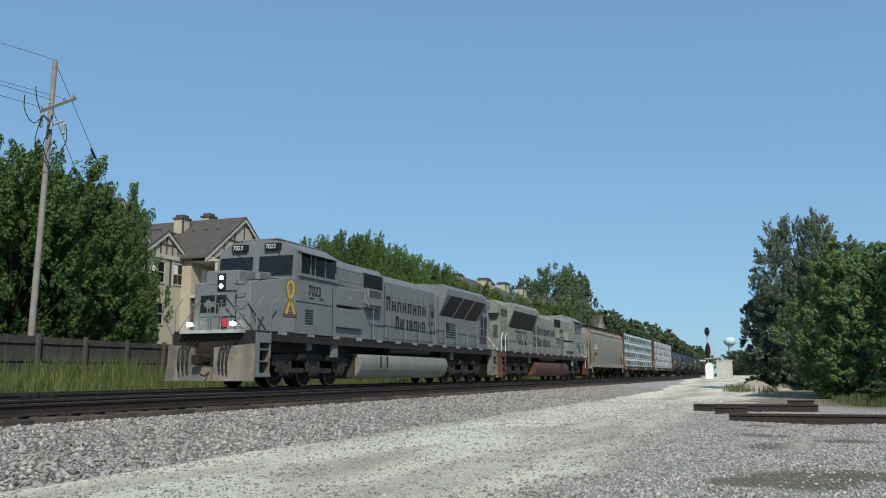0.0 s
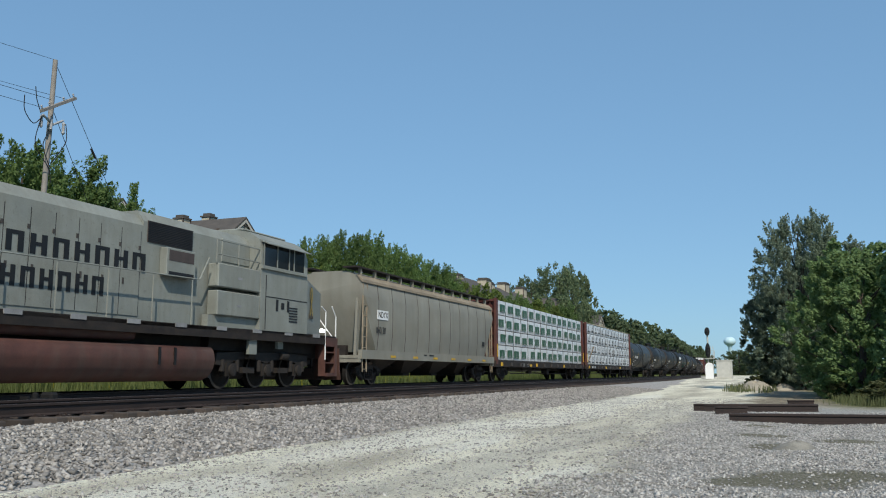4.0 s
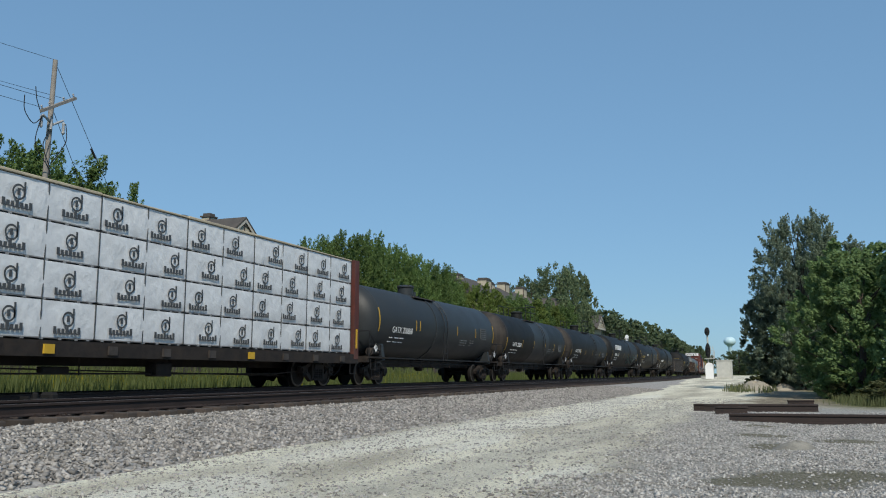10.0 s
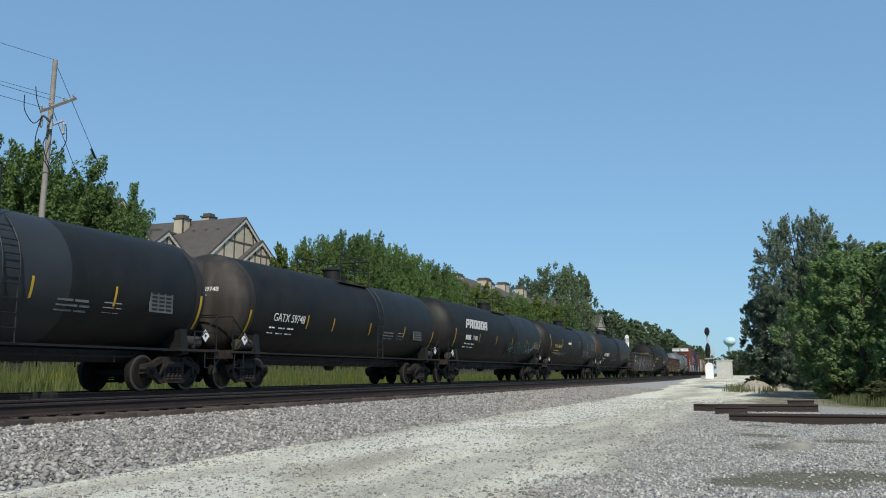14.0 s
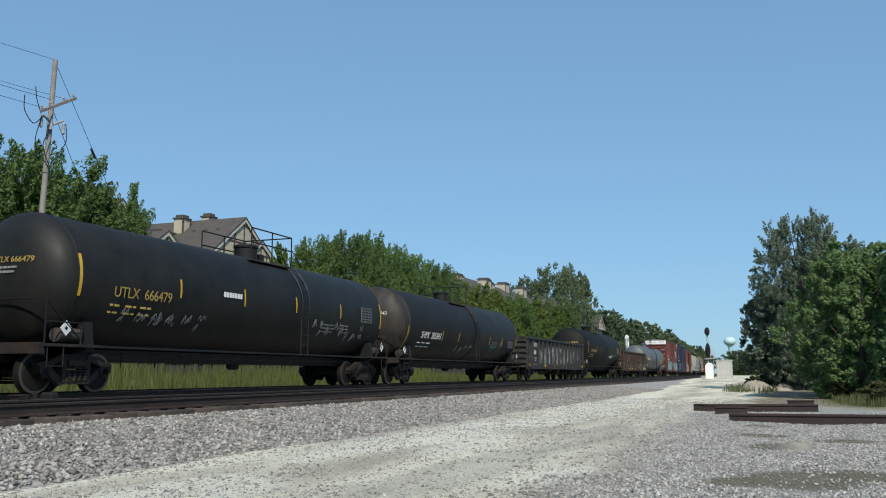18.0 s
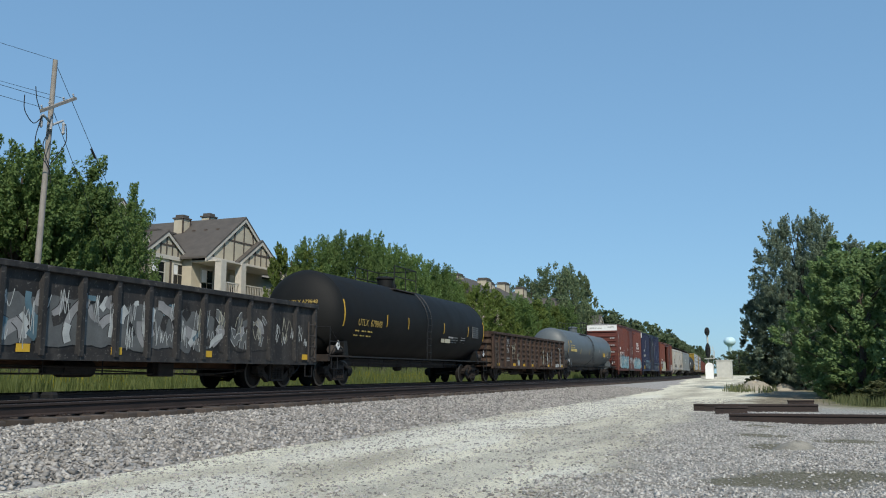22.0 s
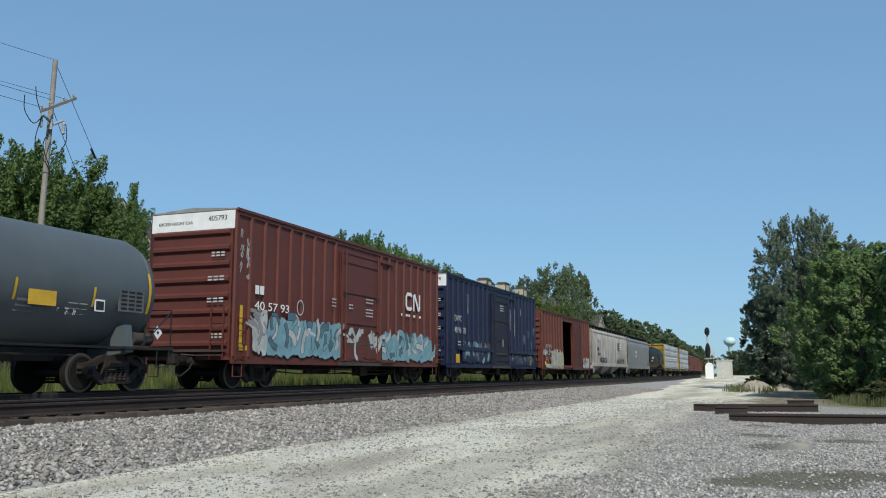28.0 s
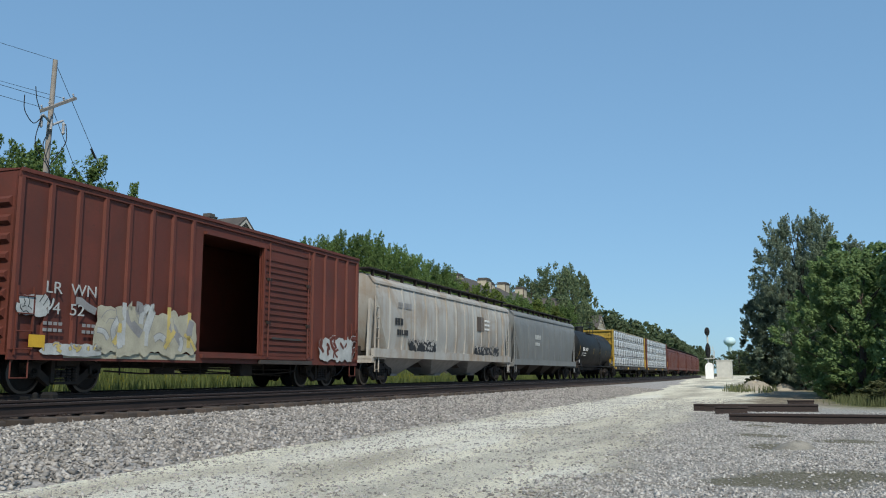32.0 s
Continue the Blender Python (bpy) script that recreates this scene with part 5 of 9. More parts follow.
def locomotive(s, flip, body, frame, number, label):
    """Six-axle road locomotive, 23 m over its end plates. Local -x is the cab end; flip turns it about for the trailing unit."""
    car = thing("locomotive", label, "locomotive", "locomotives of the train")
    m, fr = M[body], M[frame]
    H = 11.5
    near = 1 if flip else -1          # local side that faces the road
    Y0 = 1.12
    # frame, deck and sill
    part("underframe", B((-11.1, 12.1, -0.75, 0.75, 0.95, 1.5)), M["truck"], car)
    for x0, x1 in ((-10.3, -4.6), (5.0, 11.2)):
        part("frame_side", B((x0, x1, -1.02, 1.02, 1.10, 1.60)), M["truck"], car)
        part("traction_motors", B((x0 + 0.4, x1 - 0.4, -0.72, 0.72, 0.28, 1.0)), M["truck"], car, bevel=0.08)
    part("deck", B((-11.25, 12.25, -1.5, 1.5, 1.62, 1.72)), M["truck"], car)
    for sy in (-1, 1):
        part("side_sill", B((-H + 0.6, 11.5, sy * 1.47 - 0.03, sy * 1.47 + 0.03, 1.42, 1.70)), M["truck"], car)
        for i in range(12):
            x = -10.05 + i * 1.77
            part("reflective_strip", B((x, x + 0.46, sy * 1.512 - 0.010, sy * 1.512 + 0.010, 1.63, 1.74)), M["graf_grey"], car)
    # nose: flat front, sides that taper forwards, a raised middle up to the windshield
    bm = bmesh.new()
    plan = [(-10.95, -1.02), (-9.15, -1.52), (-8.7, -1.53), (-8.7, 1.53), (-9.15, 1.52), (-10.95, 1.02)]
    prism(bm, plan, 1.72, 3.30, "z")
    for v in bm.verts:
        if v.co.z > 3 and v.co.x > -9.5:
            v.co.z += 0.22
        if v.co.z > 3 and abs(v.co.y) > 0.9 and v.co.x < -10:
            v.co.z -= 0.06
    nose = part("nose", bm, m, car, bevel=0.03)
    bm = bmesh.new()
    prism(bm, [(-10.96, 3.15), (-8.9, 3.3), (-8.9, 3.72), (-10.94, 3.60)], -0.60, 0.60, "y")
    part("nose_hump", bm, m, nose, bevel=0.03)
    bm = bmesh.new()
    prism(bm, [(-10.6, 3.28), (-9.5, 3.42), (-9.5, 3.47), (-10.6, 3.33)], -1.12, -0.66, "y")
    part("nose_walkway", bm, M["loco_dark"], nose)
    bm = bmesh.new()
    turned(bm, [(3.35, 0.10), (3.52, 0.10), (3.56, 0.05)], (-10.3, -0.85, 0), "z", 14)
    part("beacon", bm, m, nose)
    for z in (2.15, 2.95):
        part("nose_door_seam", B((-10.975, -10.95, -0.52, 0.10, z, z + 0.02)), M["black_paint"], nose)
    part("nose_door_seam", B((-10.975, -10.95, -0.54, -0.52, 1.75, 2.97)), M["black_paint"], nose)
    # nose furniture
    part("headlight_box", B((-10.995, -10.90, -0.14, 0.14, 2.98, 3.50)), M["black_paint"], nose)
    for z in (3.11, 3.37):
        bm = bmesh.new()
        turned(bm, [(-11.03, 0.02), (-11.02, 0.062), (-10.97, 0.075)], (0, 0, z), "x", 16)
        part("headlight", bm, M["lamp"], nose, "lit headlight")
    for y in (-0.62, 0.95):
        bm = bmesh.new()
        turned(bm, [(-11.32, 0.03), (-11.30, 0.065), (-11.20, 0.075), (-11.1, 0.05)], (0, y, 1.93), "x", 16)
        part("ditch_light", bm, M["lamp"], car, "lit ditch light")
    part("red_marker", B((-11.05, -10.96, -0.25, -0.05, 1.85, 2.1)), M["lamp_red"], nose)
    for y, z in ((-0.72, 3.25), (-0.72, 2.85), (-0.72, 2.2), (-0.72, 2.5)):
        bm = bmesh.new()
        xf = -10.97
        pipe(bm, [(xf + 0.02, y - 0.16, z), (xf - 0.08, y - 0.16, z), (xf - 0.08, y + 0.16, z), (xf + 0.02, y + 0.16, z)], 0.015)
        part("grab_iron", bm, m, nose)
    for pts in ([(0.30, 2.72), (0.36, 2.78), (0.62, 2.78), (0.70, 2.70), (0.70, 2.44), (0.62, 2.37), (0.36, 2.37), (0.30, 2.42)], [(0.12, 2.34), (0.12, 2.78), (-0.12, 2.76), (-0.12, 2.58), (0.10, 2.56)]):
        bm = bmesh.new()
        rows = []
        for (p0, z0), (p1, z1) in zip(pts, pts[1:]):
            rows.append((min(p0, p1) - 0.055, max(p0, p1) + 0.055, min(z0, z1) - 0.055, max(z0, z1) + 0.055))
        for k, (q0, q1, z0, z1) in enumerate(rows):
            box(bm, -10.975 - 0.0006 * k, -10.945, q0, q1, z0, z1)
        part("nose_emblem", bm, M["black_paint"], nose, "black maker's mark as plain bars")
    # cab
    bm = bmesh.new()
    prism(bm, [(-1.53, 1.72), (-1.53, 4.1), (-1.44, 4.48), (-1.05, 4.72), (-0.5, 4.82), (0.5, 4.82), (1.05, 4.72), (1.44, 4.48), (1.53, 4.1), (1.53, 1.72)], -9.15, -6.35)
    for v in bm.verts:
        if v.co.z > 3.8 and v.co.x < -8:
            v.co.x += (v.co.z - 3.4) * 0.08
    cab = part("cab", bm, m, car)
    part("cab_roof", B((-9.0, -6.5, -0.75, 0.75, 4.80, 4.88)), m, cab, bevel=0.04)
    for y0, y1 in ((-1.40, -0.12), (0.12, 1.40)):
        bm = bmesh.new()
        vs = [bm.verts.new(p) for p in ((-9.165, y0, 3.66), (-9.165, y1, 3.66), (-9.115, y1, 4.26), (-9.115, y0, 4.26))]
        bm.faces.new(vs)
        w = part("windshield", bm, M["glass"], cab, "dark tinted windshield")
        bm = bmesh.new()
        pipe(bm, [(-9.16, y0 + 0.55, 4.36), (-9.19, y0 + 0.20, 3.85)], 0.016)
        part("wiper", bm, M["black_paint"], w)
    part("number_board", B((-9.18, -8.95, -0.92, -0.34, 4.46, 4.68)), M["black_paint"], cab)
    part("number_board", B((-9.18, -8.95, 0.34, 0.92, 4.46, 4.68)), M["black_paint"], cab)
    for y in (-0.38, 0.88):
        writing("board_number", number, 0.21, cab, pose(-9.19, y, 4.50, 90, 0, -90), M["white_paint"], squeeze=0.95)
    for sy in (-1, 1):
        part("window_recess", B((-8.88, -6.45, sy * 1.535 - 0.006, sy * 1.535 + 0.006, 3.68, 4.36)), M["glass"], cab, "dark cab side windows")
        for x in (-8.90, -8.25, -7.95, -7.25, -6.50):
            part("window_post", B((x, x + 0.05, sy * 1.545 - 0.012, sy * 1.545 + 0.012, 3.68, 4.36)), m, cab)
        part("window_sill", B((-9.0, -6.35, sy * 1.56 - 0.03, sy * 1.56 + 0.03, 3.58, 3.68)), m, cab)
        bm = bmesh.new()
        prism(bm, [(sy * 1.48, 4.46), (sy * 1.76, 4.34), (sy * 1.76, 4.31), (sy * 1.48, 4.42)], -8.95, -6.4)
        part("sunshade", bm, m, cab)
        part("door_seam", B((-6.66, -6.63, sy * 1.535 - 0.004, sy * 1.535 + 0.004, 1.75, 3.4), (-9.1, -6.63, sy * 1.535 - 0.004, sy * 1.535 + 0.004, 2.74, 2.765)), M["black_paint"], cab)
        for i in range(6):
            part("louvre", B((-8.5, -8.0, sy * 1.54 - 0.006, sy * 1.54 + 0.006, 2.05 + i * 0.085, 2.09 + i * 0.085)), M["loco_dark"], cab)
        part("lower_cab_panel", B((-9.1, -6.36, sy * 1.525 - 0.003, sy * 1.525 + 0.003, 1.74, 2.70)), m, cab)
        # boxes behind the cab
        for z0, z1 in ((2.84, 3.50), (2.05, 2.74)):
            part("equipment_box", B((-6.35, -4.25, sy * 1.34 - 0.18, sy * 1.34 + 0.18, z0, z1)), m, car, bevel=0.025)
            part("builder_label", B((-5.4, -5.18, sy * 1.523 - 0.004, sy * 1.523 + 0.004, z0 + 0.27, z0 + 0.34)), M["graf_grey"], car)
        part("lower_panel", B((-6.55, -4.0, sy * 1.30 - 0.1, sy * 1.30 + 0.1, 1.72, 2.05)), m, car)
        part("rear_cab_panel", B((-6.55, -6.40, sy * 1.30 - 0.15, sy * 1.30 + 0.15, 2.05, 4.2)), m, car)
        part("battery_box", B((-6.3, -4.9, sy * 1.0 - 0.14, sy * 1.0 + 0.14, 3.62, 4.30)), m, car, bevel=0.02)
        bm = bmesh.new()
        for z in (3.75, 4.15):
            pipe(bm, [(-6.35, sy * 1.48, z), (-4.2, sy * 1.48, z)], 0.022)
        for x in (-6.35, -5.25, -4.2):
            pipe(bm, [(x, sy * 1.48, 3.52), (x, sy * 1.48, 4.15)], 0.022)
        part("handrail", bm, m, car)
    # the long hood, in its sections
    def hood(x0, x1, top, half_w=Y0):
        bm = bmesh.new()
        prism(bm, [(-half_w, 1.72), (-half_w, top - 0.28), (-half_w + 0.22, top), (half_w - 0.22, top), (half_w, top - 0.28), (half_w, 1.72)], x0, x1)
        return part("hood", bm, m, car)
    h1 = hood(-6.5, -1.6, 4.55)
    h2 = hood(-1.6, 4.0, 4.42)
    h3 = hood(4.0, 10.1, 4.30, 1.2)
    h4 = hood(10.1, 11.62, 4.62, 1.22)
    bm = bmesh.new()
    prism(bm, [(-1.22, 3.86), (-1.22, 4.34), (-1.0, 4.62), (1.0, 4.62), (1.22, 4.34), (1.22, 3.86)], 11.62, 12.0)
    part("hood_overhang", bm, m, h4)
    part("end_column", B((11.62, 12.0, -0.62, 0.62, 1.72, 3.86)), m, h4)
    for sy in (-1, 1):
        part("end_window", B((11.62, 11.635, sy * 0.92 - 0.17, sy * 0.92 + 0.17, 2.45, 3.2)), M["graf_dark"], h4, "barred dark window")
        for k in range(5):
            part("window_bar", B((11.635, 11.655, sy * 0.92 - 0.155 + k * 0.07, sy * 0.92 - 0.135 + k * 0.07, 2.45, 3.2)), m, h4)
    for sy in (-1, 1):
        y = sy * (Y0 + 0.006)
        part("intake_grille", B((-3.55, -1.75, y - 0.012, y + 0.012, 3.75, 4.30)), M["loco_brown"], h1, "brown intake grille")
        for i in range(12):
            part("grille_bar", B((-3.55, -1.75, y + sy * 0.02 - 0.01, y + sy * 0.02 + 0.01, 3.78 + i * 0.045, 3.79 + i * 0.045)), M["loco_dark"], h1)
        fb = part("filter_box", B((-3.45, -2.25, min(y, sy * 1.36), max(y, sy * 1.36), 2.95, 3.68)), m, h1, bevel=0.02)
        part("filter_screen", B((-3.36, -2.34, sy * 1.36 - 0.006, sy * 1.36 + 0.006, 3.34, 3.62)), M["loco_brown"], fb, "brown screen")
        part("filter_slot", B((-3.36, -2.34, sy * 1.36 - 0.006, sy * 1.36 + 0.006, 2.98, 3.06)), M["loco_dark"], fb)
        # hood doors with handles, dark gaps between them
        part("door_gap", B((-1.52, 4.0, y - 0.009, y + 0.009, 1.86, 3.97)), M["loco_dark"], h2)
        for i in range(8):
            x = -1.5 + i * 0.69
            d = part("hood_door", B((x, x + 0.665, y - 0.014, y + 0.014, 1.85, 3.98)), m, h2)
            part("latch", B((x + 0.54, x + 0.60, y + sy * 0.015 - 0.01, y + sy * 0.015 + 0.01, 2.6, 2.75)), M["steel"], d)
            part("hinge", B((x + 0.01, x + 0.07, y + sy * 0.015 - 0.01, y + sy * 0.015 + 0.01, 3.5, 3.6)), M["steel"], d)
        y3 = sy * 1.206
        part("door_gap", B((4.28, 9.72, y3 - 0.008, y3 + 0.008, 1.86, 3.04)), M["loco_dark"], h3)
        for i in range(7):
            x = 4.3 + i * 0.78
            part("hood_door", B((x, x + 0.755, y3 - 0.013, y3 + 0.013, 1.85, 3.05)), m, h3)
        if not flip:
            # a flag in two darks: canton and stripes
            fl = part("flag_canton", B((5.20, 5.72, y3 + sy * 0.018 - 0.004, y3 + sy * 0.018 + 0.004, 2.46, 2.90)), M["loco_dark"], h3, "dark flag decal on the hood")
            for i in range(7):
                part("stripe", B((5.76 if i > 2 else 5.20, 6.55, y3 + sy * 0.018 - 0.003, y3 + sy * 0.018 + 0.003, 2.14 + i * 0.115, 2.20 + i * 0.115)), M["loco_dark"], fl)
        # flared radiators: a dark raked face under a sooty roof edge, cheeks at both ends
        bm = bmesh.new()
        prism(bm, [(sy * 1.15, 3.06), (sy * 1.62, 4.10), (sy * 1.62, 4.40), (sy * 1.40, 4.60), (sy * 0.4, 4.60), (sy * 0.4, 3.2)], 4.40, 10.15)
        rad = part("radiator_wing", bm, m, car)
        part("sooty_edge", B((4.55, 10.16, min(sy * 0.5, sy * 1.42), max(sy * 0.5, sy * 1.42), 4.595, 4.63)), M["soot"], rad, "soot-darkened radiator roof")
        q0, q1 = (sy * 1.165, 3.08), (sy * 1.622, 4.09)
        bm = bmesh.new()
        bm.faces.new([bm.verts.new((x, p[0] + sy * 0.008, p[1] - 0.006)) for x, p in ((4.45, q0), (9.60, q0), (10.10, q1), (4.98, q1))])
        part("radiator_grille", bm, M["loco_dark"], rad, "black radiator grille")
        for x in (6.15, 7.85):
            bm = bmesh.new()
            rod(bm, (x, sy * 1.19, 3.09), (x + 0.5, sy * 1.64, 4.08), 0.03, 6)
            part("grille_divider", bm, M["loco_brown"], rad)
        y4 = sy * 1.226
        part("rear_grille", B((10.3, 11.45, y4 - 0.012, y4 + 0.012, 2.45, 3.45)), M["graf_dark"], h4, "barred rear grille")
        part("lower_grille", B((10.3, 11.45, y4 - 0.012, y4 + 0.012, 2.02, 2.36)), M["loco_brown"], h4, "brown lower grille")
        for i in range(10 if flip else 2):
            x = 10.30 + i * 0.124 if flip else 10.30 + i * 0.56
            part("grille_bar", B((x, x + 0.035, y4 + sy * 0.02 - 0.01, y4 + sy * 0.02 + 0.01, 2.40, 3.45)), m, h4)
        for x in (10.30, 10.92):
            for k in range(6):
                part("vent_slot", B((x, x + 0.50, y4 - 0.012, y4 + 0.012, 3.72 + k * 0.075, 3.76 + k * 0.075)), M["loco_brown"], h4)
        # side handrails on stanchions
        bm = bmesh.new()
        pipe(bm, [(-3.9, sy * 1.46, 3.6), (-3.5, sy * 1.46, 2.95), (11.6, sy * 1.46, 2.75)], 0.020)
        part("handrail", bm, m, car)
        for i in range(10):
            x = -3.2 + i * 1.55
            bm = bmesh.new()
            pipe(bm, [(x, sy * 1.46, 1.70), (x, sy * 1.46, 2.9 - 0.013 * (x + 3.5))], 0.018)
            part("stanchion", bm, m, car)
    # rear hood face and lamps
    for k in range(4):
        bm = bmesh.new()
        z = 2.3 + k * 0.42
        pipe(bm, [(12.0, -near * 0.32, z), (12.07, -near * 0.32, z), (12.07, -near * 0.55, z), (12.0, -near * 0.55, z)], 0.014)
        part("grab_iron", bm, m, h4)
    part("headlight_box", B((12.0, 12.03, -0.11, 0.13, 3.38, 3.86)), M["black_paint"], car)
    for z in (3.50, 3.74):
        bm = bmesh.new()
        turned(bm, [(11.99, 0.10), (12.05, 0.09), (12.06, 0.02)], (0, 0.01, z), "x", 14)
        part("rear_headlight", bm, M["insul"], car)
    for y in (-0.72, 0.72):
        bm = bmesh.new()
        turned(bm, [(12.14, 0.05), (12.26, 0.075), (12.29, 0.03)], (0, y, 1.95), "x", 14)
        part("rear_ditch_light", bm, M["insul"], car)
    # roof fans, horns, exhaust
    for x in (5.5, 7.3, 9.1):
        bm = bmesh.new()
        turned(bm, [(4.55, 0.72), (4.66, 0.72), (4.70, 0.66)], (x, 0, 0), "z", 24)
        part("fan_housing", bm, m, car, smooth=True)
    part("exhaust_stack", B((1.0, 1.9, -0.35, 0.35, 4.40, 4.55)), M["loco_dark"], car)
    bm = bmesh.new()
    for k in range(3):
        turned(bm, [(0.2, 0.03), (0.5, 0.04), (0.6, 0.09)], (-0.4, -0.3 + 0.25 * k, 4.52), "x", 10)
    part("horn", bm, M["black_paint"], car)
    # fuel tank
    bm = bmesh.new()
    prism(bm, [(-1.30, 0.36), (-1.44, 0.55), (-1.50, 0.80), (-1.46, 1.02), (-1.36, 1.16), (1.36, 1.16), (1.46, 1.02), (1.50, 0.80), (1.44, 0.55), (1.30, 0.36), (1.05, 0.24), (-1.05, 0.24)], -4.3, 4.8)
    part("fuel_tank", bm, M["tank_tan"] if not flip else fr, car, "stained fuel tank", smooth=True, bevel=0.04)
    part("tank_end_plate", B((-4.42, -4.30, -1.25, 1.25, 0.32, 1.14)), M["steel"], car, "rusty brown end of the fuel tank")
    for x in (-2.6, -2.0):
        for sy in (-1, 1):
            part("tank_strap", B((x, x + 0.07, sy * 1.5 - 0.02, sy * 1.5 + 0.02, 0.66, 1.1)), M["black_paint"], car)
    for sy in (-1, 1):
        bm = bmesh.new()
        turned(bm, [(-2.3, 0.02), (-2.28, 0.17), (2.0, 0.17), (2.02, 0.02)], (1.0, sy * 1.15, 1.40), "x", 14)
        part("air_reservoir", bm, fr if flip else M["steel"], car, smooth=True)
        bm = B((-8.0, -7.7, sy * 1.3 - 0.05, sy * 1.3 + 0.05, 1.2, 1.62), (5.6, 5.9, sy * 1.3 - 0.05, sy * 1.3 + 0.05, 1.1, 1.62), (-6.4, -6.0, sy * 1.38 - 0.05, sy * 1.38 + 0.05, 1.0, 1.62))
        part("bracket", bm, m, car)
    # pilots with ploughs, steps, couplers
    for sx in (-1, 1):
        H = 11.28 if sx < 0 else 12.3
        bm = bmesh.new()
        a, b = sorted((sx * (H - 0.12), sx * H))
        box(bm, a, b, -1.5, 1.5, 0.95, 1.62)
        pl = part("pilot", bm, M["truck"] if not flip else fr, car)
        for sy in (-1, 1):
            # one hollow-faced wing of the plough
            bm = bmesh.new()
            grid = {}
            for i in range(7):
                for j in range(5):
                    y_, f = sy * (0.34 + 1.20 * i / 6), j / 4
                    out = (0.10 + 0.30 * (1 - i / 6) + 0.10 * (1 - f) ** 2 + 0.04 * f * f) * (1.0 if sx < 0 else 0.3)
                    for d in (0, 1):
                        grid[i, j, d] = bm.verts.new((sx * (H + out - 0.05 * d), y_ * (1 + 0.03 * (1 - f)), 0.22 + (0.98 + 0.12 * i / 6) * f))
            for i in range(6):
                for j in range(4):
                    for d in (0, 1):
                        bm.faces.new((grid[i, j, d], grid[i + 1, j, d], grid[i + 1, j + 1, d], grid[i, j + 1, d]))
            for i in range(6):
                for j in (0, 4):
                    bm.faces.new((grid[i, j, 0], grid[i + 1, j, 0], grid[i + 1, j, 1], grid[i, j, 1]))
            for j in range(4):
                for i in (0, 6):
                    bm.faces.new((grid[i, j, 0], grid[i, j + 1, 0], grid[i, j + 1, 1], grid[i, j, 1]))
            part("plough_wing", bm, fr if flip else M["plough"], pl, "scuffed steel plough wing")
        part("plough_foot", B((min(sx * (H + 0.42), sx * (H + 0.58)), max(sx * (H + 0.42), sx * (H + 0.58)), -0.36, 0.36, 0.22, 0.62)), fr if flip else M["plough"], pl)
        part("anticlimber", B((min(sx * (H - 0.1), sx * (H + 0.22)), max(sx * (H - 0.1), sx * (H + 0.22)), -1.1, 1.1, 1.64, 1.74)), M["graf_white"] if not flip else fr, pl)
        for sy in (-1, 1):
            bm = bmesh.new()
            for k in range(4):
                z = 0.42 + k * 0.36
                box(bm, min(sx * (H - 0.75), sx * (H - 0.12)), max(sx * (H - 0.75), sx * (H - 0.12)), sy * 1.36 - 0.13, sy * 1.36 + 0.13, z, z + 0.04)
            box(bm, sx * (H - 0.78) - 0.02, sx * (H - 0.78) + 0.02, sy * 1.36 - 0.13, sy * 1.36 + 0.13, 0.35, 1.7)
            box(bm, sx * (H - 0.10) - 0.02, sx * (H - 0.10) + 0.02, sy * 1.36 - 0.13, sy * 1.36 + 0.13, 0.35, 1.7)
            part("steps", bm, fr if flip else M["plough"], car)
            xa, xb = sorted((sx * (H - 0.80), sx * (H + 0.02)))
            bm = B((xa + 0.18, xb, sy * 1.515 - 0.012, sy * 1.515 + 0.012, 1.36, 1.66), (xa, xa + 0.20, sy * 1.515 - 0.013, sy * 1.515 + 0.013, 0.34, 1.66), (xa + 0.18, xb, sy * 1.515 - 0.012, sy * 1.515 + 0.012, 0.34, 0.46))
            part("step_panel", bm, fr if flip else m, car)
            bm = bmesh.new()
            pipe(bm, [(sx * (H - 0.05), sy * 1.48, 0.9), (sx * (H - 0.05), sy * 1.48, 2.4), (sx * (H - 0.35), sy * 1.48, 2.75)], 0.022)
            pipe(bm, [(sx * (H - 0.8), sy * 1.49, 0.9), (sx * (H - 0.8), sy * 1.49, 2.55), (sx * (H - 1.1), sy * 1.49, 2.7)], 0.022)
            pipe(bm, [(sx * (H + 0.02), sy * 1.3, 1.72), (sx * (H + 0.02), sy * 0.5, 2.7)], 0.018)
            part("grab_rail", bm, M["white_paint"] if flip else m, car)
        bm = bmesh.new()
        for y in (-0.85, -0.72, -0.6, 0.55, 0.7, 0.85):
            pipe(bm, [(sx * (H + 0.02), y, 1.42), (sx * (H + 0.50), y, 1.15), (sx * (H + 0.56), y, 0.75), (sx * (H + 0.50), y, 0.5)], 0.028)
        part("mu_hoses", bm, M["wire"], pl)
        for y in (-0.4, 0.0, 0.4):
            bm = bmesh.new()
            pipe(bm, [(sx * (H + 0.02), y - 0.15, 1.72), (sx * (H + 0.02), y - 0.15, 2.55), (sx * (H + 0.02), y + 0.15, 2.55), (sx * (H + 0.02), y + 0.15, 1.72)], 0.016)
            part("end_handrail", bm, m, car)
    bm = bmesh.new()
    pipe(bm, [(-11.25, -0.35, 2.75), (-11.25, -1.30, 1.80), (-11.25, -1.40, 0.9)], 0.028)
    part("corner_rail", bm, M["black_paint"], car)
    bm = bmesh.new()
    pipe(bm, [(-10.98, -0.98, 2.55), (-10.75, -1.48, 1.75)], 0.024)
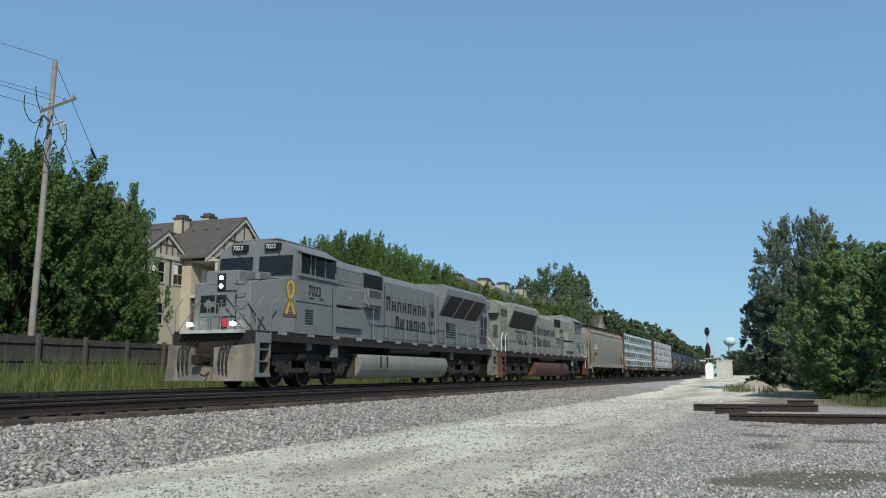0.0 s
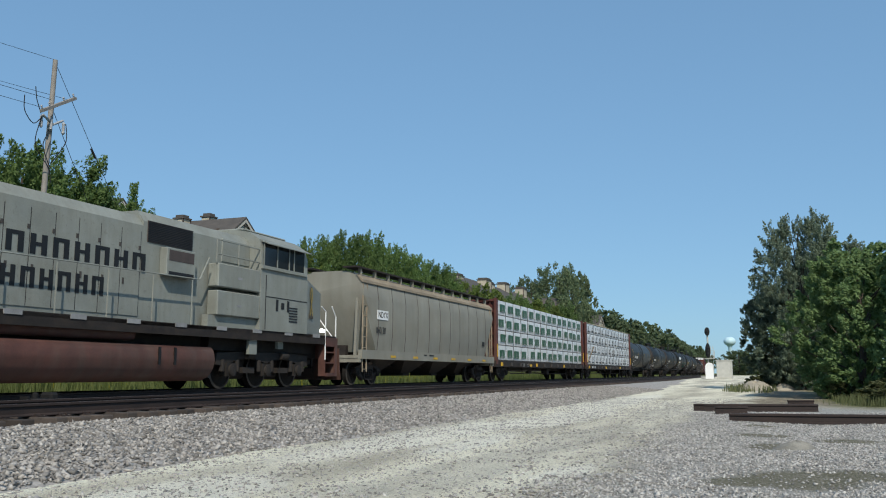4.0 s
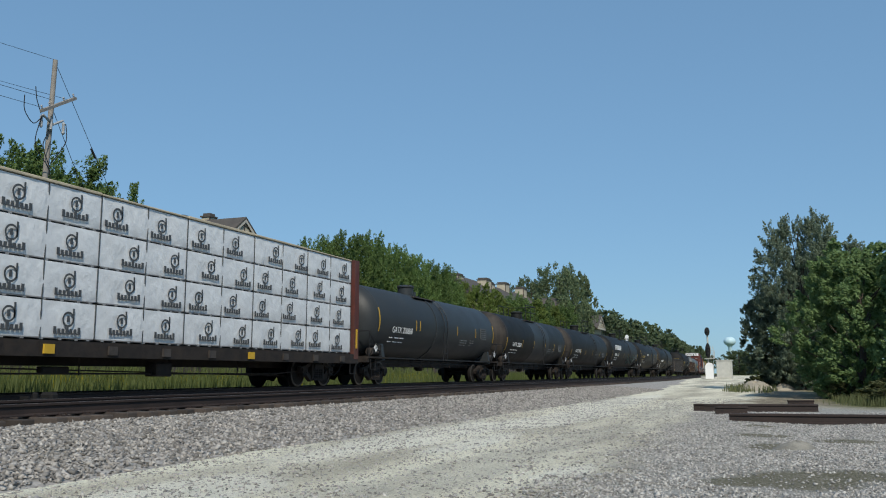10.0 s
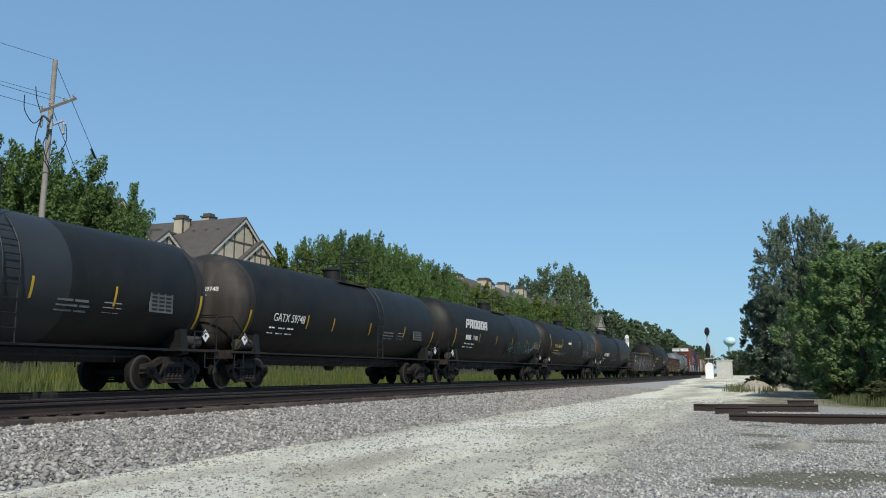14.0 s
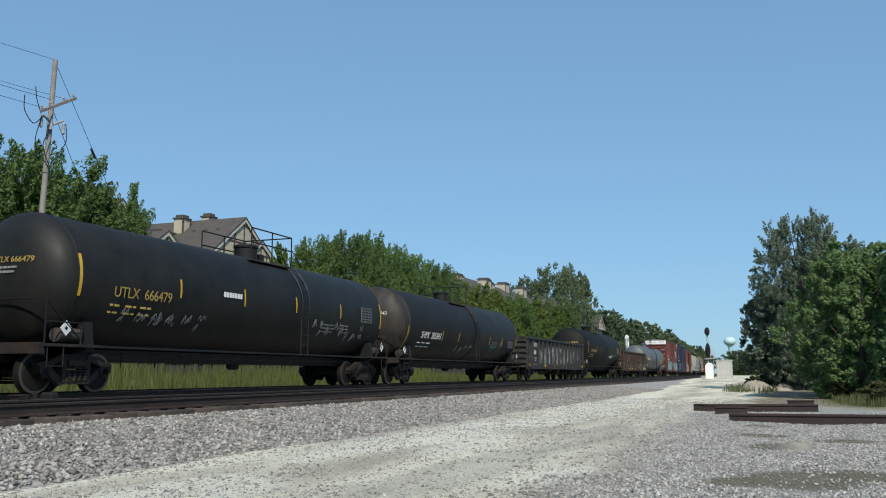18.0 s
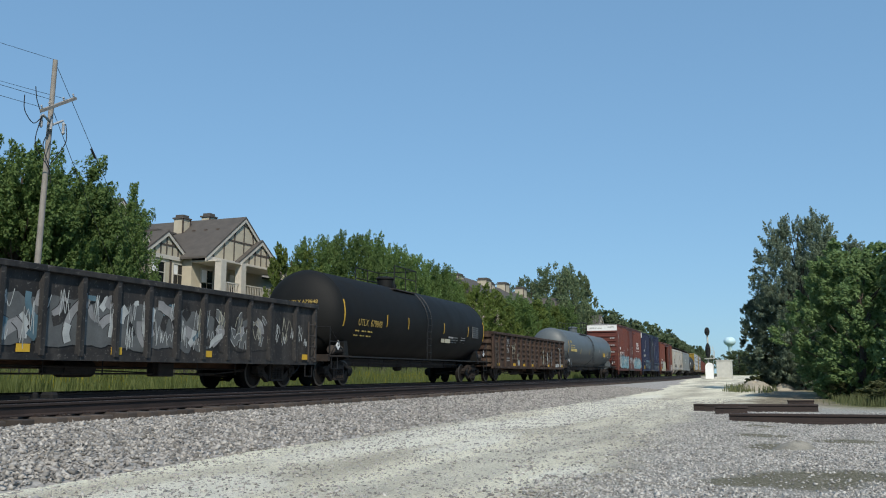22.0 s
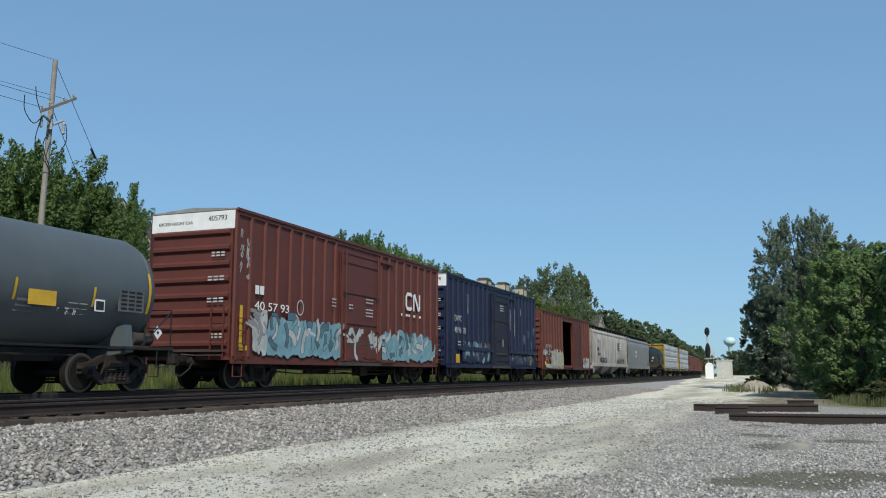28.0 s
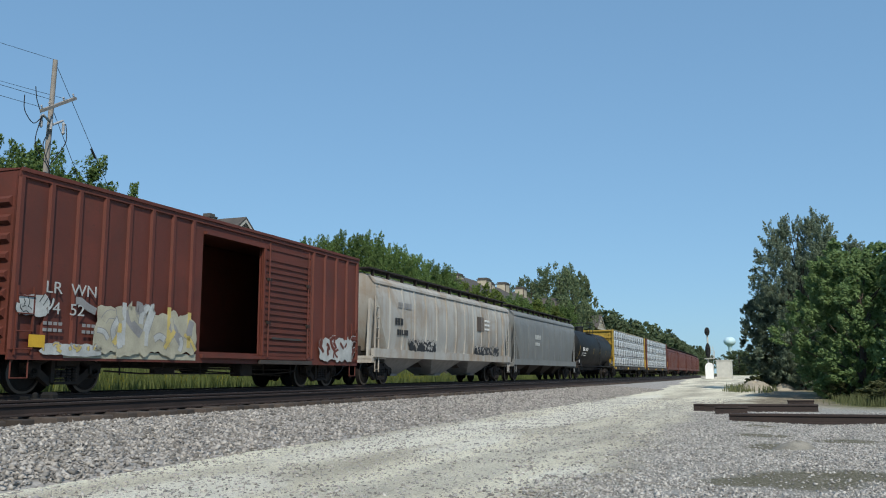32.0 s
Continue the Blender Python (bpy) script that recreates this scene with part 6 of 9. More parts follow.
    part("corner_rail", bm, M["black_paint"], car)
    for x in (-7.3, 8.0):
        loco_truck(car, x)
    couplers(car, 11.5)
    # lettering on the side that faces the road
    y = near * (Y0 + 0.024)
    return car, near, y


def facing(near, x, y, z):
    """Writing on a locomotive's near side: reads left to right for whoever stands there."""
    return pose(x, y, z, 90, 0, 0) if near < 0 else pose(x, y, z, 90, 0, 180)


def ribbon_sign(car, x, y, z, h, near, flat=True):
    """A looped ribbon sign on a dark base."""
    d = -0.006 if near < 0 else 0.006
    bm = bmesh.new()
    def strip(pts, w):
        ribbon_strip(bm, [(x + a * h, z + b * h) for a, b in pts], w * h, y + d, lambda q: 0.0)
    line = bent([(-0.17, 0.06), (0.07, 0.60), (0.115, 0.80), (0.07, 0.93), (0.0, 0.97), (-0.07, 0.93), (-0.115, 0.80), (-0.07, 0.60), (0.17, 0.06)], 3)
    strip(line, 0.052)
    r = part("ribbon", bm, M["ribbon_gold"], car, "gold looped ribbon emblem")
    bm = bmesh.new()
    d *= 0.5
    strip(line, 0.074)
    part("ribbon_border", bm, M["timber"], r)
    bm = bmesh.new()
    prism(bm, [(x - 0.27 * h, z - 0.02 * h), (x + 0.27 * h, z - 0.02 * h), (x + 0.24 * h, z + 0.12 * h), (x - 0.24 * h, z + 0.12 * h)], y - 0.004 if near < 0 else y, y if near < 0 else y + 0.004, "y")
    part("ribbon_base", bm, M["timber"], r)
    return r


def crest(car, x, y, z, near):
    """An oval shield in black outline."""
    bm = bmesh.new()
    for rx, rz, w in ((0.44, 0.68, 0.06), (0.32, 0.54, 0.03)):
        n = 24
        for i in range(n):
            a, b = 2 * math.pi * i / n, 2 * math.pi * (i + 1) / n
            p = [(rx * math.cos(a), rz * math.sin(a)), (rx * math.cos(b), rz * math.sin(b)), ((rx - w) * math.cos(b), (rz - w) * math.sin(b)), ((rx - w) * math.cos(a), (rz - w) * math.sin(a))]
            bm.faces.new([bm.verts.new((x + q[0], y, z + q[1])) for q in p])
    box(bm, x - 0.15, x + 0.15, y - 0.002, y + 0.002, z + 0.08, z + 0.38)
    box(bm, x - 0.13, x + 0.13, y - 0.002, y + 0.002, z - 0.30, z - 0.08)
    box(bm, x - 0.30, x + 0.30, y - 0.002, y + 0.002, z - 0.68, z - 0.56)
    part("crest", bm, M["black_paint"], car, "black oval crest as plain shapes")


# ---------------------------------------------------------------- ground
# worn, damp spots in the gravel: place and half sizes
DAMP = ((8.5, -0.15, 0.80, 0.62), (8.2, 0.38, 0.40, 0.32), (8.9, -0.75, 0.5, 0.35), (14.2, 0.25, 0.35, 0.50), (12.3, 0.1, 0.6, 0.35), (13.6, -0.9, 0.4, 0.5), (7.0, -0.95, 0.5, 0.4), (16.6, 0.3, 0.5, 0.3))
# the road: pale driven lanes, and grey worn stretches
PALE = ((13.0, 5.0, 5.0, 0.75), (19.0, 4.3, 5.0, 0.8), (30.0, 4.9, 9.0, 0.9), (5.6, 4.5, 1.8, 0.7), (11.5, 3.9, 2.2, 0.35), (8.3, 1.9, 1.0, 0.25))
WORN = ((8.8, 2.9, 2.6, 0.55), (13.5, 2.7, 3.5, 0.5), (6.0, 3.3, 1.2, 0.4), (22.0, 2.6, 4.0, 0.5), (16.5, 5.9, 3.0, 0.35))


def ground_mat():
    """Cream dust road beside the line, pale gravel on the camera's side, grass beyond: laid out by place, broken up by noise."""
    m = bpy.data.materials.new("ground_road_gravel_grass")
    m.use_nodes = True
    nt = m.node_tree
    nt.nodes.clear()
    n, k = nt.nodes.new, nt.links.new
    out, b = n("ShaderNodeOutputMaterial"), n("ShaderNodeBsdfPrincipled")
    k(b.outputs[0], out.inputs[0])
    b.inputs["Roughness"].default_value = 0.95
    b.inputs["Specular IOR Level"].default_value = 0.1
    tc, sep = n("ShaderNodeTexCoord"), n("ShaderNodeSeparateXYZ")
    k(tc.outputs["Object"], sep.inputs[0])

    def noise_at(scale, detail=5, rough=0.6):
        t = n("ShaderNodeTexNoise")
        t.inputs["Scale"].default_value, t.inputs["Detail"].default_value, t.inputs["Roughness"].default_value = scale, detail, rough
        k(tc.outputs["Object"], t.inputs["Vector"])
        return t.outputs["Fac"]

    def ramp(src, stops):
        r = n("ShaderNodeValToRGB")
        while len(r.color_ramp.elements) < len(stops):
            r.color_ramp.elements.new(0.5)
        for e, (p, c) in zip(r.color_ramp.elements, stops):
            e.position, e.color = p, (*c, 1)
        k(src, r.inputs["Fac"])
        return r.outputs["Color"]

    def mix(f, a, c):
        x = n("ShaderNodeMix")
        x.data_type = "RGBA"
        k(f, x.inputs["Factor"])
        k(a, x.inputs["A"])
        k(c, x.inputs["B"])
        return x.outputs["Result"]

    def math_(op, a, v=None, w=None):
        x = n("ShaderNodeMath")
        x.operation = op
        for i, q in enumerate((a, v, w)):
            if q is None:
                continue
            if isinstance(q, (int, float)):
                x.inputs[i].default_value = q
            else:
                k(q, x.inputs[i])
        return x.outputs[0]

    def edge(src, lo, hi):
        r = n("ShaderNodeMapRange")
        r.interpolation_type = "SMOOTHSTEP"
        r.inputs["From Min"].default_value, r.inputs["From Max"].default_value = lo, hi
        k(src, r.inputs["Value"])
        return r.outputs[0]

    mp = n("ShaderNodeMapping")
    mp.inputs["Scale"].default_value = (0.16, 1.0, 1.0)
    k(tc.outputs["Object"], mp.inputs["Vector"])
    lane = n("ShaderNodeTexNoise")
    lane.inputs["Scale"].default_value, lane.inputs["Detail"].default_value = 0.9, 4
    k(mp.outputs[0], lane.inputs["Vector"])
    fine, grit = noise_at(38, 6, 0.75), noise_at(150, 3, 0.8)
    road = ramp(lane.outputs["Fac"], ((0.32, (0.42, 0.392, 0.318)), (0.48, (0.63, 0.597, 0.482)), (0.62, (0.80, 0.77, 0.63))))
    specks = ramp(fine, ((0.34, (0.22, 0.21, 0.19)), (0.45, (0.72, 0.71, 0.68)), (0.56, (1, 1, 1)), (0.76, (1.2, 1.2, 1.2))))
    mul = n("ShaderNodeMix")
    mul.data_type, mul.blend_type = "RGBA", "MULTIPLY"
    mul.inputs["Factor"].default_value = 0.70
    k(road, mul.inputs["A"])
    k(specks, mul.inputs["B"])
    road = mul.outputs["Result"]
    rag = math_("MULTIPLY_ADD", noise_at(1.6, 5, 0.7), 1.3, -0.65)

    def spot(px, py, rx, ry):
        ex = math_("POWER", math_("ABSOLUTE", math_("DIVIDE", math_("SUBTRACT", sep.outputs["X"], px), rx)), 2.0)
        ey = math_("POWER", math_("ABSOLUTE", math_("DIVIDE", math_("SUBTRACT", sep.outputs["Y"], py), ry)), 2.0)
        return edge(math_("ADD", math_("ADD", ex, ey), rag), 1.25, 0.45)

    chalk = ramp(fine, ((0.34, (0.40, 0.385, 0.33)), (0.46, (0.72, 0.70, 0.60)), (0.7, (0.84, 0.82, 0.72))))
    worn = ramp(fine, ((0.34, (0.12, 0.115, 0.10)), (0.48, (0.34, 0.325, 0.28)), (0.7, (0.50, 0.48, 0.41))))
    for q in PALE:
        road = mix(math_("MULTIPLY", spot(*q), 0.75), road, chalk)
    for q in WORN:
        road = mix(math_("MULTIPLY", spot(*q), 0.40), road, worn)
    gravel = ramp(math_("MULTIPLY_ADD", grit, 0.5, math_("MULTIPLY", fine, 0.5)), ((0.34, (0.10, 0.098, 0.092)), (0.5, (0.36, 0.35, 0.32)), (0.66, (0.54, 0.525, 0.485))))
    dirt = ramp(fine, ((0.32, (0.06, 0.058, 0.035)), (0.5, (0.15, 0.14, 0.095)), (0.68, (0.34, 0.32, 0.27))))
    wob = math_("MULTIPLY_ADD", noise_at(0.7, 5), 2.6, -1.3)
    yy = math_("ADD", sep.outputs["Y"], wob)
    # dark damp patches in the gravel
    for q in DAMP:
        gravel = mix(math_("MULTIPLY", spot(*q), 0.92), gravel, dirt)
    far = edge(sep.outputs["X"], 24.0, 30.0)
    col = mix(math_("MULTIPLY", edge(yy, 2.1, 1.2), math_("SUBTRACT", 1.0, far)), road, gravel)
    # bare brown soil under the trees by the road
    soil = ramp(noise_at(5.0, 7, 0.7), ((0.34, (0.085, 0.070, 0.050)), (0.5, (0.19, 0.160, 0.115)), (0.68, (0.36, 0.315, 0.235))))
    shade = math_("MULTIPLY", math_("MULTIPLY", edge(yy, 1.5, 0.3), edge(sep.outputs["X"], 24.0, 29.0)), edge(sep.outputs["X"], 75.0, 62.0))
    col = mix(math_("MULTIPLY", shade, 0.92), col, soil)
    grass = ramp(noise_at(1.5, 8, 0.7), ((0.3, (0.06, 0.075, 0.022)), (0.6, (0.12, 0.14, 0.045)), (0.8, (0.17, 0.165, 0.07))))
    side = math_("MAXIMUM", edge(yy, 18.2, 19.4), edge(yy, -1.0, -2.6))
    side = math_("MULTIPLY", side, math_("MAXIMUM", edge(sep.outputs["X"], 23.0, 31.0), edge(sep.outputs["Y"], 15.0, 17.0)))
    side = math_("MAXIMUM", side, math_("MAXIMUM", edge(sep.outputs["X"], -6.0, -12.0), edge(sep.outputs["X"], 230.0, 300.0)))
    col = mix(side, col, grass)
    k(col, b.inputs["Base Color"])
    bp = n("ShaderNodeBump")
    bp.inputs["Strength"].default_value, bp.inputs["Distance"].default_value = 0.6, 0.03
    k(math_("ADD", fine, grit), bp.inputs["Height"])
    k(bp.outputs[0], b.inputs["Normal"])
    return m


GZ = -0.5


def ground_z(x, y):
    z = GZ + 0.035 * noise.noise((x * 0.35, y * 0.6, 0.0)) + 0.012 * noise.noise((x * 1.7, y * 1.7, 3.0))
    if y > 18:
        z += min(0.15, (y - 18) * 0.03)
    if x > 40:
        z += min(0.30, (x - 40) * 0.004)
    return z


def make_ground():
    """One sheet, fine near the camera, coarse to the horizon."""
    def axis(lo, hi, near_lo, near_hi, step):
        a = list(np.arange(near_lo, near_hi + 1e-6, step))
        g, q = [], step
        p = near_hi
        while p < hi:
            q *= 1.28
            p += q
            g.append(min(p, hi))
        h, q, p = [], step, near_lo
        while p > lo:
            q *= 1.28
            p -= q
            h.append(max(p, lo))
        return h[::-1] + a + g
    xs, ys = axis(-2500, 4000, -4, 60, 0.5), axis(-3000, 3000, -8, 28, 0.5)
    verts = [(x, y, ground_z(x, y) if abs(x) < 400 and abs(y) < 300 else GZ + (0.3 if x > 40 else 0)) for x in xs for y in ys]
    w = len(ys)
    faces = [(i * w + j, (i + 1) * w + j, (i + 1) * w + j + 1, i * w + j + 1) for i in range(len(xs) - 1) for j in range(w - 1)]
    me = raw_mesh("ground", verts, faces, ground_mat())
    me.polygons.foreach_set("use_smooth", [True] * len(me.polygons))
    return tagged(new("ground", me), "pale dust road, gravel and grass beside the railway", "ground", kind="structure")


make_ground()


# ---------------------------------------------------------------- stones
def stones(name, spots, size, material, label, seed):
    """Broken stones joined in one mesh; spots: rows of (x, y, z)."""
    rng = np.random.default_rng(seed)
    n = len(spots)
    base = np.array([(1.25, 0, 0), (-1.25, 0, 0), (0, 1, 0), (0, -1, 0), (0, 0, 1), (0, 0, -1)], float)
    tri = np.array([(0, 2, 4), (2, 1, 4), (1, 3, 4), (3, 0, 4), (2, 0, 5), (1, 2, 5), (3, 1, 5), (0, 3, 5)])
    sc = size[0] + (size[1] - size[0]) * rng.random((n, 1, 1)) ** 2
    v = base[None] * (0.45 + 0.85 * rng.random((n, 6, 1))) + rng.normal(0, 0.34, (n, 6, 3))
    a = rng.random(n) * 6.283
    c, s = np.cos(a), np.sin(a)
    rot = np.zeros((n, 3, 3))
    rot[:, 0, 0], rot[:, 0, 1], rot[:, 1, 0], rot[:, 1, 1], rot[:, 2, 2] = c, -s, s, c, 1
    v = np.einsum("nij,nkj->nki", rot, v * sc * np.array((1, 1, 0.75))) + np.asarray(spots)[:, None, :]
    f = tri[None] + (np.arange(n) * 6)[:, None, None]
    me = bpy.data.meshes.new(name)
    me.vertices.add(n * 6)
    me.vertices.foreach_set("co", v.reshape(-1))
    me.loops.add(n * 24)
    me.polygons.add(n * 8)
    me.loops.foreach_set("vertex_index", f.reshape(-1).astype(np.int32))
    me.polygons.foreach_set("loop_start", np.arange(0, n * 24, 3, dtype=np.int32))
    me.update(calc_edges=True)
    me.validate()
    me.materials.append(material)
    return tagged(new(name, me), label, "gravel", kind="stuff")


def bed_z(y):
    """Cross-section of the ballast bed."""
    pts = ((5.6, -0.56), (6.1, -0.46), (9.3, -0.26), (9.75, -0.31), (12.6, -0.29), (13.4, -0.27), (14.2, -0.26), (17.5, -0.23), (19.6, -0.48))
    for (a, za), (b, zb) in zip(pts, pts[1:]):
        if a <= y <= b:
            return za + (zb - za) * (y - a) / (b - a)
    return -0.6


def make_bed():
    xs = list(np.arange(-30, 80, 1.0)) + list(np.arange(80, 720, 8.0))
    ys = [5.6, 6.1, 6.9, 7.7, 8.5, 9.3, 10.4, 11.1, 11.8, 12.6, 13.4, 14.2, 15.1, 15.9, 16.6, 17.5, 18.5, 19.6]
    verts = [(x, y + bend(x), bed_z(y) + (0.02 * noise.noise((x * 0.9, y * 1.3, 5)) if 6 < y < 19 else 0)) for x in xs for y in ys]
    w = len(ys)
    faces = [(i * w + j, (i + 1) * w + j, (i + 1) * w + j + 1, i * w + j + 1) for i in range(len(xs) - 1) for j in range(w - 1)]
    me = raw_mesh("ballast_bed", verts, faces, mat("ballast_bed_stone", (0.34, 0.322, 0.298), 0.9, vary=0.45, scale=14, fine=60, bump=1.0))
    tagged(new("ballast_bed", me), "grey-pink crushed stone bed under two tracks", "ballast", kind="structure")


make_bed()
rng = np.random.default_rng(5)


def scatter(n, x0, x1, y0, y1, zf, power=1.6):
    u = rng.random(n) ** power
    x = x0 + (x1 - x0) * u
    y = y0 + (y1 - y0) * rng.random(n)
    return np.array([(a, b + bend(a), zf(a, b)) for a, b in zip(x, y)])


stones("ballast_stones", scatter(46000, 3.0, 50, 5.9, 10.0, lambda x, y: bed_z(y) + 0.010, 1.5), (0.016, 0.043), M["stone"], "loose grey and pinkish ballast stones on the bank", 1)
stones("ballast_stones", scatter(9000, 4, 50, 11.9, 15.0, lambda x, y: bed_z(y) + 0.01, 1.3), (0.018, 0.045), M["stone_w"], "paler ballast between the two tracks", 2)
stones("roadside_stones", scatter(26000, 3.0, 34, 1.2, 6.6, lambda x, y: ground_z(x, y) + 0.001, 1.5), (0.006, 0.021), M["stone"], "small stones strewn over the dust road", 3)
stones("roadside_stones", scatter(12000, 3.0, 30, 1.0, 6.6, lambda x, y: ground_z(x, y) + 0.001, 1.4), (0.006, 0.022), M["stone_w"], "pale chips of limestone trodden into the road", 6)


def clear_of_damp(spots):
    keep = np.ones(len(spots), bool)
    for px, py, rx, ry in DAMP:
        d = ((spots[:, 0] - px) / rx) ** 2 + ((spots[:, 1] - py) / ry) ** 2 + rng.normal(0, 0.25, len(spots))
        keep &= (d > 0.9) | (rng.random(len(spots)) < 0.12)
    return spots[keep]


def heap(n, x0, x1, power):
    """Spots in the gravel's wedge: a ragged edge towards the road, thinning out to the other side."""
    x = x0 + (x1 - x0) * rng.random(n) ** power
    top = 1.75 + 0.8 * np.array([noise.noise((a * 0.6, 1.7, 0.0)) for a in x]) + rng.normal(0, 0.22, n)
    y = top - (top + 0.125 * x + 0.8) * rng.random(n) ** 0.9
    return np.array([(a, b, ground_z(a, b) + 0.004) for a, b in zip(x, y)])


stones("gravel_stones", clear_of_damp(heap(62000, 4.0, 23, 1.25)), (0.007, 0.022), M["stone_w"], "pale limestone gravel heaped beside the road", 4)


# ---------------------------------------------------------------- tracks
def rail_mesh(name, off, yc, x0, x1, material):
    prof = [(-0.076, -0.18), (-0.076, -0.168), (-0.012, -0.145), (-0.010, -0.045), (-0.036, -0.036), (-0.036, -0.006), (-0.030, 0.0), (0.030, 0.0), (0.036, -0.006), (0.036, -0.036), (0.010, -0.045), (0.012, -0.145), (0.076, -0.168), (0.076, -0.18)]
    xs = [x0]
    while xs[-1] < x1:
        xs.append(xs[-1] + (6 if xs[-1] > 40 else 12))
    n = len(prof)
    verts = [(x, yc + off + bend(x) + a, z) for x in xs for a, z in prof]
    faces = [(i * n + j, i * n + (j + 1) % n, (i + 1) * n + (j + 1) % n, (i + 1) * n + j) for i in range(len(xs) - 1) for j in range(n)]
    me = raw_mesh(name, verts, faces, material)
    me.materials.append(M["rail_top"])
    for i, p in enumerate(me.polygons):
        if i % n == 6:
            p.material_index = 1
    return me


def make_track(name, yc, label):
    tr = thing(name, label, "track", kind="structure")
    for off in (-0.755, 0.755):
        ob = new("rail", rail_mesh("rail", off, yc, -30, 700, M["rail"]))
        ob.parent = tr
    bm = B((-0.115, 0.115, -1.3, 1.3, -0.36, -0.19))
    tie = mesh_of("tie", bm, M["tie"], bevel=0.012)
    bm = B((-0.09, 0.09, -0.17, 0.17, -0.192, -0.176))
    for dx in (-0.06, 0.06):
        for dy in (-0.10, 0.10):
            box(bm, dx - 0.012, dx + 0.012, dy - 0.018, dy + 0.018, -0.176, -0.150)
    plate = mesh_of("tie_plate", bm, M["rail"])
    bm = bmesh.new()
    rnd = random.Random(9)
    x, i = -14.0, 0
    while x < 500:
        if 2.0 < x < 62:
            t = again("tie", tie, tr, pose(x, yc + rnd.uniform(-0.05, 0.05), rnd.uniform(-0.012, 0.004), 0, 0, rnd.uniform(-1.5, 1.5)))
            for off in (-0.755, 0.755):
                again("tie_plate", plate, t, pose(0, off, 0))
        else:
            box(bm, x - 0.115, x + 0.115, yc - 1.3 + bend(x), yc + 1.3 + bend(x), -0.36, -0.19)
        x += 0.52
    part("far_ties", bm, M["tie"], tr)
    tr.children[-1]["kind"] = "stuff"


make_track("track_near", NEAR_Y, "empty near track with rusty rails on wooden ties")
make_track("track_far", TRAIN_Y, "far track on which the train runs")


# ---------------------------------------------------------------- trees
def crown_mesh(name, seed, h, w, lean, material, leaves, size, base=0.12, boughs=100, upright=0.5, peak=0.45, spiky=0.5, droop=0.0, sprays=18):
    """A crown of boughs set over an egg-shaped form; every bough carries spindle-shaped sprays, every spray its leaves."""
    rng = np.random.default_rng(seed)

    def unit(v):
        return v / np.maximum(np.linalg.norm(v, axis=1, keepdims=True), 1e-6)

    def across(v):
        a = unit(np.cross(v, rng.normal(size=v.shape)))
        return a, np.cross(v, a)

    up = np.array((0.0, 0.0, 1.0))
    i = np.arange(boughs)
    f = base + (0.93 - base) * (i + rng.random(boughs)) / boughs
    g = (f - base) / (1 - base)
    form = np.sin(math.pi * np.minimum(1.0, g ** (math.log(0.5) / math.log(peak)) * 0.92 + 0.08)) ** 0.55
    a = i * 2.39996 + rng.random(boughs) * 0.9
    reach = w * 0.5 * form * (0.28 + 0.72 * rng.random(boughs) ** 0.4) * (0.86 + 0.26 * rng.random(boughs))
    out = np.stack([np.cos(a), np.sin(a), np.zeros(boughs)], 1)
    tip = out * reach[:, None] + np.stack([lean * f, 0 * f, h * f], 1)
    lift = upright + (1 - upright) * 0.85 * g
    u = unit(out * (1 - lift)[:, None] + up * lift[:, None] + rng.normal(0, 0.16, (boughs, 3)))
    length = w * 0.15 * (0.7 + 0.6 * rng.random(boughs)) * (1 + spiky * g * rng.random(boughs))
    root = tip - u * length[:, None] * 0.7
    # sprays along the boughs
    n = boughs * sprays
    b = np.repeat(i, sprays)
    t = rng.random(n) ** 0.8
    p1, p2 = across(u[b])
    ang = rng.random((n, 1)) * 6.283
    side = p1 * np.cos(ang) + p2 * np.sin(ang)
    wide = (length[b] * 0.50 * (1 - 0.78 * t) * (0.4 + 0.6 * rng.random(n)))[:, None]
    c = root[b] + u[b] * (length[b] * t)[:, None] + side * wide
    v = unit(u[b] * 0.85 + side * 0.55 + up * (upright * 0.4 - droop))
    ls = length[b] * 0.36 * (0.5 + 0.9 * rng.random(n)) * (1.15 - 0.4 * t)
    rs = ls * (0.18 + 0.14 * rng.random(n))
    # leaves on the sprays
    q = rng.choice(n, leaves, p=ls * rs / (ls * rs).sum())
    t = rng.random(leaves)
    e1, e2 = across(v)
    ang = rng.random((leaves, 1)) * 6.283
    e = e1[q] * np.cos(ang) + e2[q] * np.sin(ang)
    r = rs[q] * np.sin(math.pi * (t * 0.88 + 0.08)) ** 0.7 * (0.35 + 0.95 * rng.random(leaves))
    p = c[q] + v[q] * (ls[q] * (t - 0.35))[:, None] + e * r[:, None]
    p[:, 2] = np.maximum(p[:, 2], h * 0.01)
    nrm = unit(e + v[q] * 0.3 + up * 0.35 + rng.normal(0, 0.34, (leaves, 3)))
    t1 = unit(np.cross(nrm, np.cross(v[q] + rng.normal(0, 0.6, (leaves, 3)), nrm)))
    t2 = np.cross(nrm, t1)
    s = size * (0.55 + 0.75 * rng.random((leaves, 1)))
    leaf = np.stack([p - t1 * s * 0.7 - t2 * s * 0.6, p + t1 * s * 1.05 + nrm * s * 0.15, p - t1 * s * 0.5 + t2 * s * 0.7], 1)
    me = bpy.data.meshes.new(name)
    me.vertices.add(leaves * 3)
    me.vertices.foreach_set("co", leaf.reshape(-1))
    me.loops.add(leaves * 3)
    me.polygons.add(leaves)
    me.loops.foreach_set("vertex_index", np.arange(leaves * 3, dtype=np.int32))
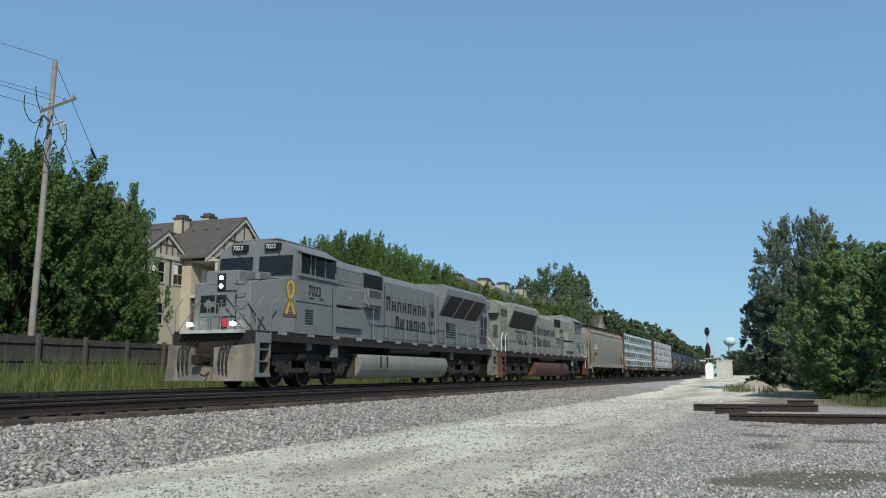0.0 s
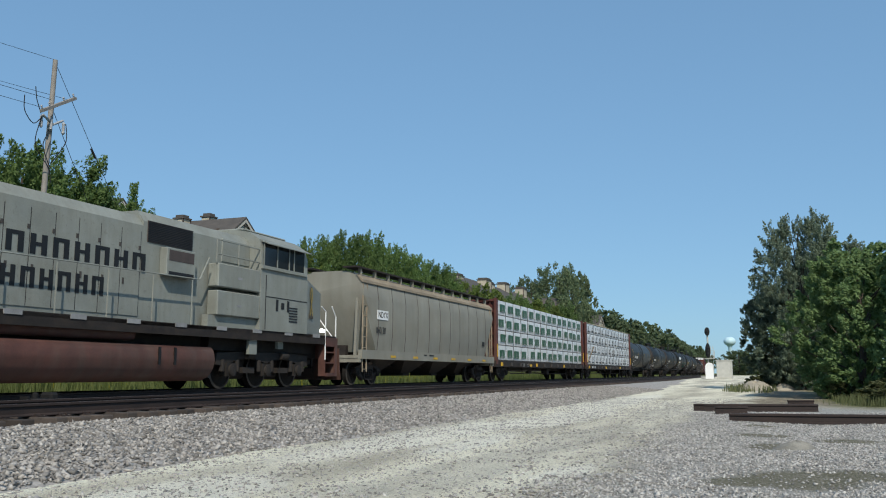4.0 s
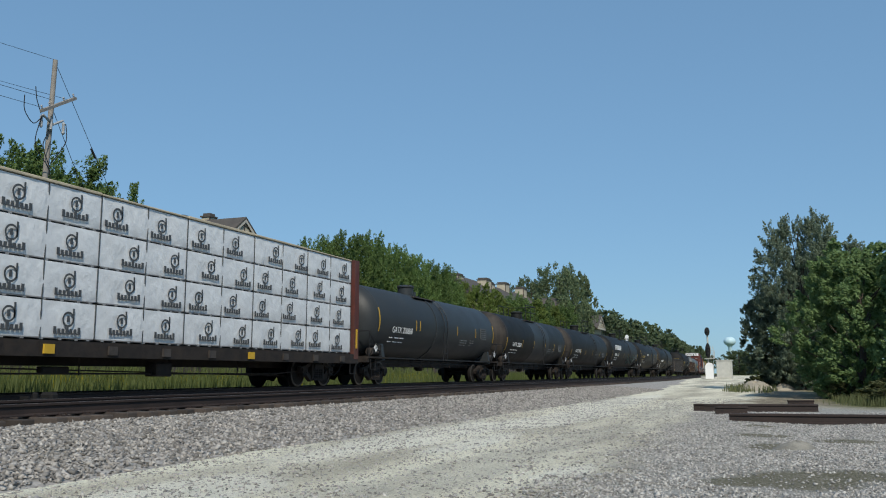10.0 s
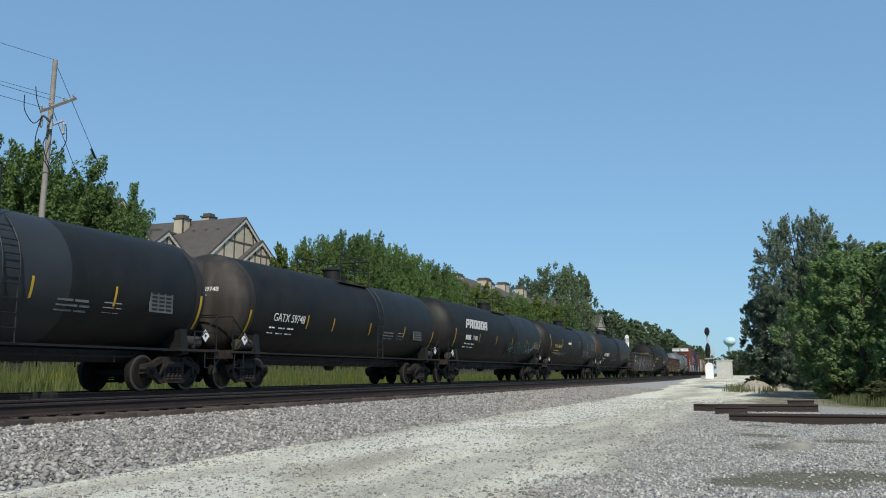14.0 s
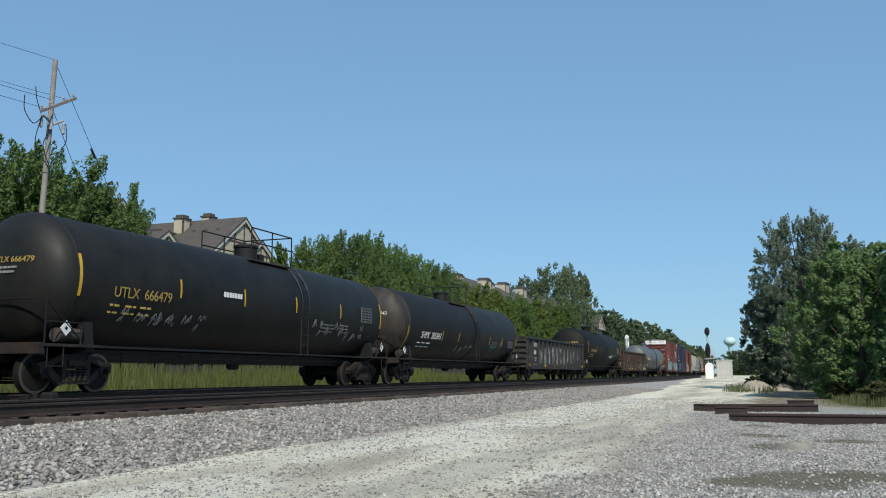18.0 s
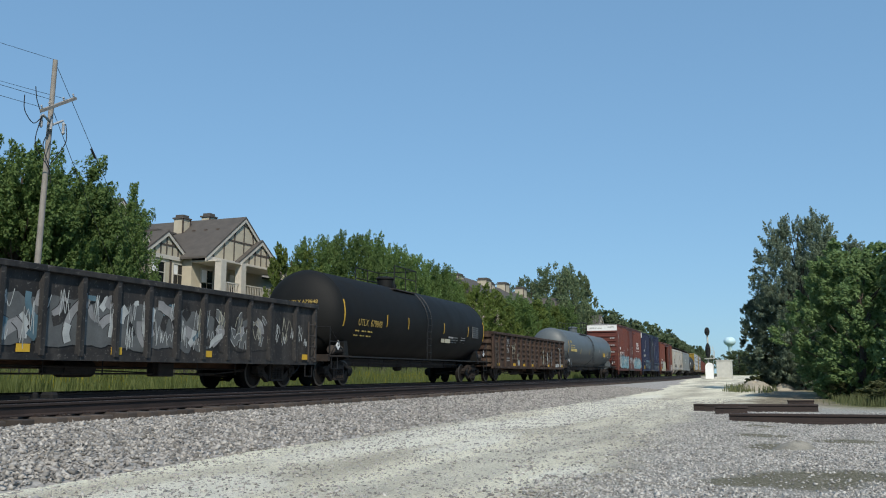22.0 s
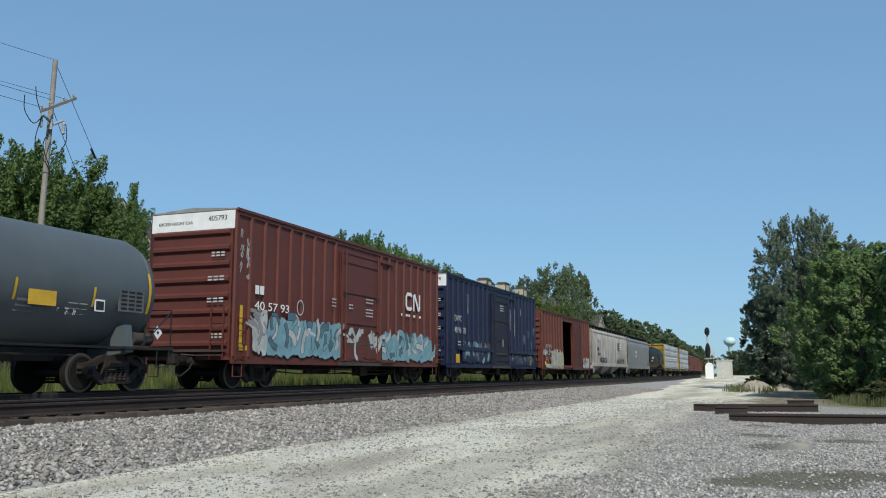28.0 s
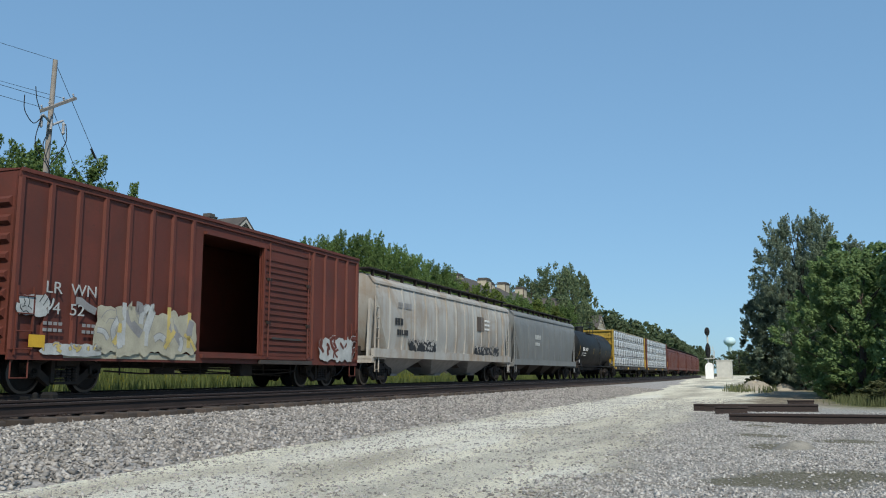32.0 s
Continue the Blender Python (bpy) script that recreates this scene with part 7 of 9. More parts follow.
    me.polygons.foreach_set("loop_start", np.arange(0, leaves * 3, 3, dtype=np.int32))
    me.update(calc_edges=True)
    me.materials.append(material)
    return me, root[::3]


def trunk_mesh(name, seed, h, lean, cs, r0):
    bm = bmesh.new()
    rnd = random.Random(seed)
    prev, pr = Vector((0, 0, -0.2)), r0
    for i in range(1, 7):
        f = i / 6
        p = Vector((lean * f * 0.8 + rnd.uniform(-0.1, 0.1), rnd.uniform(-0.1, 0.1), h * 0.85 * f))
        r = r0 * (1 - 0.82 * f)
        rod(bm, prev, p, pr, 9, r)
        prev, pr = p, r
    for c in cs:
        f = max(0.12, min(0.8, c[2] / h - 0.16))
        a = Vector((lean * f * 0.8, 0, h * 0.85 * f))
        b = Vector(c)
        mid = a.lerp(b, 0.5) + Vector((0, 0, -0.02 * h))
        rod(bm, a, mid, r0 * 0.30 * (1 - f * 0.5), 6, r0 * 0.2)
        rod(bm, mid, b, r0 * 0.2, 6, r0 * 0.06)
    return mesh_of(name, bm, M["trunk"])


TREES = {}


def tree(x, y, z, h, w, kind, label, seed=0, group="", turn=0.0, scale=None):
    """kind picks leaf colour, leaf count and habit; trees of one make share their meshes."""
    mk, leaves, size, base, boughs, upright, lean, peak, spiky, droop = {
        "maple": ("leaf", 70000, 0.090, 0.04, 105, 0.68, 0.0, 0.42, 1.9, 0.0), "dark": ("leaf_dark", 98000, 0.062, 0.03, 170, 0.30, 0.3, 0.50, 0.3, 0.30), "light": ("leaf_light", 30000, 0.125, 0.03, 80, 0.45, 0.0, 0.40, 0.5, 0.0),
        "near": ("leaf_near", 78000, 0.056, 0.02, 105, 0.45, 0.0, 0.42, 0.7, 0.05), "far": ("leaf_far_haze", 8000, 0.36, 0.03, 70, 0.4, 0.0, 0.50, 0.3, 0.0), "mid": ("leaf", 40000, 0.112, 0.03, 90, 0.66, 0.0, 0.42, 1.7, 0.0),
        "shrub": ("weed", 4500, 0.20, 0.0, 40, 0.5, 0.0, 0.40, 0.6, 0.0), "tall": ("leaf_far_haze", 26000, 0.22, 0.03, 140, 0.40, 0.0, 0.52, 0.3, 0.0), "roadside": ("leaf_dark", 12000, 0.20, 0.03, 60, 0.35, 0.0, 0.45, 0.3, 0.1)}[kind]
    key = (kind, seed)
    if key not in TREES:
        me, cs = crown_mesh("crown", seed * 7 + 3, 10.0, 7.0, lean, M[mk], leaves, size * 10.0 / max(h, 4), base, boughs, upright, peak, spiky, droop)
        TREES[key] = (me, trunk_mesh("trunk", seed, 10.0, lean, cs, 0.20))
    me, tm = TREES[key]
    t = tagged(new("shrub" if kind == "shrub" else "tree"), label, "shrub" if kind == "shrub" else "tree", group)
    sc = Matrix.Diagonal((w / 7.0, w / 7.0, h / 10.0, 1))
    t.matrix_basis = pose(x, y, z, 0, 0, turn)
    again("stem" if kind == "shrub" else "trunk", tm, t, sc)
    again("crown", me, t, sc)
    return t


# behind the fence
for i, (x, y, h, w) in enumerate(((22.0, 35.0, 13.0, 8.5), (26.5, 36.0, 13.2, 8.5), (30.6, 33.5, 12.0, 8.0), (33.9, 33.5, 11.3, 7.6), (36.6, 33.4, 11.4, 5.6), (17.0, 34.0, 12.0, 8.5), (35.5, 38.0, 11.5, 6.0), (29.0, 38.5, 12.0, 7.0), (39.0, 33.6, 6.6, 3.0))):
    tree(x, y, -0.4, h, w, "maple", "dense green broadleaf tree behind the fence", i % 4, "trees behind the fence", 50 * i)
# beyond the train, in front of the flats
for i, (x, y, h, w, kd) in enumerate(((61.5, 37, 11.9, 6.0, "light"), (65.5, 34, 13.0, 6.5, "mid"), (70, 34, 13.6, 7.5, "mid"), (75.5, 34.5, 13.8, 7.5, "mid"), (81.5, 35, 13.4, 7.5, "mid"), (87.5, 35.5, 13.0, 7.5, "maple"), (94, 36, 13.0, 7.5, "maple"),
                                      (63.8, 35.8, 12.8, 6.4, "mid"), (58, 33.5, 9.3, 5.5, "light"), (62.5, 32, 8.8, 5.5, "light"), (100.5, 35, 12.3, 7.5, "light"), (107, 34, 12.3, 8, "light"), (114, 33, 11.8, 8, "mid"), (121, 33, 11.6, 8.5, "light"), (129, 34, 11.8, 9, "mid"), (137, 34, 12.4, 9, "light"), (146, 35, 13, 10, "mid"))):
    tree(x, y, -0.4, h, w, kd, "green tree in the row beyond the line", i % 4, "trees beyond the line", 70 * i)
for i, (x, y, h, w) in enumerate(((153, 38, 15.5, 11.5), (164, 38.5, 23.0, 12.5), (174, 38, 22.0, 10.5), (160, 43, 20, 12), (184, 36, 9.0, 9), (197, 32, 8.5, 8))):
    tree(x, y, -0.3, h, w, "tall", "tall rounded tree beyond the line", i % 2, "trees beyond the line", 40 * i)
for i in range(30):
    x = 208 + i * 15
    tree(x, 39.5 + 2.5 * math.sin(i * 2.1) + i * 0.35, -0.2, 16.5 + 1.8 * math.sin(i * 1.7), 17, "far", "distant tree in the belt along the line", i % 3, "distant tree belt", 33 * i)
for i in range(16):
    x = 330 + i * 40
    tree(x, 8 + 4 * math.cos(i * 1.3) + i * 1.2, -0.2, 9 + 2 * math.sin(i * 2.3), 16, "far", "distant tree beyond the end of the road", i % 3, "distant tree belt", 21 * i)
for i in range(8):
    x = 75 + i * 22
    tree(x, -3.5 - 0.6 * i, -0.4, 9.5 + 2 * math.sin(i * 2.0), 8, "roadside", "dark tree in the row along the road", i % 3, "trees along the road", 60 * i)
# by the gravel
tree(51.0, -1.65, -0.5, 10.2, 5.7, "dark", "tall dark willow-like tree beside the road", 0, turn=20)
tree(52.5, -0.5, -0.5, 6.0, 4.2, "dark", "dark leaning tree beside the road", 1, turn=140)
tree(56.5, -3.6, -0.5, 9.2, 6.4, "dark", "tall dark tree beside the road", 2, turn=250)
tree(36.0, -3.1, -0.5, 6.1, 5.4, "near", "bushy bright green young tree by the gravel", 0)
tree(33.5, -5.6, -0.5, 6.2, 5.0, "near", "bushy green young tree at the gravel's edge", 1, turn=90)
tree(41.0, -3.4, -0.5, 6.0, 5.2, "near", "bushy green young tree by the road", 2, turn=200)
# low growth at their feet and on the mound
for i, (x, y, h, w) in enumerate(((29.2, -3.05, 0.55, 1.1), (30.4, -3.9, 0.85, 1.6), (31.3, -3.1, 0.7, 1.3), (32.6, -4.6, 1.0, 1.9), (33.2, -3.6, 0.8, 1.4), (35.0, -2.2, 0.7, 1.2), (52.0, 1.0, 0.8, 1.4), (54.0, -0.2, 1.2, 2.0))):
    tree(x, y, ground_z(x, y) - 0.02, h, w, "shrub", "low weedy shrub with small pale green leaves", i % 3, "shrubs by the gravel", 47 * i)


# ---------------------------------------------------------------- fence and weeds
def make_fence():
    f = thing("fence", "weathered grey-brown board fence with square posts", "fence", kind="structure")
    y = 26.5
    post = mesh_of("post", B((-0.075, 0.075, -0.16, -0.01, -0.6, 1.93)), M["fence"], bevel=0.012)
    board = mesh_of("board", B((-0.068, 0.068, 0.0, 0.022, -0.35, 1.84)), M["fence"])
    rnd = random.Random(4)
    bm = bmesh.new()
    x = 8.0
    while x < 130:
        lean = 0.06 * math.sin(x * 0.35)
        if 17 < x < 49:
            again("board", board, f, pose(x, y, lean + rnd.uniform(-0.012, 0.012), 0, rnd.uniform(-0.4, 0.4), 0))
        else:
            box(bm, x - 0.068, x + 0.068, y, y + 0.022, -0.35, 1.84 + lean)
        x += 0.142
    ob = part("far_boards", bm, M["fence"], f)
    ob["kind"] = "stuff"
    x = 8.4
    while x < 130:
        again("post", post, f, pose(x, y, 0.06 * math.sin(x * 0.35), 0, rnd.uniform(-1, 1), 0))
        for z in (0.25, 0.95, 1.62):
            part("rail", B((x, x + 2.44, y - 0.05, y - 0.002, z - 0.045, z + 0.045)), M["fence"], f)
        x += 2.44


make_fence()


def blades(name, n, x0, x1, y0, y1, h, w, material, label, seed, power=1.5, clump=0.0, zf=None):
    """Tall grass or weeds: thin folded blades joined in one mesh."""
    r = np.random.default_rng(seed)
    x = x0 + (x1 - x0) * r.random(n) ** power
    y = y0 + (y1 - y0) * r.random(n)
    if clump:
        cx = x0 + (x1 - x0) * r.random(60) ** power
        cy = y0 + (y1 - y0) * r.random(60)
        i = r.integers(0, 60, n)
        x, y = cx[i] + r.normal(0, clump, n), cy[i] + r.normal(0, clump * 0.6, n)
    z = np.array([zf(a, b) if zf else ground_z(a, b) for a, b in zip(x, y)])
    hh = h[0] + (h[1] - h[0]) * r.random(n)
    a = r.random(n) * 6.283
    dx, dy = np.cos(a) * w, np.sin(a) * w
    lx, ly = r.normal(0, 0.16, n) * hh, r.normal(0, 0.16, n) * hh
    v = np.zeros((n, 5, 3))
    v[:, 0] = np.stack([x - dx, y - dy, z - 0.05], 1)
    v[:, 1] = np.stack([x + dx, y + dy, z - 0.05], 1)
    v[:, 2] = np.stack([x + dx * 0.8 + lx * 0.4, y + dy * 0.8 + ly * 0.4, z + hh * 0.6], 1)
    v[:, 3] = np.stack([x - dx * 0.8 + lx * 0.4, y - dy * 0.8 + ly * 0.4, z + hh * 0.6], 1)
    v[:, 4] = np.stack([x + lx, y + ly, z + hh], 1)
    idx = (np.arange(n) * 5)[:, None] + np.array((0, 1, 2, 0, 2, 3, 3, 2, 4))[None]
    me = bpy.data.meshes.new(name)
    me.vertices.add(n * 5)
    me.vertices.foreach_set("co", v.reshape(-1))
    me.loops.add(n * 9)
    me.polygons.add(n * 3)
    me.loops.foreach_set("vertex_index", idx.reshape(-1).astype(np.int32))
    me.polygons.foreach_set("loop_start", np.arange(0, n * 9, 3, dtype=np.int32))
    me.update(calc_edges=True)
    me.materials.append(material)
    return tagged(new(name, me), label, "grass", kind="stuff")


blades("tall_grass", 42000, 14, 150, 19.3, 26.4, (0.25, 0.95), 0.016, M["grass"], "tall unmown grass between the line and the fence", 11, 1.7)
blades("tall_grass", 6000, 14, 60, 23.5, 26.4, (0.9, 1.6), 0.014, M["grass"], "tall grass and weed stalks along the fence", 12, 1.2, clump=0.7)
blades("weed_flowers", 1500, 17, 60, 21.5, 25.5, (0.4, 0.95), 0.022, M["flower"], "yellow flowering weeds in the tall grass", 13, 1.2, clump=0.8)
blades("roadside_weeds", 700, 45, 53, 0.0, 2.3, (0.12, 0.42), 0.02, M["weed"], "dry weeds round the dirt mound", 14, 1.0, clump=0.25)
blades("verge_grass", 12000, 30, 46, -10, -1.8, (0.06, 0.26), 0.010, M["weed"], "rough grass and weeds under the young trees", 15, 1.2)
blades("verge_grass", 9000, 28.5, 33.5, -5.5, -2.4, (0.08, 0.34), 0.010, M["weed"], "rank weeds at the foot of the trees", 18, 1.0, clump=0.5)
blades("verge_grass", 9000, 60, 240, -8, -1.5, (0.3, 0.9), 0.04, M["grass"], "rough grass along the road's far verge", 17, 1.2)


# ---------------------------------------------------------------- pole and its wires
def utility_pole():
    p = thing("utility_pole", "grey wooden utility pole with a crossarm, cutouts and looped cables", "utility pole")
    x, y, top = 25.93, 27.0, 13.2
    p.location = (x, y, 0)
    bm = bmesh.new()
    rod(bm, (-0.10, 0.26, -0.8), (0, 0, top), 0.145, 12, 0.095)
    part("post", bm, M["pole"], p, smooth=True)
    a0, a1 = Vector((-0.72, -0.25, 10.98)), Vector((1.12, 0.3, 12.08))
    bm = bmesh.new()
    box(bm, -1.15, 1.40, -0.06, 0.06, -0.06, 0.06)
    arm = part("crossarm", bm, M["pole"], p, at=Matrix.Translation((0.05, -0.2, 11.28)) @ pose(0, 0, 0, 0, -29, 12))
    for q in (-1.05, -0.5, 0.55, 1.30):
        bm = bmesh.new()
        turned(bm, [(0.06, 0.02), (0.12, 0.045), (0.15, 0.03), (0.19, 0.05), (0.22, 0.02)], (q, 0, 0), "z", 10)
        part("insulator", bm, M["insul"], arm, smooth=True)
    bm = bmesh.new()
    pipe(bm, [(-0.55, -0.1, 10.72), (0, -0.1, 10.45), (0.5, -0.1, 10.75)], 0.05, 8)
    br = part("cutout_bracket", bm, M["insul"], p)
    for q in (-0.65, -0.15, 0.5):
        bm = bmesh.new()
        turned(bm, [(10.15, 0.03), (10.22, 0.07), (10.3, 0.05), (10.4, 0.07), (10.5, 0.05), (10.6, 0.07), (10.68, 0.03)], (q, -0.15, 0), "z", 10)
        part("cutout", bm, M["insul"], br, smooth=True)
    for pts in (((-0.7, 10.6), (-0.95, 9.6), (-0.75, 9.1), (-0.2, 8.6), (-0.05, 8.0)), ((-0.2, 10.2), (-0.55, 9.5), (-0.3, 8.9), (-0.08, 8.6)), ((0.55, 10.6), (0.62, 9.9), (0.2, 9.2), (-0.1, 8.8)),
                ((-1.6, 11.2), (-1.55, 10.6), (-1.1, 10.2), (-0.75, 10.5)), ((-1.1, 11.7), (-1.0, 11.2), (-0.75, 10.7))):
        bm = bmesh.new()
        smooth = []
        for i in range(len(pts) - 1):
            for k in range(4):
                f = k / 4
                g = [pts[max(0, i - 1)], pts[i], pts[i + 1], pts[min(len(pts) - 1, i + 2)]]
                smooth.append(tuple(0.5 * (2 * g[1][c] + (g[2][c] - g[0][c]) * f + (2 * g[0][c] - 5 * g[1][c] + 4 * g[2][c] - g[3][c]) * f * f + (3 * g[1][c] - g[0][c] - 3 * g[2][c] + g[3][c]) * f ** 3) for c in (0, 1)))
        smooth.append(pts[-1])
        pipe(bm, [(a, -0.22, b) for a, b in smooth], 0.020, 6)
        part("looped_cable", bm, M["wire"], p)

    def span(a, b, sag, r, name="wire"):
        bm = bmesh.new()
        a, b = Vector(a), Vector(b)
        pts = [a.lerp(b, i / 16) - Vector((0, 0, sag * 4 * (i / 16) * (1 - i / 16))) for i in range(17)]
        pipe(bm, pts, r, 5)
        part(name, bm, M["wire"], p)

    # lines towards the next pole, out of the picture
    span((-0.1, 0, 13.2), (-45, 6, 13.3), 0.6, 0.009)
    span((-0.8, -0.2, 10.95), (-45, 5, 12.3), 0.6, 0.010)
    span((-0.2, -0.1, 11.45), (-45, 6, 13.2), 0.7, 0.010)
    span((1.1, 0.2, 11.85), (-45, 7.5, 13.4), 0.8, 0.009)
    # guys down to the ground behind the trees
    span((0.08, 0, 13.0), (10.6, 0.6, 0.0), 0.0, 0.012, "guy_wire")
    span((0.10, 0, 11.0), (7.6, 0.4, 0.0), 0.0, 0.012, "guy_wire")
    bm = bmesh.new()
    rod(bm, (2.35, 0.1, 10.05), (2.65, 0.1, 9.68), 0.05, 8)
    part("guy_strain_insulator", bm, M["wire"], p)


utility_pole()


# ---------------------------------------------------------------- flats
def window(parent, x, y, z, w, h, mullions=1, face=-1):
    """A framed window on a wall that faces the line."""
    fr = part("window", B((x - w / 2 - 0.09, x + w / 2 + 0.09, y - 0.05, y + 0.02, z - 0.09, z), (x - w / 2 - 0.09, x + w / 2 + 0.09, y - 0.05, y + 0.02, z + h, z + h + 0.09),
                          (x - w / 2 - 0.09, x - w / 2, y - 0.05, y + 0.02, z, z + h), (x + w / 2, x + w / 2 + 0.09, y - 0.05, y + 0.02, z, z + h)), M["trim"], parent)
    for i in range(mullions + 1):
        a, b = x - w / 2 + i * w / (mullions + 1), x - w / 2 + (i + 1) * w / (mullions + 1)
        part("pane", B((a + 0.04, b - 0.04, y - 0.015, y - 0.005, z + 0.04, z + h * 0.5 - 0.03)), M["glass"], fr)
        part("pane", B((a + 0.04, b - 0.04, y - 0.015, y - 0.005, z + h * 0.5 + 0.03, z + h - 0.04)), M["glass"] if i else M["cab_white"], fr)
        part("sash", B((a, b, y - 0.03, y - 0.002, z + h * 0.5 - 0.03, z + h * 0.5 + 0.03)), M["trim"], fr)


def gable(parent, xc, y, z, half, rise, depth, timber=True, over=0.35):
    """A gabled bay that faces the line: stucco triangle, timber work, barge boards and its two roof slopes."""
    bm = bmesh.new()
    prism(bm, [(xc - half, z), (xc + half, z), (xc, z + rise)], y, y + 0.15, "y")
    g = part("gable", bm, M["stucco"], parent)
    k = rise / half
    if timber:
        for i in range(-3, 4):
            x = xc + i * half / 3.6
            top = z + rise - abs(x - xc) * k - 0.08
            if top > z + 0.4:
                part("timber", B((x - 0.07, x + 0.07, y - 0.03, y + 0.01, z, top)), M["timber"], g)
        zz = z + rise * 0.45
        w = half * (1 - 0.45) - 0.15
        part("timber", B((xc - w, xc + w, y - 0.035, y + 0.008, zz - 0.07, zz + 0.07)), M["timber"], g)
        for s in (-1, 1):
            bm = bmesh.new()
            n = 8
            r = half * 0.28
            pts = [(xc + s * r * math.cos(math.pi / 2 * i / n), zz + r * 1.1 * math.sin(math.pi / 2 * i / n)) for i in range(n + 1)]
            pipe(bm, [(a, y - 0.02, b) for a, b in pts], 0.06, 4)
            part("curved_brace", bm, M["timber"], g)
    part("band_board", B((xc - half, xc + half, y - 0.06, y + 0.02, z - 0.32, z)), M["trim"], parent)
    for s in (-1, 1):
        ex, ez = xc + s * (half + over), z - over * k
        bm = bmesh.new()
        prism(bm, [(xc, z + rise + 0.04), (ex, ez + 0.04), (ex, ez - 0.24), (xc, z + rise - 0.24)], y - 0.16, y - 0.10, "y")
        part("barge_board", bm, M["trim"], parent)
        bm = bmesh.new()
        prism(bm, [(xc, z + rise + 0.22), (ex, ez + 0.20), (ex, ez + 0.05), (xc, z + rise + 0.05)], y - 0.18, y + depth, "y")
        part("roof_slope", bm, M["shingle"], parent)
    return g


def chimney(parent, x, y, z0, z1, w, d):
    bm = B((x - w / 2, x + w / 2, y - d / 2, y + d / 2, z0, z1))
    c = part("chimney", bm, M["stucco"], parent)
    for s in (-1, 1):
        part("corner_board", B((x + s * w / 2 - 0.08, x + s * w / 2 + 0.08, y - d / 2 - 0.03, y - d / 2 + 0.05, z0, z1)), M["timber"], c)
    part("chimney_cap", B((x - w / 2 - 0.1, x + w / 2 + 0.1, y - d / 2 - 0.1, y + d / 2 + 0.1, z1, z1 + 0.12)), M["shingle"], c)
    part("flue_shroud", B((x - w / 2 + 0.08, x + w / 2 - 0.08, y - d / 2 + 0.08, y + d / 2 - 0.08, z1 + 0.12, z1 + 0.36)), M["shingle"], c)


def flats_near():
    h = thing("apartment_house", "cream half-timbered apartment house with grey-brown roofs", "house")
    for q in (B((42, 74, 45.0, 57, -0.5, 9.7)), B((56.3, 66.4, 43.0, 47, -0.5, 9.6))):
        part("wall", q, M["stucco"], h)
    part("brick_base", B((42, 56.2, 44.94, 45.0, -0.4, 7.3)), M["brick"], h)
    part("brick_base", B((56.3, 66.4, 42.9, 43.0, -0.4, 6.6)), M["brick"], h)
    # main roof along the line
    bm = bmesh.new()
    prism(bm, [(44.4, 9.55), (51.0, 13.55), (57.6, 9.55), (57.6, 9.35), (44.4, 9.35)], 43.5, 74.5)
    part("roof", bm, M["shingle"], h)
    part("gutter", B((43.5, 74.5, 44.3, 44.45, 9.38, 9.52)), M["trim"], h)
    # the big gable over the balconies
    gable(h, 61.2, 41.5, 9.65, 5.0, 3.75, 10.0)
    gable(h, 63.4, 41.22, 9.6, 3.2, 2.1, 0.3)
    # balcony floors, posts, rails, dark recess with doors
    part("balcony_ceiling", B((56.2, 66.3, 40.2, 43.0, 9.2, 9.32)), M["trim"], h)
    for z in (6.6, 3.6):
        part("balcony_floor", B((56.2, 66.3, 40.2, 43.0, z - 0.25, z)), M["trim"], h)
        part("balcony_rail", B((56.4, 66.2, 40.3, 40.36, z + 0.95, z + 1.05)), M["trim"], h)
        for i in range(40):
            part("baluster", B((56.5 + i * 0.245, 56.55 + i * 0.245, 40.31, 40.35, z, z + 0.95)), M["trim"], h)
        window(h, 58.3, 42.98, z + 0.1, 1.5, 2.1, 1)
        window(h, 62.2, 42.98, z + 0.1, 1.5, 2.1, 1)
    for x in (56.6, 59.35, 65.9):
        part("balcony_post", B((x - 0.34, x + 0.34, 40.15, 40.75, -0.4, 9.3)), M["trim"], h)
    # left bays
    gable(h, 54.3, 43.9, 9.6, 2.5, 1.75, 4.0)
    part("bay", B((52.0, 56.6, 43.95, 45.0, -0.4, 9.5)), M["stucco"], h)
    for x in (52.1, 54.9, 56.5):
        part("timber", B((x - 0.1, x + 0.1, 43.90, 43.97, 7.2, 9.4)), M["timber"], h)
    window(h, 53.4, 43.93, 7.4, 1.5, 1.6)
    window(h, 53.4, 43.93, 4.2, 1.5, 1.6)
    window(h, 55.8, 43.93, 7.4, 1.1, 1.6)
    gable(h, 49.5, 44.3, 9.6, 4.2, 3.4, 6.0)
    window(h, 49.5, 44.94, 7.3, 1.6, 1.6)
    # dormer
    part("dormer", B((56.0, 58.0, 46.4, 49.0, 10.6, 11.9)), M["stucco"], h)
    part("dormer_roof", B((55.8, 58.2, 46.1, 50.0, 11.9, 12.05)), M["shingle"], h)
    window(h, 57.0, 46.38, 10.85, 1.5, 0.8)
    chimney(h, 59.83, 46.87, 10.4, 13.50, 0.95, 0.95)
    chimney(h, 62.9, 46.4, 10.4, 14.15, 0.90, 0.90)
    # roof vents
    for i in range(6):
        f = i / 5
        bm = bmesh.new()
        x, y = 59.6, 43.0 + 6.0 * f
        box(bm, x - 0.14, x + 0.14, y - 0.14, y + 0.14, 12.2, 12.45)
        part("roof_vent", bm, M["timber"], h)


flats_near()


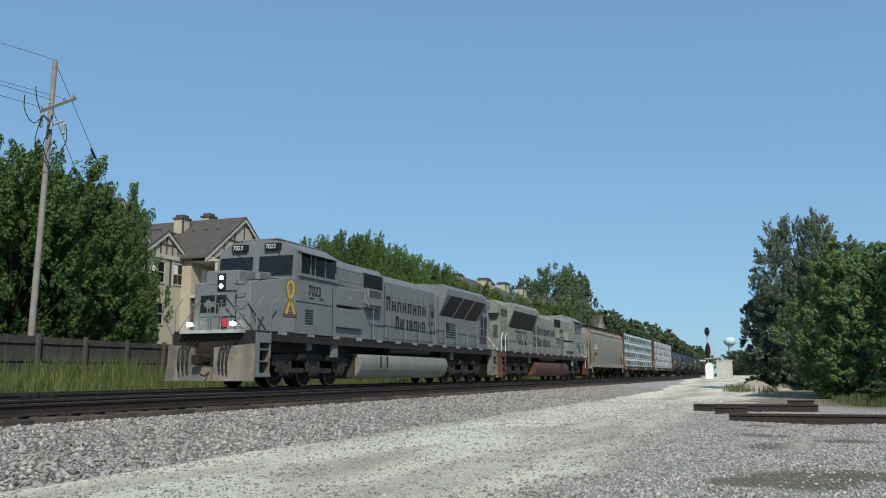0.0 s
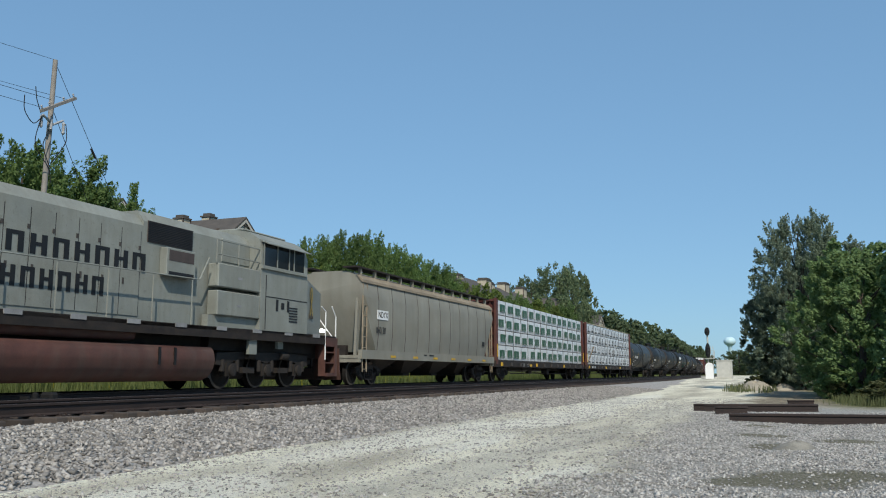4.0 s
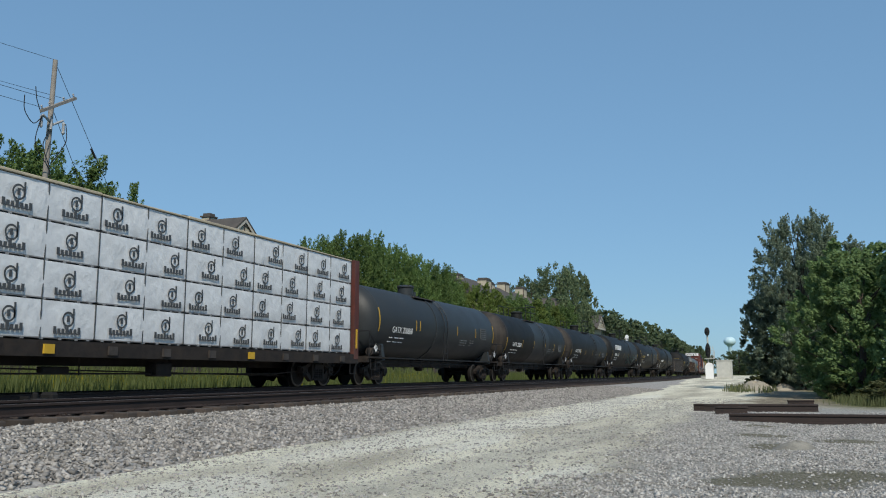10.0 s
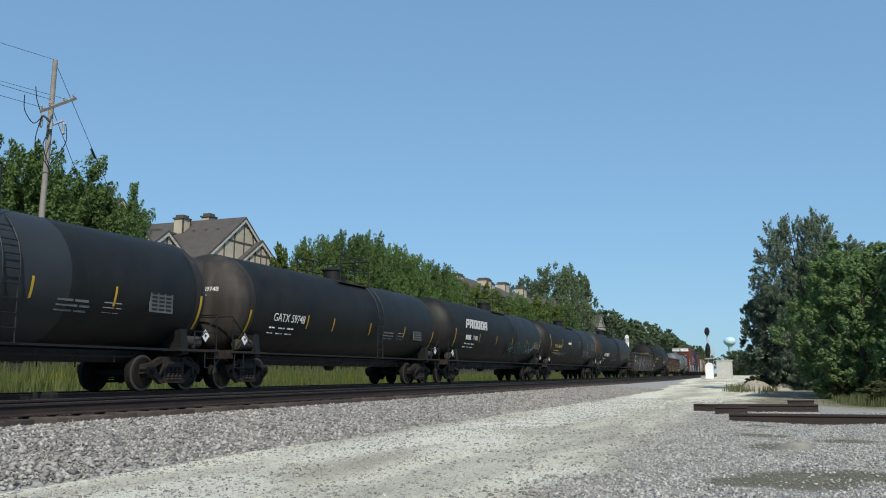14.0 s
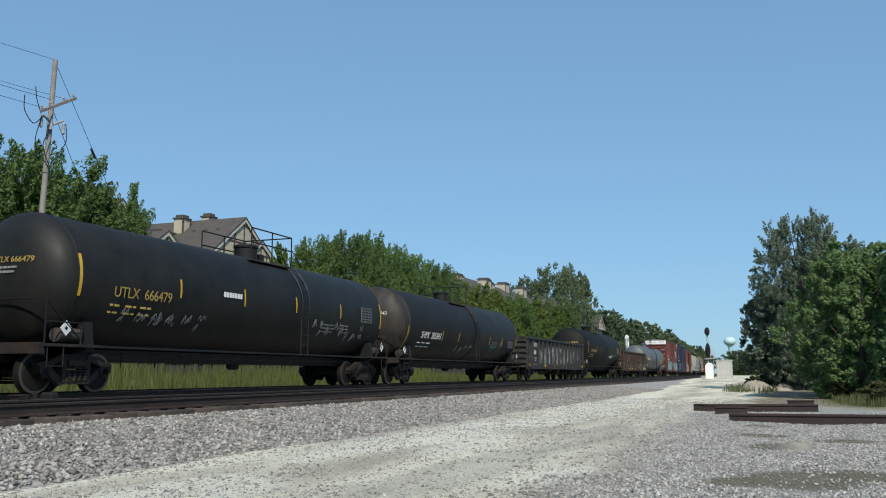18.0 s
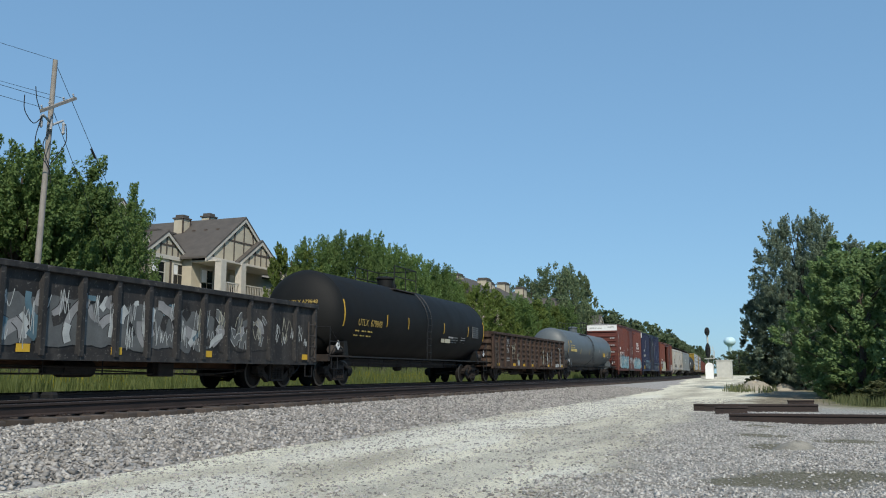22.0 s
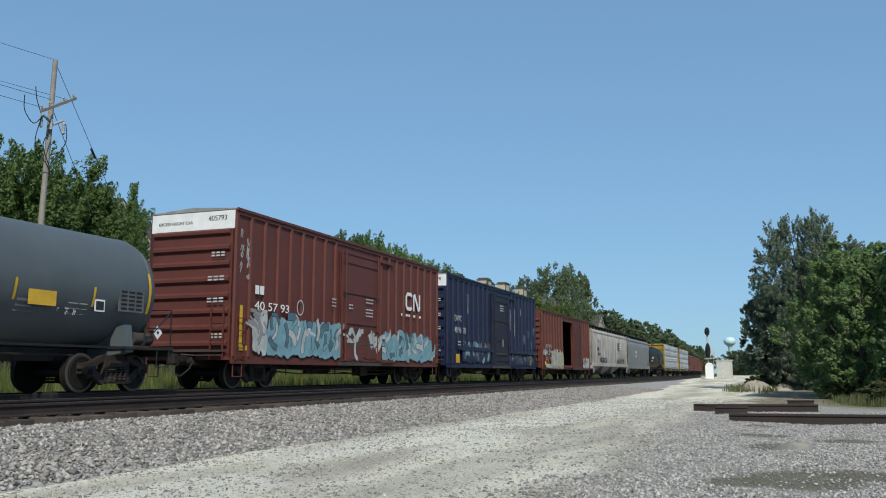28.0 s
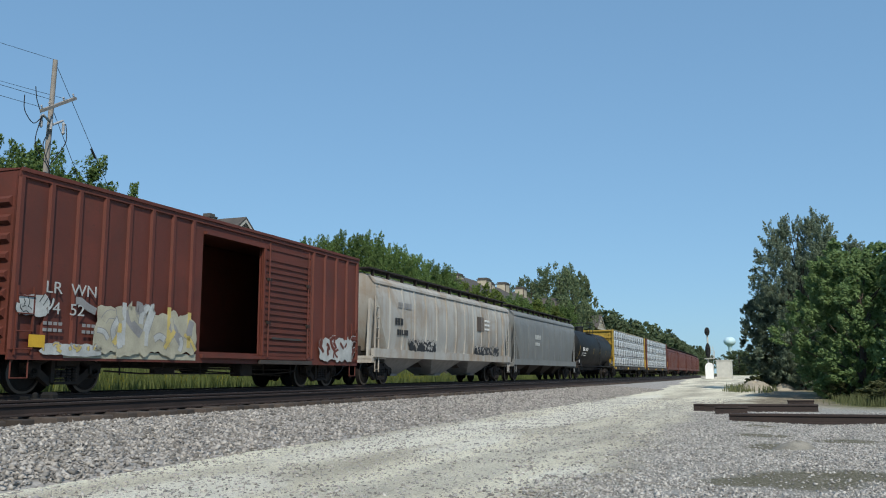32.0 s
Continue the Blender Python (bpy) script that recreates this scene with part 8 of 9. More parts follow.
def flats_far(x0, x1, y, eave, ridge, label, chims):
    h = thing("apartment_house", label, "house")
    part("wall", B((x0, x1, y, y + 12, -0.4, eave)), M["stucco"], h)
    bm = bmesh.new()
    prism(bm, [(y - 0.6, eave), (y + 6, ridge), (y + 12.6, eave)], x0 - 0.4, x1 + 0.4)
    part("roof", bm, M["shingle"], h)
    for cx, cy, top in chims:
        chimney(h, cx, cy, ridge - 2.5, top, 2.2, 1.6)
    for i in range(int((x1 - x0) / 6)):
        for z in (6.6, 3.6, 0.8):
            window(h, x0 + 3 + i * 6, y - 0.02, z, 1.6, 1.5)
    gable(h, x1 - 5, y - 0.8, eave - 0.1, 4.5, (ridge - eave) * 0.8, 6.0)


flats_far(112, 157, 36.5, 10.6, 14.6, "long cream apartment house with grey roof and chimneys", ((125.5, 41.2, 14.6), (128.5, 41.6, 14.3), (139, 42.3, 15.3), (150, 42.3, 15.5), (115, 42, 14.2)))
flats_far(170, 197, 36.5, 10.5, 13.8, "cream gabled apartment house far down the line", ((180, 40, 14.5),))


# ---------------------------------------------------------------- signals, cabinets, water tower
def signal(x, y, z, heads, label, turn=0.0, board="black_paint"):
    s = thing("railway_signal", label, "railway signal")
    s.matrix_basis = pose(x, y, z, 0, 0, turn)
    bm = bmesh.new()
    rod(bm, (0, 0, 0), (0, 0, 6.3), 0.11, 12)
    part("mast", bm, M["cabinet"], s, smooth=True)
    part("base", B((-0.9, 0.5, -0.6, 0.9, -0.2, 0.35)), M["cabinet"], s)
    for hz in heads:
        bm = bmesh.new()
        prism(bm, [(0.32 * math.cos(a), hz + 0.42 + (0.55 if hz > 5 else 0.95) * math.sin(a)) for a in (2 * math.pi * i / 16 for i in range(16))], -0.30, -0.26)
        plate = part("backboard", bm, M[board], s, "oval signal backboard")
        for k in range(3 if hz < 5 else 2):
            bm = bmesh.new()
            turned(bm, [(-0.62, 0.14), (-0.60, 0.15), (-0.30, 0.15)], (0, 0, hz + 0.1 + k * 0.36), "x", 12)
            part("lamp_hood", bm, M[board], plate)
    bm = bmesh.new()
    for y_ in (-0.32, -0.62):
        pipe(bm, [(0.1, y_, 0), (0.1, y_, 4.2)], 0.03)
    for i in range(12):
        rod(bm, (0.1, -0.32, 0.3 + i * 0.33), (0.1, -0.62, 0.3 + i * 0.33), 0.02, 5)
    part("ladder", bm, M["cabinet"], s)
    bm = B((-0.4, 0.5, -0.75, 0.45, 2.55, 2.62))
    pipe(bm, [(-0.4, -0.75, 2.6), (-0.4, -0.75, 3.6), (0.5, -0.75, 3.6), (0.5, -0.75, 2.6)], 0.025)
    part("platform", bm, M["cabinet"], s)
    return s


signal(115, 7.85, -0.3, (5.6, 3.2), "tall railway signal with black backboards beside the near track")
signal(135.5, 21.2, -0.3, (5.7, 5.0), "pale signal on the far side of the line, seen from behind", board="cab_white")


def cabinet(x, y, z, w, d, h, material, label, round_top):
    c = thing("signal_cabinet", label, "cabinet")
    c.matrix_basis = pose(x, y, z)
    bm = bmesh.new()
    if round_top:
        pts = [(-w / 2, 0), (w / 2, 0)] + [(w / 2 * math.cos(a), h - w / 2 + w / 2 * math.sin(a)) for a in (math.pi * i / 10 for i in range(11))]
        prism(bm, pts, -d / 2, d / 2)
    else:
        box(bm, -d / 2, d / 2, -w / 2, w / 2, 0, h)
    part("body", bm, material, c, bevel=0.0 if round_top else 0.03)
    if not round_top:
        part("roof", B((-d / 2 - 0.1, d / 2 + 0.1, -w / 2 - 0.1, w / 2 + 0.1, h, h + 0.1)), material, c)
        part("door", B((-d / 2 - 0.04, -d / 2, -0.5, 0.45, 0.15, h - 0.2)), material, c)
        for i in range(7):
            part("panel_rib", B((-d / 2 - 0.03, -d / 2, -w / 2 + 0.1 + i * (w - 0.2) / 6 - 0.03, -w / 2 + 0.1 + i * (w - 0.2) / 6 + 0.03, 0.1, h - 0.1)), M["cabinet"], c)
    part("plinth", B((-d / 2 - 0.15, d / 2 + 0.15, -w / 2 - 0.15, w / 2 + 0.15, -0.3, 0.02)), M["cabinet"], c)


cabinet(112.0, 7.55, -0.25, 0.95, 0.8, 2.0, M["cab_white"], "small white round-topped cabinet by the signal", True)
cabinet(113.5, 5.85, -0.25, 1.8, 2.4, 2.25, M["cabinet"], "grey metal equipment hut beside the track", False)


def water_tower():
    t = thing("water_tower", "pale blue spheroid water tower far away", "water tower")
    t.location = (1268, 57, 0)
    bm = bmesh.new()
    n = 14
    turned(bm, [(44.5 - 6.6 * math.cos(math.pi * i / n), max(0.3, 8.2 * math.sin(math.pi * i / n))) for i in range(n + 1)], axis="z", seg=32)
    part("tank", bm, M["tower"], t, smooth=True)
    bm = bmesh.new()
    turned(bm, [(-1, 5.0), (4, 2.6), (10, 2.2), (36, 2.2), (39.5, 4.6)], axis="z", seg=24)
    part("pedestal", bm, M["tower"], t, smooth=True)


water_tower()


# ---------------------------------------------------------------- loose things on the gravel
def spare_rail(x0, y0, x1, y1, z, label, flat=False):
    """A length of old rail lying on the gravel."""
    r = tagged(new("spare_rail"), label, "rail", "spare rails on the gravel")
    L = math.hypot(x1 - x0, y1 - y0)
    prof = [(-0.076, 0), (-0.076, 0.012), (-0.012, 0.035), (-0.010, 0.135), (-0.036, 0.144), (-0.036, 0.174), (-0.030, 0.18), (0.030, 0.18), (0.036, 0.174), (0.036, 0.144), (0.010, 0.135), (0.012, 0.035), (0.076, 0.012), (0.076, 0)]
    bm = bmesh.new()
    prism(bm, prof, 0, L)
    part("bar", bm, M["rail"], r)
    for q in (0.15, 0.4):
        bm = bmesh.new()
        rod(bm, (q, -0.02, 0.09), (q, 0.02, 0.09), 0.016, 8)
        part("bolt_hole", bm, M["black_paint"], r)
    r.matrix_basis = pose(x0, y0, z, 90 if flat else 0, 0, math.degrees(math.atan2(y1 - y0, x1 - x0)))


spare_rail(17.9, 0.88, 18.9, -7.5, -0.51, "rusty old rail lying on the pale gravel")
spare_rail(18.1, 0.84, 19.15, -7.6, -0.51, "second rusty rail lying against the first")
spare_rail(23.0, 1.98, 23.7, -0.95, -0.50, "short rusty rail lying on the gravel")
spare_rail(22.8, 1.7, 23.5, -0.95, -0.50, "short rusty rail beside another")
spare_rail(21.3, 1.35, 21.6, 0.65, -0.50, "sawn-off piece of rusty rail")
spare_rail(27.0, -0.3, 27.4, -1.0, -0.50, "stub of rail lying on the road's edge")


def mound(x, y, rx, ry, h, label, seed):
    bm = bmesh.new()
    n, m_ = 20, 7
    rings = []
    for i in range(m_):
        f = i / (m_ - 1)
        rings.append([bm.verts.new((x + rx * (1 - f) * math.cos(a) * (1 + 0.18 * noise.noise((math.cos(a) * 2 + seed, math.sin(a) * 2, f))), y + ry * (1 - f) * math.sin(a), -0.58 + h * math.sin(f * math.pi / 2) * (1 + 0.25 * noise.noise((math.cos(a) * 3, math.sin(a) * 3 + seed, f * 2)))))
                      for a in (2 * math.pi * k / n for k in range(n))])
    for a, b in zip(rings, rings[1:]):
        for k in range(n):
            bm.faces.new((a[k], a[(k + 1) % n], b[(k + 1) % n], b[k]))
    bm.faces.new(rings[-1])
    ob = part("dirt_mound", bm, M["sand"] if x > 30 else M["grey_dirt"], None, smooth=True)
    tagged(ob, label, "dirt mound")


mound(50.0, 1.0, 2.6, 1.25, 0.60, "low heap of tan dirt with weeds beside the road", 1)
mound(11.9, -0.2, 0.30, 0.42, 0.17, "low ridge of grey dirt in the pale gravel", 3)
mound(51.0, -0.4, 1.6, 0.8, 0.45, "small heap of dirt under the dark trees", 2)


def derail_machine():
    d = thing("track_machine", "black switch machine with rods between the tracks", "switch machine")
    d.matrix_basis = pose(12.95, 13.3, -0.22)
    k = M["machine"]
    part("housing", B((-0.30, 0.10, -0.22, 0.22, 0.02, 0.19)), k, d, bevel=0.03)
    part("motor_cover", B((0.12, 0.34, -0.16, 0.16, 0.02, 0.30)), k, d, bevel=0.05)
    part("gear_box", B((0.36, 0.62, -0.18, 0.18, 0.02, 0.17)), k, d, bevel=0.03)
    part("base_plate", B((-0.85, 0.80, -0.3, 0.3, 0.0, 0.025)), M["truck"], d)
    part("junction_box", B((-0.66, -0.42, -0.13, 0.13, 0.025, 0.15)), k, d, bevel=0.02)
    part("cover_plate", B((-0.40, -0.32, -0.1, 0.1, 0.025, 0.23)), k, d, bevel=0.01)
    for x in (-0.15, 0.45, 0.72):
        bm = bmesh.new()
        rod(bm, (x, 0.1, 0.10), (x + 0.05, 1.6, 0.10), 0.022, 6)
        part("throw_rod", bm, k, d)
    bm = bmesh.new()
    turned(bm, [(0.16, 0.06), (0.27, 0.06), (0.30, 0.03)], (-0.12, 0, 0), "z", 10)
    part("crank_cap", bm, k, d)
    bm = bmesh.new()
    pipe(bm, [(-0.98, -0.35, 0.06), (-0.80, -0.28, 0.17)], 0.012)
    part("hand_lever", bm, M["graf_white"], d)


derail_machine()
stones("bright_ballast_strip", scatter(5000, 14.5, 27, 13.0, 13.9, lambda x, y: bed_z(y) + 0.10, 1.0), (0.02, 0.05), M["stone_w"], "ridge of pale fresh ballast between the tracks", 8)


# ---------------------------------------------------------------- the train
loco_a, near_a, ya = locomotive(33.2, False, "loco", "hopper", "7023", "grey six-axle diesel locomotive leading the train, headlights lit")
MOVERS.append((loco_a, 33.2))
writing("road_number", "7023", 0.46, loco_a, on_side(-8.35, 3.02, -1.545), M["black_paint"], squeeze=0.95)
bars(loco_a, -8.25, 2.90, [0.28, -0.3, 0.22], 0.04, M["black_paint"], -1.548)
rs = ribbon_sign(loco_a, 0, 0, 2.25, 1.15, -1)
rs.matrix_basis = pose(-9.36, -1.482, 0, 0, 0, -15.5)
letters_as_bars(loco_a, [0.60] + [0.44] * 7, -1.35, 2.98, 0.42, M["black_paint"], ya - 0.008, 0.13)
letters_as_bars(loco_a, [0.54] + [0.44] * 6, -0.42, 2.27, 0.36, M["black_paint"], ya - 0.008, 0.12)
crest(loco_a, 3.70, ya - 0.004, 2.90, -1)

loco_b, near_b, yb = locomotive(58.75, True, "loco2", "loco_red", "7022", "weathered sand-grey diesel locomotive running hood first behind the leader")
MOVERS.append((loco_b, 58.75))
writing("road_number", "7022", 1.22, loco_b, facing(1, 8.56, 1.232, 2.2), M["black_paint"], squeeze=1.08)
letters_as_bars(loco_b, [0.44] * 7 + [0.58], -1.69, 2.98, 0.50, M["black_paint"], yb, 0.13)
letters_as_bars(loco_b, [0.44] * 6 + [0.56], -0.29, 2.25, 0.40, M["black_paint"], yb, 0.11)
crest(loco_b, 4.08, 1.224, 2.85, 1)
rs = ribbon_sign(loco_b, 0, 0, 2.28, 1.0, 1)
rs.matrix_basis = pose(-9.6, 1.42, 0, 0, 0, 15.5)
part("small_flag", B((-7.35, -7.22, 1.538, 1.544, 2.35, 2.70), (-8.0, -7.87, 1.538, 1.544, 2.35, 2.70), (-7.70, -7.52, 1.538, 1.544, 2.42, 2.62)), M["black_paint"], loco_b, "small dark flag decal on the cab")
rs = ribbon_sign(loco_b, 0, 0, 2.10, 1.12, -1)
rs.matrix_basis = pose(12.03, 0.02, 0, 0, 0, 90)
for q in (0.82, -0.30):
    writing("end_number", "7022", 0.24, loco_b, pose(12.006, q - 0.52, 4.06, 90, 0, 90), M["loco_brown"], squeeze=0.95)


def hop1_marks(car, shell):
    bm = B((-6.75, -5.75, -1.545, -1.525, 2.52, 2.88))
    p = part("mark_plate", bm, M["white_paint"], shell, "white reporting-mark plate")
    writing("reporting_mark", "NDYX", 0.33, p, on_side(-6.68, 2.60, -1.55), M["black_paint"], squeeze=0.95)
    writing("car_number", "840138", 0.36, shell, on_side(-6.85, 1.98, -1.545), M["graf_dark"], squeeze=0.8)
    bars(shell, 6.0, 1.85, [0.15, 0.15], 0.22, M["black_paint"], -1.548)
    for i in range(6):
        bars(car, -5.5 + i * 2.3, 1.06, [0.5], 0.09, M["yellow_paint"], -1.556)
    bars(car, -2.0, 1.2, [0.3, -0.2, 0.5], 0.05, M["black_paint"], -1.556)


hopper_car(80.0, 8.15, "hopper", "tan-grey covered hopper car with rust along its roof edge", top_mat="hopper_rust", extra=hop1_marks, panels=10)


def beam1(car):
    writing("car_number", "977", 0.24, car, on_side(-6.2, 0.86, -1.49), M["graf_white"], squeeze=0.95)
    writing("car_number", "25", 0.24, car, on_side(-5.2, 0.86, -1.49), M["graf_white"], squeeze=0.95)
    bars(car, -4.8, 0.86, [0.45], 0.14, M["yellow_paint"], -1.545)


centerbeam(100.2, 11.6, "red centre-beam car loaded with white bundles printed green", "green", n=7, extra=beam1)


def beam2(car):
    bm = bmesh.new()
    for (x0, z0), (x1, z1) in (((-10.9, 1.3), (-8.2, 2.7)),):
        a, b = Vector((x0, -1.44, z0)), Vector((x1, -1.44, z1))
        n = Vector((-(b - a).z, 0, (b - a).x)).normalized() * 0.06
        for y in (-1.43, -1.45):
            bm.faces.new([bm.verts.new((v.x, y, v.z)) for v in (a + n, b + n, b - n, a - n)])
    part("loose_batten", bm, M["wood"], car, "loose slanting batten")
    bars(car, -9.4, 0.87, [0.2, 0.2, 0.2], 0.16, M["graf_white"], -1.49, 0.04)
    writing("car_number", "501607", 0.24, car, on_side(-8.5, 0.86, -1.49), M["graf_white"], squeeze=0.95)


centerbeam(124.5, 11.6, "red centre-beam car loaded with white wrapped lumber bundles", "ring", n=7, extra=beam2)

tank_car(144.6, 6.95, 6.3, 1.50, "dark grey tank car with a band round its middle", number="206860", end="tank_patch", body="tank_patch", cage=False, ends=(-6.72, 7.73), mark="GATX", mark_x=-5.53, num_z=2.08, bands=(-0.6,), dome_x=-0.8,
         bars_at=(-3.02, -2.6, 2.1, 4.81), panel_x=5.6, strip_z=(2.07, 3.0), bar_z=(2.25, 2.69))
tank_car(161.7, 7.0, 6.4, 1.50, "black tank car with a grey middle and dusty brown ends", number="28028", ends=(-6.69, 7.8), mark="GATX", mark_x=-5.6, num_z=2.02, patches=((-0.7, 3.2, "tank_patch"),), end="tank_rust", dome_x=0.4, panel_x=5.8, num_size=0.35,
         bars_at=(-3.36, -0.74, 2.14, 4.6), strip_z=(1.62, 2.5), bar_z=(2.0, 2.46))
tank_car(178.3, 7.0, 6.4, 1.50, "black tank car with dusty brown ends", number="59748", ends=(-6.39, 8.1), mark="GATX", mark_x=-5.17, num_z=2.05, end="tank_rust", dome_x=1.3, panel_x=5.9, bars_at=(-3.02, -1.23, 1.7, 4.94),
         strip_z=(1.46, 2.3), bar_z=(1.9, 2.34))


def procor_marks(car, shell, lie, zc):
    for i in range(6):
        x, z = -6.5 + i * 0.575, 2.70
        bm = bmesh.new()
        y = lie(z + 0.2)
        for b in ((x, x + 0.13, z, z + 0.44), (x + 0.34, x + 0.47, z + (0.18 if i == 0 else 0), z + 0.44), (x, x + 0.47, z + 0.33, z + 0.44), (x, x + 0.47, z + (0.14 if i in (0, 1, 5) else 0.0), z + (0.24 if i in (0, 1, 5) else 0.11))):
            box(bm, b[0], b[1], y - 0.03, y - 0.012, b[2], b[3])
        part("letter_block", bm, M["white_paint"], shell, "white owner's name as plain blocks")
    graffiti(shell, 0.9, 5.9, 1.35, 2.2, ["graf_dark", "tank_patch", "tank_rust", "graf_dark"], "graf_teal", 7, y=-1.50, letters=6, fit=lambda z: lie(z) + 1.47)
    graffiti(shell, 4.8, 5.7, 1.6, 2.1, None, "graf_white", 8, y=-1.52, letters=2, fit=lambda z: lie(z) + 1.47)


tank_car(197.2, 7.6, 6.95, 1.55, "black tank car with a white owner's name and graffiti", number="77165", ends=(-7.96, 7.82), mark_x=-6.44, num_z=2.12, num_size=0.32, dome_x=0.9, panel_x=6.55, extra=procor_marks,
         bars_at=(-4.34, -1.42, 1.59, 4.7), strip_z=(1.75, 2.6), bar_z=(2.03, 2.48))


def opt_marks(car, shell, lie, zc):
    bars(shell, -2.05, 2.56, [0.10] * 7, 0.14, M["white_paint"], lie(2.63) - 0.012, 0.03)
    graffiti(shell, 3.0, 7.0, 1.55, 2.25, None, "graf_grey", 17, y=-1.50, letters=8, fit=lambda z: lie(z) + 1.48)
    graffiti(shell, -6.0, -2.5, 1.5, 2.0, None, "graf_grey", 18, y=-1.50, letters=6, fit=lambda z: lie(z) + 1.48)


tank_car(215.4, 7.75, 7.3, 1.55, "black tank car with yellow lettering and scratched graffiti", number="666479", ends=(-7.37, 8.22), mark="UTLX", mark_x=-6.33, num_z=2.22, ink="ribbon_gold", dome_x=1.25, panel_x=6.55, extra=opt_marks,
         bars_at=(-3.9, -1.0, 1.9, 4.92), strip_z=(2.15, 3.1), bar_z=(2.37, 2.86))


def shpx_marks(car, shell, lie, zc):
    graffiti(shell, 3.7, 4.6, 1.65, 1.95, None, "graf_teal", 27, y=-1.50, letters=4, fit=lambda z: lie(z) + 1.48)
    graffiti(shell, -1.5, 1.0, 1.4, 1.9, None, "graf_grey", 28, y=-1.50, letters=4, fit=lambda z: lie(z) + 1.48)


tank_car(234.1, 7.75, 7.3, 1.55, "black tank car with brown end and banded shell", number="205843", ends=(-7.66, 8.36), mark="SHPX", mark_x=-6.28, num_z=1.98, end="tank_rust", dome_x=0.0, bands=(1.1,), panel_x=6.8, cage=True, extra=shpx_marks,
         num_size=0.42, bars_at=(-3.59, -1.4, 3.43, 5.6), strip_z=(1.5, 2.42), bar_z=(1.95, 2.38))


def gon1(car, y):
    writing("car_number", "5200", 0.40, car, on_side(-6.72, 1.64, y - 0.006), M["white_paint"], squeeze=0.86)
    writing("car_number", "34", 0.40, car, on_side(-5.36, 1.64, y - 0.006), M["white_paint"], squeeze=0.8)
    for k, w in enumerate((0.2, 0.18, 0.22, 0.22)):
        graffiti(car, -6.8 + 0.25 * k, -6.8 + 0.25 * k + w, 2.10, 2.40, ["graf_grey"], "graf_white", 130 + k, y=y - 0.004, letters=1)
    for z, ws in ((1.38, (0.14, 0.2, -0.2, 0.3)), (1.24, (0.1, 0.14, -0.22, 0.26))):
        bars(car, -6.9, z, ws, 0.07, M["graf_white"], y - 0.006, 0.04)
    graffiti(car, -8.1, -7.1, 1.2, 1.95, None, "graf_grey", 35, y=y - 0.004, letters=4)
    graffiti(car, -6.95, -5.7, 0.90, 1.14, None, "graf_white", 36, y=y - 0.006, letters=5)
    graffiti(car, -5.3, 2.6, 0.95, 2.15, ["panel", "graf_grey", "graf_steel", "graf_grey", "gon_grey"], "gon_grey", 31, y=y - 0.004, letters=9)
    graffiti(car, -5.4, 2.8, 0.9, 2.3, None, "graf_white", 32, y=y - 0.016, letters=16)
    graffiti(car, 2.9, 5.6, 1.0, 2.1, ["gon_grey", "panel"], "graf_white", 37, y=y - 0.006, letters=3)
    graffiti(car, 5.8, 8.0, 1.2, 2.0, None, "graf_white", 33, y=y - 0.010, letters=5)
    graffiti(car, 2.0, 7.0, 1.2, 2.2, None, "graf_cream", 34, y=y - 0.012, letters=6)
    for x in (-8.1, -3.9, -1.2, 2.3, 7.3):
        bars(car, x, 0.88, [0.35], 0.17, M["yellow_paint"], y - 0.018 if abs(x) < 7 else y - 0.12)


gondola(253.3, 8.3, "gon_grey", "charcoal gondola car covered in faded graffiti", extra=gon1, posts=[-8.2, -7.0] + [-5.5 + 1.1 * i for i in range(11)] + [7.0, 8.2])


def utlx_marks(car, shell, lie, zc):
    bars(shell, 2.3, 1.85, [0.4, 0.7], 0.18, M["graf_cream"], lie(2.05) - 0.02)
    bars(shell, 3.2, 2.08, [0.6], 0.08, M["graf_grey"], lie(2.12) - 0.02)


tank_car(270.9, 7.55, 7.2, 1.58, "clean black tank car with yellow lettering and strips", number="679848", end="tank_black", body="tank_black", ends=(-7.39, 8.28), mark="UTLX", mark_x=-6.32, num_z=2.2, ink="ribbon_gold", dome_x=-0.6, extra=utlx_marks, panel_x=6.5,
         bars_at=(-3.76, -1.63, 2.53, 5.84), strip_z=(2.11, 3.08), bar_z=(2.26, 2.74))


